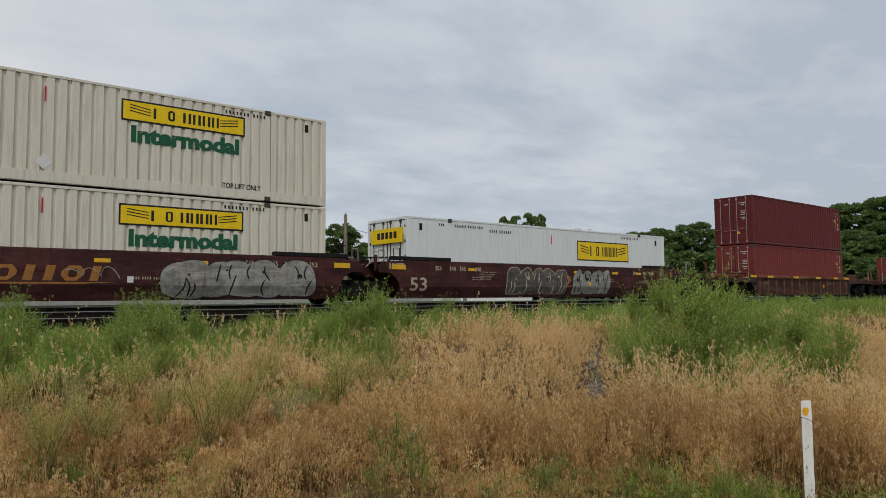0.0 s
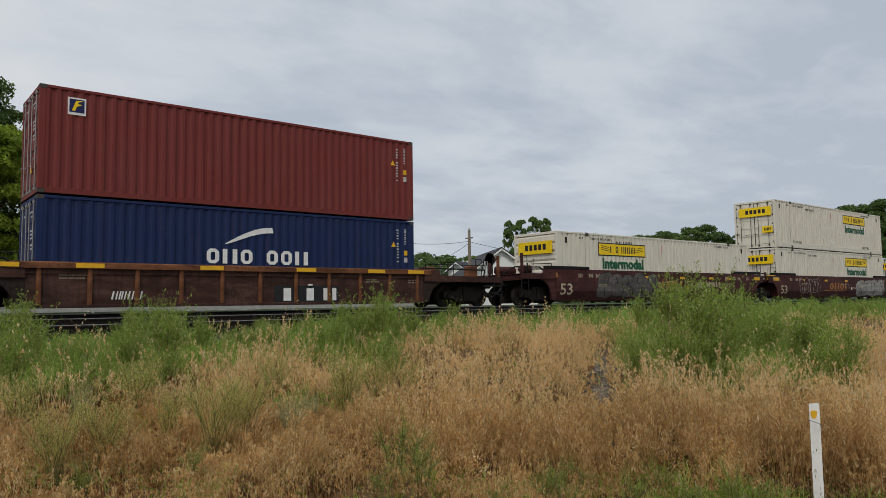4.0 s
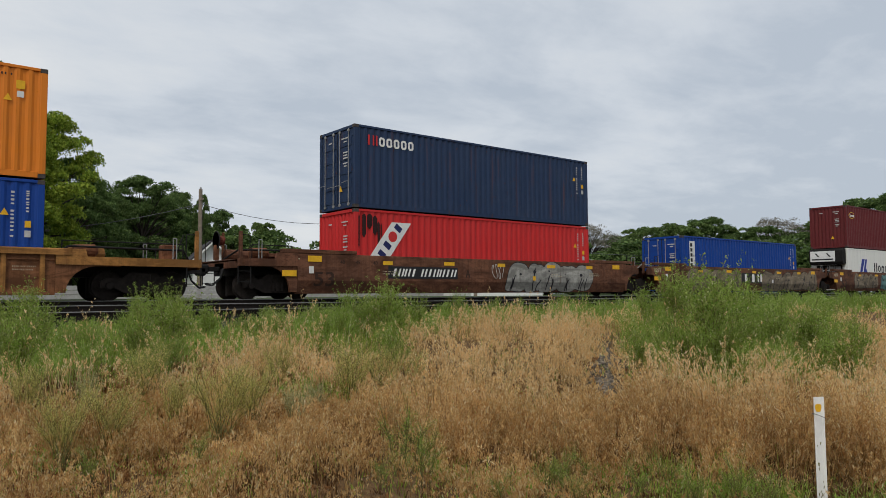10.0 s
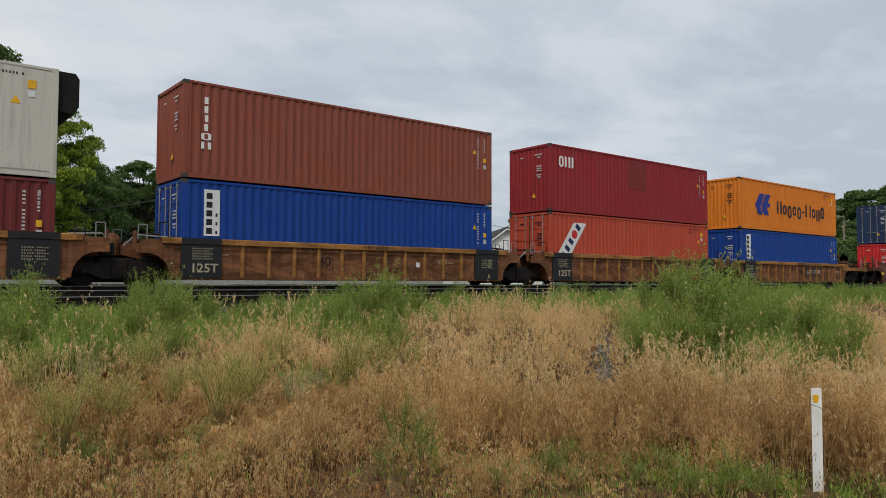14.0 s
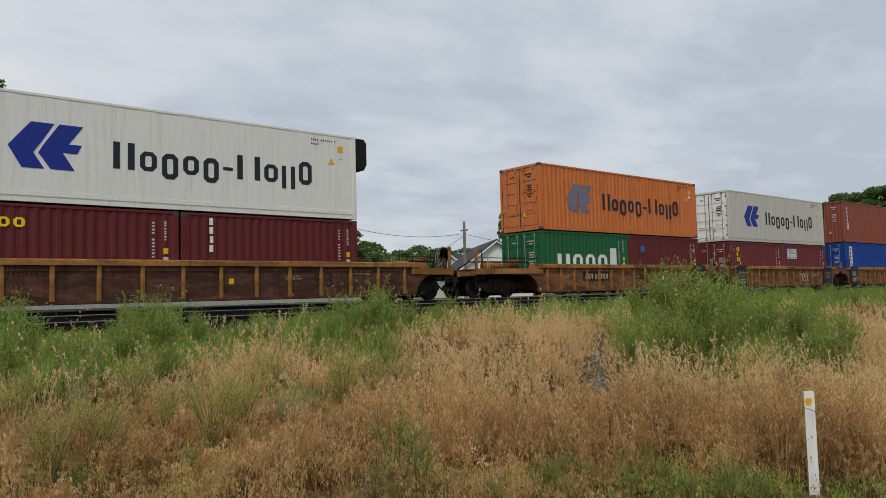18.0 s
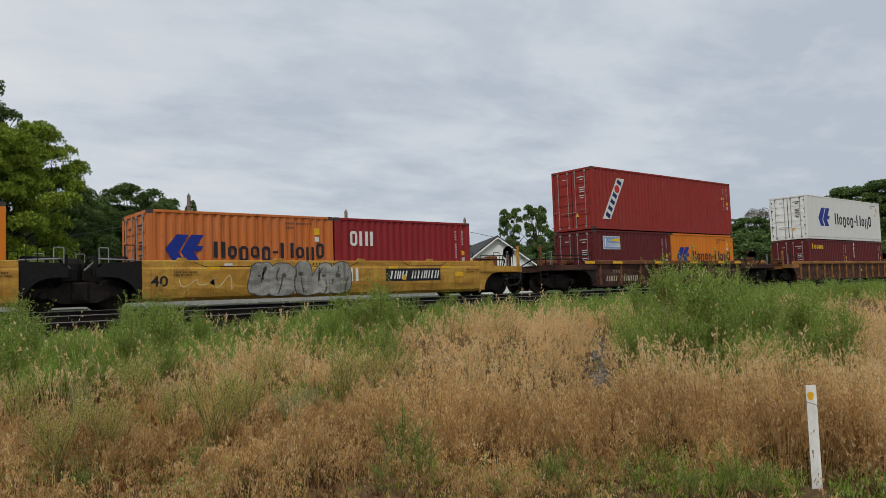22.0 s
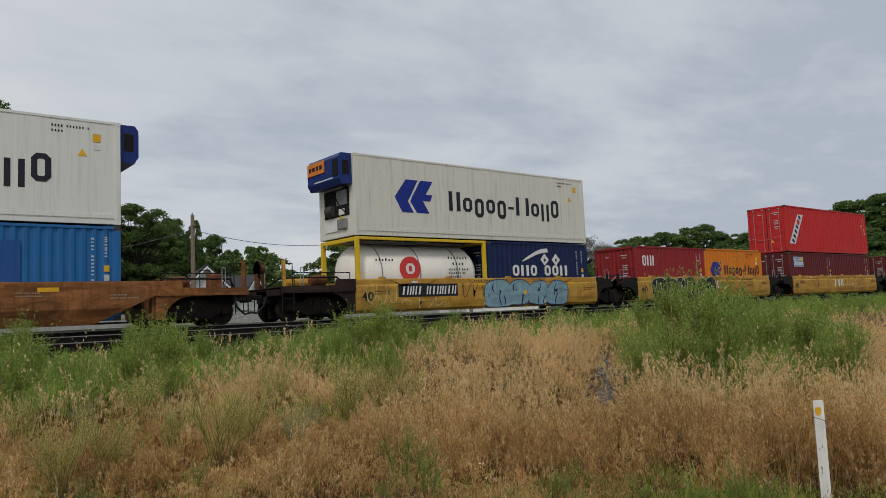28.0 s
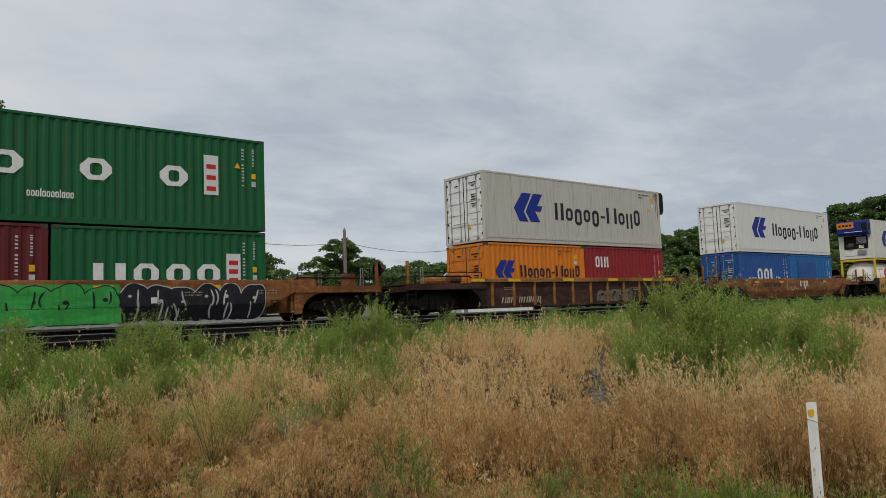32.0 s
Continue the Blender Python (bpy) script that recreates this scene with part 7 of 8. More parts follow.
def build_trees():
    big = tree("tree", "tall dark green broadleaf tree", 12, 4.6, LEAF_DARK, 70000, 3, 0.10, 120, 0.06)
    light = tree("tree", "bright yellow-green broadleaf tree", 9, 3.6, LEAF_LIGHT, 46000, 4, 0.082, 80, 0.10)
    wood = tree("tree", "dark green tree of the far wood", 12, 5.0, LEAF_DARK, 32000, 13, 0.15, 105, 0.03)
    mid = tree("tree", "mid green broadleaf tree", 9, 3.4, LEAF_MID, 34000, 5, 0.115, 105, 0.08)
    lone = tree("tree", "round mid green tree beside a pole", 8, 3.0, LEAF_MID, 22000, 6, 0.11, 90, 0.2)
    bare = tree("tree", "grey half-bare tree with thin twigs", 9, 4.2, LEAF_GREY, 9000, 7, 0.085, 110, 0.3, True)
    shrub = tree("shrub", "dense dark green roadside shrub", 4, 3.0, LEAF_DARK, 11000, 8, 0.115, 80, 0.0)
    for az, d, h, w, t in ((11.2, 56, 9.4, 0.9, 90), (-1.5, 46, 16, 1.1, 200), (16.0, 62, 9.6, 0.95, 120), (18.6, 66, 9.2, 0.55, 10), (13.8, 60, 8.2, 0.8, 33), (20.1, 64, 8.7, 0.28, 250)):
        place(big, az, d, h, 12, w, t)
    for az, d, h, w, t in ((21.5, 68, 7.9, 0.55, 77), (22.9, 72, 6.9, 0.6, 99), (13.2, 64, 8.4, 1.2, 190), (17.2, 70, 9.2, 0.8, 55), (19.6, 70, 7.8, 0.8, 5)):
        place(wood, az, d, h, 12, w, t)
    place(light, 3.2, 41, 9.4, 9, 1.1, 130)
    place(light, 9.0, 43, 9.9, 9, 0.74, 230)
    for az, d, h, w, t in ((24.5, 74, 7.4, 0.62, 160), (29.4, 84, 5.4, 0.7, 0), (44.9, 96, 11.1, 0.5, 30), (46.7, 98, 11.6, 0.5, 200), (48.6, 110, 9.8, 0.9, 90)):
        place(mid, az, d, h, 9, w, t)
    for i, (az, h) in enumerate(((51.9, 9.8), (53.2, 9.0), (55.2, 12.0), (57.0, 11.6), (59.2, 12.6), (60.6, 11.0), (62.2, 10.5), (58, 9.6), (56, 9.2))):
        place(mid if i % 2 else wood, az, 125 + 5 * (i % 3), h, 9 if i % 2 else 12, 1.2, 50 * i)
    place(bare, 50.0, 118, 11.0, 9, 1.0, 60)
    for i, (az, d, h) in enumerate(((65.3, 150, 12), (66.6, 146, 13.2), (68.2, 142, 14.6), (69.8, 138, 15.4), (71.5, 136, 15.6), (73.5, 134, 16), (76, 132, 16), (67.4, 120, 8), (70.5, 118, 8.5), (72.6, 116, 9), (69, 125, 10))):
        place(wood, az, d, h, 12, 1.3, 37 * i)
    for i in range(26):
        az = 26 + i * 1.9
        place(shrub, az, 82 + 1.2 * i + 6 * (i % 3), 4.0 + 0.8 * (i % 4) + 0.05 * i, 4, 1.5, 47 * i)
    for i in range(8):
        place(shrub, 7 + i * 2.4, 66 + 3 * (i % 2), 5.4 + (i % 3) * 0.6, 4, 1.2, 70 * i)
    for ob, az, d, h, ph in ((big, 5.0, 47, 13.4, 12), (light, 6.2, 39.5, 8.9, 9), (mid, 54.2, 128, 11.2, 9), (lone, 31.6, 72, 7.6, 8), (bare, 63.6, 150, 14.0, 9), (shrub, 36.0, 78, 4.4, 4), (wood, 15.0, 72, 9.2, 12)):
        x, y, z = far(az, d)
        s = h / ph
        ob.matrix_basis = Matrix.Translation((x, y, z)) @ Matrix.Diagonal((s, s, s, 1))


build_trees()
POLEWOOD = plain("weathered_grey_pole_wood", (0.22, 0.18, 0.14), 0.9, 0, 0.25, 7)
CABLE = plain("weathered_grey_cable", (0.10, 0.10, 0.105), 0.6, 0, 0.1, 9)


def utility_pole(x, y, top, arm=False, label="weathered wooden utility pole with wires"):
    z = float(gz(x, y))
    ob = tagged(empty("utility_pole", pose(x, y, z)), label, "utility pole", "utility poles beside the road")
    h = top - z
    part("pole", rod((0, 0, -0.5), (0, 0, h), 0.16, 12, 0.11), POLEWOOD, ob)
    if arm:
        for zz in (h - 0.5, h - 1.5):
            part("crossarm", box(-0.06, 0.06, -1.5, 1.5, zz - 0.07, zz + 0.07, 0.01), POLEWOOD, ob)
            for k in (-1.35, -0.8, 0.8, 1.35):
                part("insulator", lathe([(0.03, 0), (0.06, 0.04), (0.05, 0.12), (0.02, 0.16)], 8, "z"), GALV, ob, at=pose(0, k, zz + 0.07))
        part("transformer", lathe([(0.1, 0), (0.24, 0.04), (0.24, 0.8), (0.1, 0.88)], 14, "z"), GALV, ob, at=pose(-0.3, 0.2, h - 3.0))
    else:
        part("insulator", lathe([(0.03, 0), (0.06, 0.04), (0.05, 0.12), (0.02, 0.16)], 8, "z"), GALV, ob, at=pose(0, 0, h))
        part("bracket", box(-0.04, 0.04, -0.45, 0.45, h - 0.7, h - 0.6, 0.01), POLEWOOD, ob)
    return ob


def wire(p, q, sag, name="overhead_wire", r=0.018):
    p, q = Vector(p), Vector(q)
    pts = [p.lerp(q, i / 14) - Vector((0, 0, sag * 4 * (i / 14) * (1 - i / 14))) for i in range(15)]
    bm = bent([tuple(q) for q in pts], r, 5)
    return tagged(part(name, bm, CABLE, None), "thin black overhead wire between poles", "wire", "overhead wires")


def poles():
    pts = []
    for az, el in ((-12, 7.0), (20.0, 8.0), (31.8, 6.72), (41.2, 5.82)):
        d = 44 / math.cos(radians(az))
        x, top = 44 * math.tan(radians(az)), 1.5 + d * math.tan(radians(el))
        utility_pole(x, 44, top)
        pts.append((x, 44, top - 0.05))
    for a, b, sag in zip(pts, pts[1:], (1.9, 0.55, 0.5)):
        wire((a[0], a[1], a[2] - 0.85), (b[0], b[1], b[2] - 0.85), sag)
    a = pts[-1]
    wire((a[0], a[1], a[2] - 0.9), (a[0] + 30, a[1] + 0.4, a[2] - 1.6), 0.9)
    wire((a[0], a[1], a[2] - 1.0), (a[0] + 5.5, a[1] + 16, 5.2), 0.5)
    x = 44.7 * math.tan(radians(67.1))
    utility_pole(x, 44.7, 1.5 + 115 * math.tan(radians(5.35)), True, "tall wooden utility pole with two crossarms")
    x2, y2 = 100.2, 41.0
    utility_pole(x2, y2, 1.5 + 108 * math.tan(radians(4.3)), False, "short pale wooden pole beside the taller one")


poles()
SIDING = plain("white_clapboard_paint", (0.74, 0.74, 0.72), 0.6, 0, 0.06, 2)
SHINGLE = plain("dark_grey_roof_shingle", (0.055, 0.055, 0.06), 0.9, 0, 0.25, 9)
GLASSDARK = plain("dark_window_glass", (0.02, 0.025, 0.03), 0.08, 0, 0.1, 3)


def house(x, y, turn, w, d, eave, peak, label):
    """A gabled house: its gable end faces -y before it is turned."""
    z = float(gz(x, y))
    ob = tagged(empty("house", pose(x, y, z, 0, 0, turn)), label, "house")
    part("wall", prism([(-w / 2, -0.3), (w / 2, -0.3), (w / 2, eave), (0, peak), (-w / 2, eave)], 0, d, "y"), SIDING, ob, "white clapboard wall")
    k = int(eave / 0.2)
    me = box_mesh(-w / 2 - 0.01, w / 2 + 0.01, -0.025, 0.0, 0, 0.18)
    for i in range(k):
        mesh_obj("clapboard", me, SIDING, ob, at=pose(0, 0, 0.2 * i))
    for sx in (-1, 1):
        e = 0.45
        sl = (peak - eave) / (w / 2)
        pts = [(0, peak + 0.10), (0, peak + 0.24), (sx * (w / 2 + e), eave - e * sl + 0.24), (sx * (w / 2 + e), eave - e * sl + 0.10)]
        part("roof", prism(pts, -0.4, d + 0.4, "y"), SHINGLE, ob, "dark grey shingle roof")
        part("bargeboard", prism([(0, peak - 0.06), (0, peak + 0.10), (sx * (w / 2 + e), eave - e * sl + 0.10), (sx * (w / 2 + e), eave - e * sl - 0.06)], -0.43, -0.36, "y"), SIDING, ob)
    wdw = part("window", box(-0.55, 0.55, -0.08, -0.02, 1.1, 2.3, 0.01), SIDING, ob, "white-framed window", pose(0.9, 0, 0))
    part("pane", box(-0.45, 0.45, -0.1, -0.085, 1.2, 2.2), GLASSDARK, wdw)
    return ob


hx, hy, hz = far(43.7, 68)
house(hx, hy, -31, 6.8, 11, 2.7, 5.2, "white gabled house with a dark grey roof beyond the track")
hx, hy, hz = far(40.2, 84)
house(hx, hy, -66, 6.5, 5, 2.6, 4.9, "low house with a long dark roof among shrubs")

hx, hy, hz = far(20.95, 52)
house(hx, hy, -14, 2.6, 7, 2.6, 3.85, "small white gabled house behind the fence")
hx, hy, hz = far(24.3, 54)
house(hx, hy, 30, 2.0, 4, 2.2, 3.2, "low white shed with a grey roof")


FENCEPAINT = plain("weathered_white_fence_paint", (0.36, 0.36, 0.34), 0.7, 0, 0.2, 3)


def board_fence():
    ob = tagged(empty("board_fence", pose(0, 0, 0)), "white horizontal board fence beyond the track", "fence")
    me = box_mesh(-1.2, 1.2, -0.02, 0.02, -0.09, 0.09, 0.006)
    mp = box_mesh(-0.06, 0.06, -0.06, 0.06, -0.3, 0.75, 0.01)
    for i in range(11):
        x = 2 + 2.4 * i
        z = float(gz(x, 34))
        mesh_obj("post", mp, FENCEPAINT, ob, at=pose(x - 1.2, 34.05, z))
        for k in range(3):
            mesh_obj("board", me, FENCEPAINT, ob, at=pose(x, 34, z + 0.16 + 0.2 * k))


board_fence()

# ---- field grass, weeds, marker post ----
STEMS = leafy("dry_brown_grass_stem", [(0, (0.26, 0.14, 0.05)), (0.5, (0.54, 0.34, 0.14)), (1, (0.80, 0.58, 0.29))], 0.7, 0.4, 0.3)
PALESTEMS = leafy("pale_straw_grass_stem", [(0, (0.40, 0.25, 0.10)), (0.5, (0.66, 0.47, 0.22)), (1, (0.86, 0.67, 0.38))], 0.7, 0.5, 0.2)
PALETHATCH = leafy("pale_matted_straw", [(0, (0.20, 0.12, 0.05)), (0.5, (0.50, 0.34, 0.16)), (1, (0.80, 0.62, 0.36))], 0.8, 0.45, 0.25)
STRAW = leafy("golden_straw_seed_head", [(0, (0.84, 0.54, 0.24)), (0.45, (0.97, 0.70, 0.35)), (0.8, (0.98, 0.79, 0.44)), (1, (0.99, 0.89, 0.62))], 0.7, 0.65, 0.15)
DUSKY = leafy("tawny_straw_seed_head", [(0, (0.60, 0.34, 0.14)), (0.45, (0.86, 0.58, 0.25)), (0.8, (0.95, 0.73, 0.36)), (1, (0.98, 0.87, 0.58))], 0.7, 0.6, 0.32)
RUSSET = leafy("russet_dry_grass", [(0, (0.20, 0.085, 0.032)), (0.5, (0.42, 0.21, 0.085)), (1, (0.66, 0.40, 0.19))], 0.7, 0.4, 0.3)
# straw mat whose tints are darkened to carry the shade below the tufts
SHADED_THATCH = leafy("shade_darkened_straw", [(0, (0.07, 0.036, 0.016)), (0.6, (0.23, 0.13, 0.058)), (0.92, (0.46, 0.30, 0.15)), (1, (0.72, 0.54, 0.32))], 0.8, 0.3, 0.35)
GREENGRASS = leafy("green_grass_blades", [(0, (0.20, 0.32, 0.04)), (0.6, (0.40, 0.56, 0.09)), (1, (0.66, 0.68, 0.20))], 0.6, 0.55)
WEED = leafy("green_weed_leaves", [(0, (0.16, 0.29, 0.04)), (0.5, (0.37, 0.57, 0.10)), (0.9, (0.60, 0.75, 0.22)), (1, (0.86, 0.88, 0.58))], 0.6, 0.58, 0.30)
WEEDOLIVE = leafy("olive_yellow_weed_leaves", [(0, (0.40, 0.40, 0.10)), (0.5, (0.66, 0.64, 0.20)), (1, (0.86, 0.78, 0.36))], 0.6, 0.65, 0.12)
WEEDGREY = leafy("grey_green_weed_leaves", [(0, (0.38, 0.40, 0.18)), (0.5, (0.58, 0.60, 0.30)), (1, (0.78, 0.74, 0.46))], 0.7, 0.6, 0.12)
STALK = plain("brown_green_stalk", (0.13, 0.12, 0.04), 0.8, 0, 0.3, 9)


def blades(x, y, h, w, lean, rng, heads=False, out=None):
    """Bent blades as tapering strips; heads adds drooping seed tufts. Returns vertices and faces."""
    k = len(x)
    z = gz(x, y) - 0.02
    a = rng.uniform(0, 2 * math.pi, k) if out is None else out + rng.normal(size=k) * 0.5
    dx, dy = np.cos(a), np.sin(a)
    b = rng.normal(size=k) * 0.7
    wx, wy = np.cos(b) * w, np.sin(b) * w
    base = np.stack([x, y, z], -1)
    mid = base + np.stack([dx * lean * 0.35 * h, dy * lean * 0.35 * h, 0.6 * h], -1)
    tip = base + np.stack([dx * lean * h, dy * lean * h, h * (1 - 0.25 * lean)], -1)
    wv = np.stack([wx, wy, np.zeros(k)], -1)
    v = np.stack([base - wv, base + wv, mid + wv * 0.8, mid - wv * 0.8, tip], 1)
    o = np.arange(k)[:, None] * 5
    q = o + np.array([[0, 1, 2, 3]])
    t = o + np.array([[3, 2, 4]])
    faces = q.tolist() + t.tolist()
    v = v.reshape(-1, 3)
    if heads:
        n = 14 if x.size and np.hypot(x, y).min() < 20 else 7
        q = 1.06 - 0.8 * rng.uniform(0, 1, (k, n, 1)) ** 1.9
        fan = 0.006 + 0.022 * (1.06 - q)
        c = (mid[:, None] + (tip - mid)[:, None] * q + rng.normal(size=(k, n, 3)) * fan).reshape(-1, 3)
        a = rng.normal(size=(k * n, 3)) * np.array([0.5, 0.5, 0.3]) + np.array([0, 0, -1.0])
        a /= np.linalg.norm(a, axis=1, keepdims=True)
        s = np.cross(a, rng.normal(size=(k * n, 3)) + np.array([0, 1.0, 0]))
        s /= np.linalg.norm(s, axis=1, keepdims=True) + 1e-9
        dd = np.repeat(np.hypot(x, y), n)[:, None]
        a = a * rng.gamma(4, 0.0034, (k * n, 1)) * (0.75 + 0.045 * dd)
        s = s * rng.uniform(0.0022, 0.0060, (k * n, 1)) * (0.6 + 0.085 * dd)
        hv = np.stack([c - a, c + s, c + a, c - s], 1).reshape(-1, 3)
        return v, faces, hv, np.arange(4 * k * n).reshape(-1, 4).tolist()
    return v, faces


def wedge(rng, k, d0, d1, az0=5, az1=74, power=1.0):
    """Random places in the part of the field before the camera."""
    d = np.sqrt(rng.uniform(d0 ** 2, d1 ** 2, k))
    az = np.radians(rng.uniform(az0, az1, k))
    return d * np.sin(az), d * np.cos(az), d


def tufts(rng, k, d0, d1, per=14, spread=0.07, full=False):
    """The same, gathered into tufts; full adds each stem's bearing in its tuft and the tuft's vigour."""
    n = max(1, k // per)
    cx, cy, d = wedge(rng, n, d0, d1)
    i = rng.integers(0, n, k)
    s = spread * (0.7 + 0.035 * d[i]) * rng.uniform(0.6, 1.5, n)[i]
    ox, oy = rng.normal(size=k) * s, rng.normal(size=k) * s
    x, y = cx[i] + ox, cy[i] + oy
    if full:
        return x, y, np.hypot(x, y), np.arctan2(oy, ox), rng.uniform(0.28, 1.45, n)[i] * np.exp(-0.25 * (ox ** 2 + oy ** 2) / s ** 2)
    return x, y, np.hypot(x, y)


def patch(x, y, seed, scale):
    """Smooth value noise between about 0 and 1, for patches of one kind of grass."""
    r = np.random.default_rng(seed)
    ph = r.uniform(0, 6.28, 6)
    q = r.uniform(0.6, 1.6, (6, 2)) * np.sign(r.normal(size=(6, 2))) / scale
    return 0.5 + sum(np.sin(q[i, 0] * x + q[i, 1] * y + ph[i]) for i in range(6)) / 7


def polar(x, y):
    return np.degrees(np.arctan2(x, y)), np.hypot(x, y)


def greenness(x, y):
    """Share of living green in the field: the band by the ballast, the clumps, and the damp strip close by."""
    az, d = polar(x, y)
    n1, n2 = patch(x, y, 11, 2.0) - 0.5, patch(x, y, 12, 0.9)
    edge = 8.8 + 1.6 * smooth(13, 20, az) - 0.9 * smooth(27, 30, az) * smooth(37, 34, az) + 1.6 * smooth(35, 39, az) - 1.0 * smooth(44, 50, az)
    g = smooth(edge - 0.5, edge + 0.9, y + 1.4 * n1)
    clump = np.exp(-(((az - 60) / 8) ** 4) - (((d - 15.2) / 4.8) ** 4)) * smooth(0.12, 0.4, n2 + 0.25)
    g = np.maximum(g, clump)
    g = np.maximum(g, 0.92 * smooth(0.36, 0.62, n2) * smooth(7.0, 5.6, d) * smooth(33, 40, az))
    g = np.maximum(g, 0.62 * np.exp(-((az - 29) / 8) ** 2 - ((d - 8.6) / 1.8) ** 2) * smooth(0.2, 0.6, patch(x, y, 14, 0.7)))
    g = np.maximum(g, 0.3 * smooth(0.5, 0.8, patch(x, y, 15, 0.8)) * smooth(50, 40, az))
    g = np.maximum(g, 0.4 * np.exp(-((az - 15) / 4) ** 2 - ((d - 8.0) / 1.5) ** 2))
    far_dry = smooth(19, 23, d) * smooth(11.5, 9.5, y)
    return g * (1 - 0.85 * far_dry)


# single bushes in the dry grass: kind, bearing, distance, size
BUSHES = ((3, 21.6, 7.0, 1.15), (3, 23.9, 7.3, 1.05), (2, 27.2, 7.2, 1.1), (2, 28.8, 7.6, 0.9), (3, 31.3, 8.3, 1.1), (3, 33.6, 8.8, 1.0), (1, 35.0, 10.4, 0.8), (3, 11.2, 6.6, 0.95), (3, 14.0, 6.9, 0.9), (2, 12.5, 8.4, 1.0), (3, 16.5, 8.4, 1.0), (3, 18.6, 7.6, 0.8), (0, 18.0, 10.5, 0.75), (2, 31, 11, 0.8), (1, 66.5, 16, 0.8), (2, 64, 13.0, 0.8), (2, 67.5, 12.5, 0.8), (3, 36.5, 9.6, 0.9), (3, 26.0, 9.4, 0.95), (3, 9.0, 8.0, 0.9),
          (4, 35.3, 5.9, 0.85), (4, 36.6, 5.5, 0.72), (4, 37.2, 6.1, 0.6), (4, 47.6, 5.6, 0.62), (4, 48.6, 5.35, 0.5), (4, 53.5, 5.5, 0.5), (4, 55.2, 5.8, 0.55), (4, 34.0, 5.4, 0.5), (4, 49.5, 5.9, 0.5), (4, 46.5, 5.5, 0.6), (4, 60.5, 5.4, 0.65), (4, 62.0, 5.2, 0.6), (4, 57.5, 5.3, 0.55), (4, 43.0, 5.2, 0.5), (4, 70.5, 5.4, 0.5), (4, 20.0, 6.3, 0.6), (4, 13.0, 6.2, 0.6))


def room(x, y):
    """The grass is shorter round the bushes."""
    k = np.ones(len(x))
    for p, az, d, s in BUSHES:
        bx, by = d * math.sin(radians(az)), d * math.cos(radians(az))
        k *= 1 - 0.62 * np.exp(-(((x - bx * 0.95) / 0.42) ** 2 + ((y - by * 0.95) / 0.5) ** 2))
    return np.maximum(k, 0.42)


def grass_layer(name, label, mat, k, d0, d1, hh, ww, lean, keep, seed, heads=None, even=False):
    """Tufted grass between two distances; heads: the material of its seed heads."""
    rng = np.random.default_rng(seed)
    x, y, d, way, vig = tufts(rng, k, d0, d1, 34, 0.068, True)
    ok = (y < 14.2) & keep(x, y, d, rng) & (rng.uniform(size=k) < (1.0 if even else 0.38) + 0.85 * smooth(0.30, 0.58, patch(x, y, 60 + seed % 3, 0.2)) * smooth(0.12, 0.45, patch(x, y, 63, 0.75)))
    x, y, d, way, vig = x[ok], y[ok], d[ok], way[ok], vig[ok]
    n = len(x)
    az, _ = polar(x, y)
    hollow = 1 - 0.62 * smooth(2.4, 1.4, abs(az - 51.3)) * smooth(7.6, 8.6, d) * smooth(16, 13, d)
    h = rng.uniform(*hh, n) * vig * (0.75 + 0.7 * np.clip(patch(x, y, seed + 50, 0.55), 0, 1)) * (0.85 + 0.45 * patch(x, y, seed + 51, 2.2)) * hollow * room(x, y)
    out = blades(x, y, h, ww * (0.7 + 0.045 * d), rng.uniform(0.05, lean, n), rng, heads is not None, way)
    tagged(mesh_obj(name, raw(name, out[0].tolist(), out[1]), mat), label, "grass", kind="stuff")
    if heads is not None:
        tagged(mesh_obj("grass_seed", raw("grass_seed", out[2].tolist(), out[3]), heads), "pale drooping seed heads on " + label.split(" with ")[0], "grass", kind="stuff")


def not_bare(x, y):
    """Away from the bare stony patch."""
    az, d = polar(x, y)
    r = np.sin(5 * d) * 0.35 + np.sin(2.1 * d + 1) * 0.3
    return ~((abs(az - 51.3 + r) < 0.6) & (d > 9.8) & (d < 16.5)) & ~((abs(az - 65.8) < 0.9) & (d < 5.85) & (d > 5.3))


def leafy_stems(x, y, h, w, lean, rng, leaves, leaf):
    """Upright weed stems with small leaves along their upper part."""
    v, f = blades(x, y, h, w, lean, rng)
    k = len(x)
    b, m, t = v.reshape(k, 5, 3)[:, 0], v.reshape(k, 5, 3)[:, 2], v.reshape(k, 5, 3)[:, 4]
    q = rng.uniform(0.15, 1.0, (k, leaves, 1))
    p = np.where(q < 0.6, b[:, None] + (m - b)[:, None] * q / 0.6, m[:, None] + (t - m)[:, None] * (q - 0.6) / 0.4)
    p = p + rng.normal(size=p.shape) * np.array([0.035, 0.035, 0.02])
    size = leaf * (0.75 + 0.02 * np.repeat(np.hypot(x, y), leaves))[:, None]
    way = np.repeat((t - b)[:, None], leaves, 1).reshape(-1, 3)
    hv, hf = slivers(p.reshape(-1, 3), way / np.linalg.norm(way, axis=1, keepdims=True), size * 2.4, size * 0.5, rng)
    return np.concatenate([v, hv]), f + (hf + len(v)).tolist()


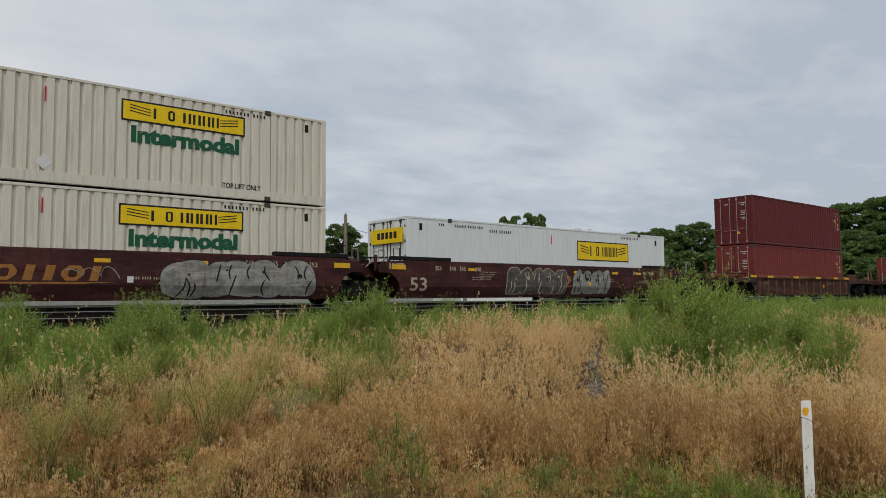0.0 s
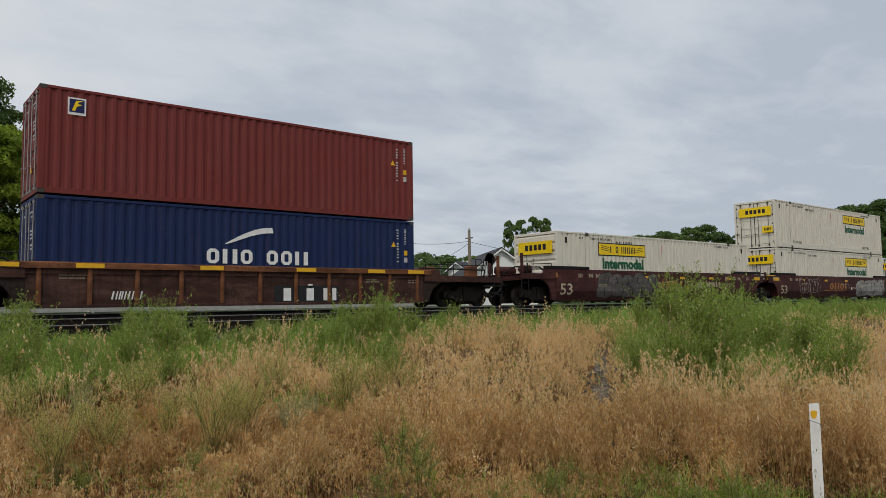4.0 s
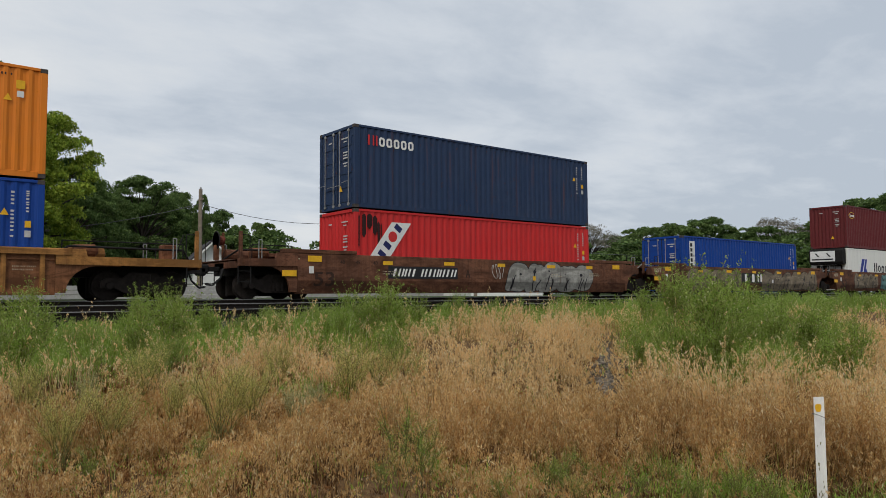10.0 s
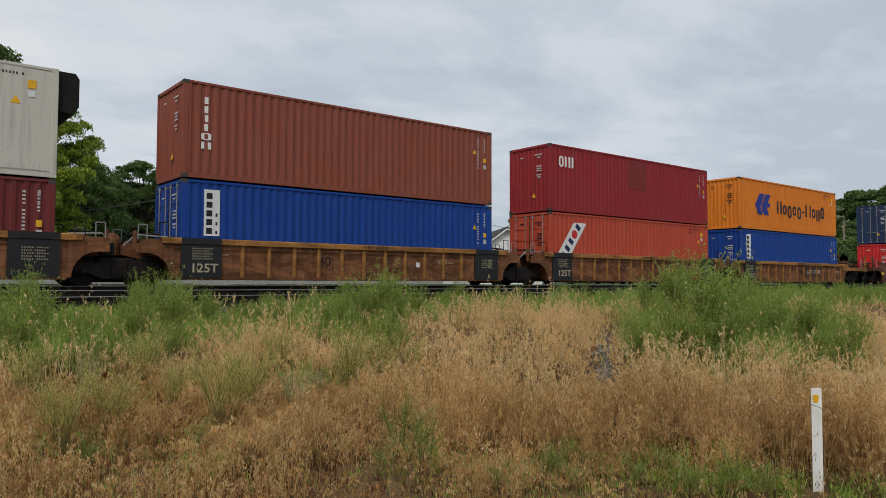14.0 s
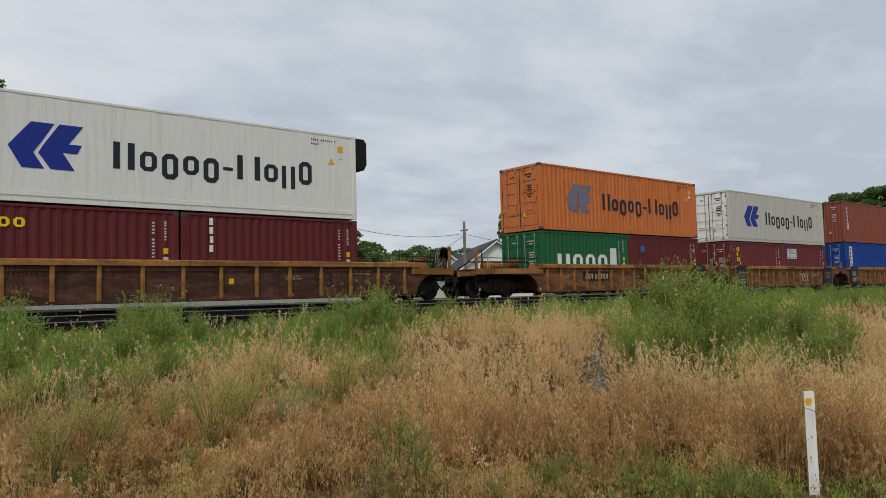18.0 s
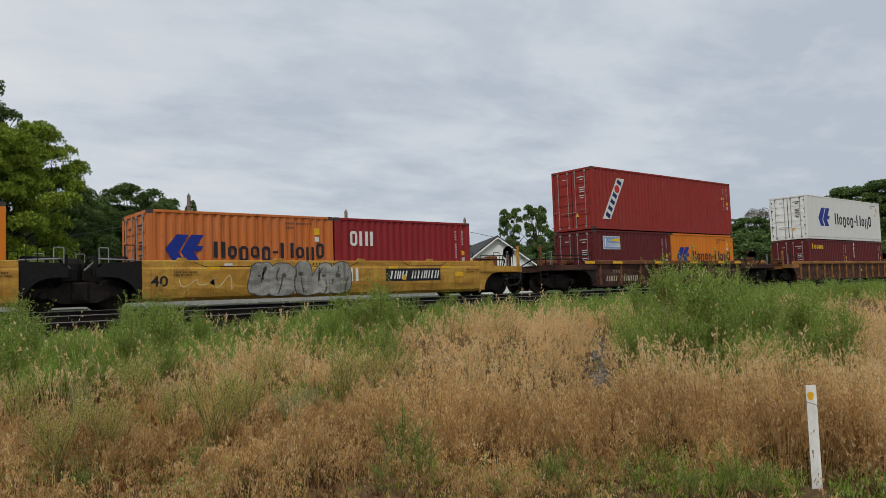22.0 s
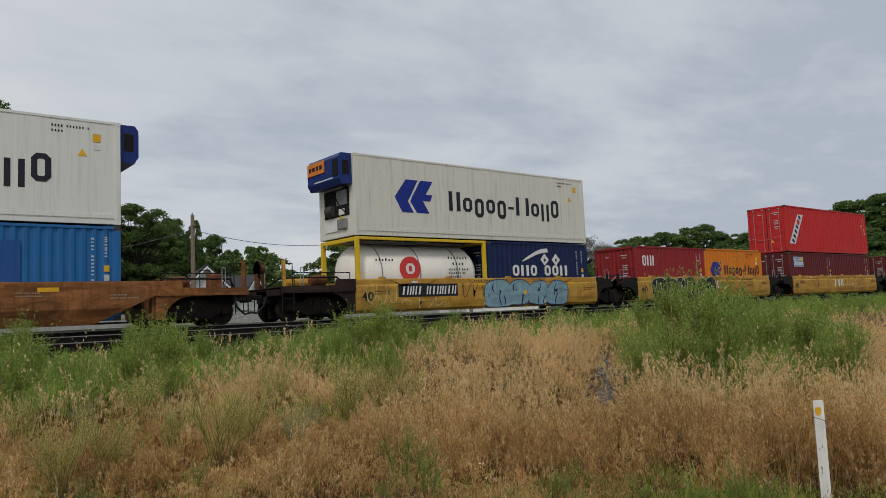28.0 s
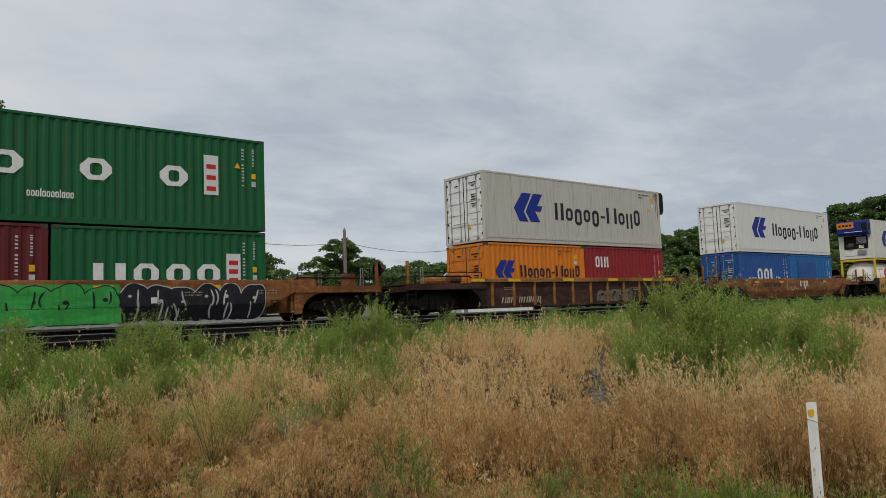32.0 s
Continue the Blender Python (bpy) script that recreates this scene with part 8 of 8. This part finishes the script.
def field():
    dry = lambda x, y, d, r: (r.uniform(size=len(x)) > 0.92 * greenness(x, y)) & not_bare(x, y)
    near = lambda x, y, d, r: dry(x, y, d, r) & (r.uniform(size=len(x)) < 1 - (0.82 - 0.50 * smooth(36, 46, polar(x, y)[0])) * smooth(7.0, 5.0, d) * (0.55 + 0.6 * patch(x, y, 81, 0.45)))
    all_ = lambda x, y, d, r: not_bare(x, y)
    rus = lambda x, y, d, r: (r.uniform(size=len(x)) < 0.95 * smooth(0.30, 0.7, patch(x, y, 21, 1.6)) * (1 - 0.5 * smooth(9, 12, d))) & (r.uniform(size=len(x)) > greenness(x, y)) & not_bare(x, y)
    grn = lambda x, y, d, r: (r.uniform(size=len(x)) < greenness(x, y) + 0.06) & not_bare(x, y)
    grass_layer("dry_grass", "dry tawny grass with fine drooping seed heads", STEMS, 50000, 4.3, 8.3, (0.26, 0.50), 0.0026, 0.5, near, 31, DUSKY)
    grass_layer("dry_grass", "dry golden grass in the middle of the field", PALESTEMS, 86000, 6.6, 22, (0.32, 0.60), 0.0034, 0.42, dry, 32, STRAW)
    grass_layer("dry_grass", "dry golden grass far along the field", PALESTEMS, 26000, 22, 60, (0.32, 0.52), 0.006, 0.4, dry, 33, STRAW)
    grass_layer("russet_grass", "low russet dry grass between the straw", RUSSET, 30000, 4.3, 12, (0.10, 0.28), 0.0036, 0.75, rus, 34, RUSSET)
    grass_layer("green_grass", "thin living green grass by the ballast", GREENGRASS, 70000, 4.5, 20, (0.14, 0.36), 0.0036, 0.6, grn, 35)
    grass_layer("dry_grass", "flattened matted straw on the ground", SHADED_THATCH, 90000, 4.2, 11, (0.05, 0.20), 0.0042, 1.1, all_, 38, None, True)
    grass_layer("dry_grass", "flattened matted straw farther off", PALETHATCH, 50000, 11, 24, (0.08, 0.26), 0.006, 1.0, all_, 39, None, True)
    grass_layer("green_grass", "bright green grass low between the dry stems", GREENGRASS, 26000, 4.4, 7.4, (0.12, 0.32), 0.0042, 0.8, grn, 37)
    grass_layer("green_grass", "thin living green grass far along the ballast", GREENGRASS, 30000, 20, 60, (0.15, 0.34), 0.006, 0.6, grn, 36)
    rng = np.random.default_rng(61)
    x, y, d = (np.concatenate(q) for q in zip(tufts(rng, 52000, 4.8, 22, 8, 0.10), tufts(rng, 30000, 22, 60, 8, 0.12)))
    g = greenness(x, y)
    ok = (y < 16.5) & not_bare(x, y) & (rng.uniform(size=len(x)) > 0.75 * smooth(13.0, 15.5, y)) & (rng.uniform(size=len(x)) < g ** 1.3 * (0.15 + 0.95 * smooth(0.3, 0.6, patch(x, y, 73, 0.35))))
    x, y = x[ok], y[ok]
    az, d = polar(x, y)
    clump = np.exp(-(((az - 58.5) / 6.5) ** 4) - (((d - 15.5) / 4.6) ** 4))
    clump2 = np.exp(-(((az - 32) / 3.6) ** 2) - (((d - 13.6) / 1.8) ** 2))
    h = rng.uniform(0.20, 0.42, len(x)) * (0.6 + 0.8 * patch(x, y, 71, 0.9)) * (1 + 1.0 * clump * (0.55 + 0.9 * patch(x, y, 72, 0.8)) + 0.9 * clump2) * np.where(d < 7, 0.6, 1)
    v, f = leafy_stems(x, y, h, 0.003 * (0.7 + 0.045 * d), rng.uniform(0.03, 0.3, len(x)), rng, 13, 0.019)
    tagged(mesh_obj("green_weeds", raw("green_weeds", v.tolist(), f), WEED), "dense fine-leaved green weeds by the ballast", "weeds", kind="stuff")
    n = 620
    cx, cy = np.concatenate([rng.uniform(0.8, 13, 200), rng.uniform(13, 24, 150), rng.uniform(24, 64, 270)]), rng.uniform(13.2, 16.5, n)
    cy[:200] = rng.uniform(11.2, 16.2, 200)
    size = rng.uniform(0.35, 0.95, n) * np.where(cx < 24, 0.55 + 0.35 * smooth(14, 20, cx), 1.0)
    i = rng.integers(0, n, 19000)
    ox, oy = rng.normal(size=19000) * 0.20, rng.normal(size=19000) * 0.16
    x, y = cx[i] + ox, cy[i] + oy
    h = size[i] * rng.uniform(0.45, 1.05, 19000) * np.exp(-3 * (ox ** 2 + oy ** 2))
    v, f = leafy_stems(x, y, h, 0.005, rng.uniform(0.03, 0.35, 19000), rng, 20, 0.022)
    tagged(mesh_obj("green_weeds", raw("green_weeds", v.tolist(), f), WEED), "tall green weeds at the foot of the ballast", "weeds", kind="stuff")


field()


def weed_mesh(rng, h, spread, stems, leaves, leafsize):
    """A tall wiry weed: stems that fan out from one root and branch, with many small narrow leaves."""
    lc, ld, tips = [], [], []
    bm = bmesh.new()

    def sprig(p, e, k, loose):
        d = np.array((e - p).normalized())
        t = rng.uniform(0, 1, (k, 1))
        lc.append(np.array(p) * (1 - t) + np.array(e) * t + rng.normal(size=(k, 3)) * loose)
        ld.append(np.repeat(d[None], k, 0))
    for s in range(stems):
        a = rng.uniform(0, 2 * math.pi)
        r = spread * math.sqrt(rng.uniform())
        tip = Vector((r * math.cos(a), r * math.sin(a), h * rng.uniform(0.55, 1.0)))
        root = Vector((0.09 * rng.normal(), 0.09 * rng.normal(), -0.03))
        mid = root.lerp(tip, 0.5) + Vector((0, 0, 0.10 * h))
        add_rod(bm, root, mid, 0.006, 3, 0.004)
        add_rod(bm, mid, tip, 0.004, 3, 0.002)
        for b in range(7):
            q = rng.uniform(0.34, 0.97)
            p = root.lerp(mid, q * 2) if q < 0.5 else mid.lerp(tip, q * 2 - 1)
            out = (tip - root).normalized() * 0.10 + Vector((rng.normal() * 0.10, rng.normal() * 0.10, abs(rng.normal()) * 0.10 + 0.05))
            e = p + out * h
            add_rod(bm, p, e, 0.0025, 3, 0.0012)
            sprig(p, e, leaves * 2, 0.016)
            tips.append(np.array(e) + rng.normal(size=(4, 3)) * 0.02)
        sprig(mid, tip, leaves * 3, 0.02)
        sprig(root.lerp(mid, 0.5), mid, leaves, 0.03)
    v, f = slivers(np.concatenate(lc), np.concatenate(ld), leafsize * 2.3, leafsize * 0.5, rng)
    tv, tf = leaflets(np.concatenate(tips), leafsize * 0.85, rng)
    return bm, raw("leaves", v.tolist() + tv.tolist(), f.tolist() + (tf + len(v)).tolist())


def weed(label, h, spread, stems, leaves, leafsize, mat, seed):
    rng = np.random.default_rng(seed)
    ob = tagged(empty("weed"), label, "weed", "tall weeds in the field")
    bm, lv = weed_mesh(rng, h, spread, stems, leaves, leafsize)
    part("stem", bm, STALK, ob)
    mesh_obj("foliage", lv, mat, ob)
    return ob


def weeds():
    rng = np.random.default_rng(77)
    protos = [weed("tall wiry green weed with small leaves", 1.35, 0.42, 16, 9, 0.023, WEED, 1),
              weed("bushy green weed with pale flower tips", 1.2, 0.55, 24, 9, 0.021, WEED, 2),
              weed("wispy grey-green weed with tiny leaves", 0.95, 0.42, 22, 12, 0.0115, WEEDGREY, 3),
              weed("airy olive-yellow weed with dark fanning stalks", 0.95, 0.42, 20, 13, 0.0125, WEEDOLIVE, 4),
              weed("low feathery bright green weed", 0.62, 0.3, 9, 9, 0.0095, WEED, 5)]
    spots = []
    # the large clump past the bare patch
    for i in range(46):
        d, az = rng.uniform(11.5, 19.5), rng.uniform(53.0, 68.5)
        tall = 1.02 - 0.30 * abs(az - 58) / 9.5
        spots.append((rng.integers(0, 2), az, d, rng.uniform(0.6, 1.22) * tall))
    # the clump before the ballast and the thin row along it
    for i in range(16):
        spots.append((rng.integers(0, 2), rng.uniform(28.5, 35.5), rng.uniform(12.0, 15.0), rng.uniform(0.45, 0.72)))
    for i in range(66):
        y = rng.uniform(11.6, 16.3)
        x = rng.uniform(1.2, 60)
        spots.append((rng.choice([0, 1, 1, 2, 3]), *polar(x, y), rng.uniform(0.3, 0.65)))
    for i in range(24):
        spots.append((rng.integers(0, 2), rng.uniform(6, 18), rng.uniform(9.2, 13.5), rng.uniform(0.4, 0.68)))
    for i in range(26):
        spots.append((rng.integers(0, 2), rng.choice([8, 16.5, 19, 24, 29.5, 32, 38]) + rng.normal() * 1.3, rng.uniform(13.6, 16.4), rng.uniform(0.38, 0.68)))
    spots += BUSHES
    used = set()
    for p, az, d, s in spots:
        x, y = d * math.sin(radians(az)), d * math.cos(radians(az))
        m = Matrix.Translation((x, y, float(gz(x, y)))) @ Matrix.Rotation(rng.uniform(0, 6.28), 4, "Z") @ Matrix.Scale(s, 4)
        if p in used:
            copy_thing(protos[p], m)
        else:
            protos[p].matrix_basis = m
            used.add(p)


weeds()


def marker_post():
    x, y, z = far(65.75, 5.75)
    ob = tagged(empty("marker_post", pose(x, y, z, 0, 0, -24)), "white plastic marker post with a yellow spot near its top", "marker post")
    m = plain("scuffed_white_plastic", (0.74, 0.73, 0.70), 0.5, 0, 0.08, 14)
    top = 1.5 - 5.75 * math.tan(radians(7.3)) - z
    part("blade", prism([(-0.043, -0.012), (-0.030, 0.006), (0.030, 0.006), (0.043, -0.012), (0.040, -0.016), (0.028, -0.002), (-0.028, -0.002), (-0.040, -0.016)], -0.3, top, "z"), m, ob)
    bm = bmesh.new()
    pts = [(0.026 * math.cos(a) * (1 + 0.15 * math.sin(3 * a)), top - 0.075 + 0.034 * math.sin(a) * (1 + 0.2 * math.cos(2 * a))) for a in np.linspace(0, 2 * math.pi, 14)[:-1]]
    add_prism(bm, pts, -0.0055, -0.0025, "y")
    part("yellow_spot", bm, YELLOW_MARK, ob, "worn yellow paint spot")
    rr = random.Random(12)
    for q in range(13):
        u, z0 = rr.uniform(-0.024, 0.02), top - rr.choice((0.36, 0.44, 0.5, 0.62, 0.66, 0.7)) + rr.uniform(-0.03, 0.03)
        wd, ln = rr.uniform(0.002, 0.007), rr.uniform(0.006, 0.03)
        decal([(u, z0), (u + wd, z0 + ln * 0.3), (u + wd * 1.6, z0 + ln), (u + wd * 0.4, z0 + ln * 0.8)], STALK, ob, -0.0025, "dark scuff on the plastic" if q == 0 else "", "scuff", 0.0015)
    part("wire_loop", bent([(0.05 * math.cos(a), 0.03 * math.sin(a) - 0.008, top - 0.13 - 0.02 * math.cos(a)) for a in np.linspace(0, 2 * math.pi, 15)], 0.0022, 5), CABLE, ob, "thin dark wire tied round the post")


marker_post()


# ---- the train rolls by ----
def motions():
    stops = [2.0 * i for i in range(17)]
    for ob, x, y, z in MOVERS:
        walk(ob, [(t, pose(x + run(t), y, z)) for t in stops])


motions()
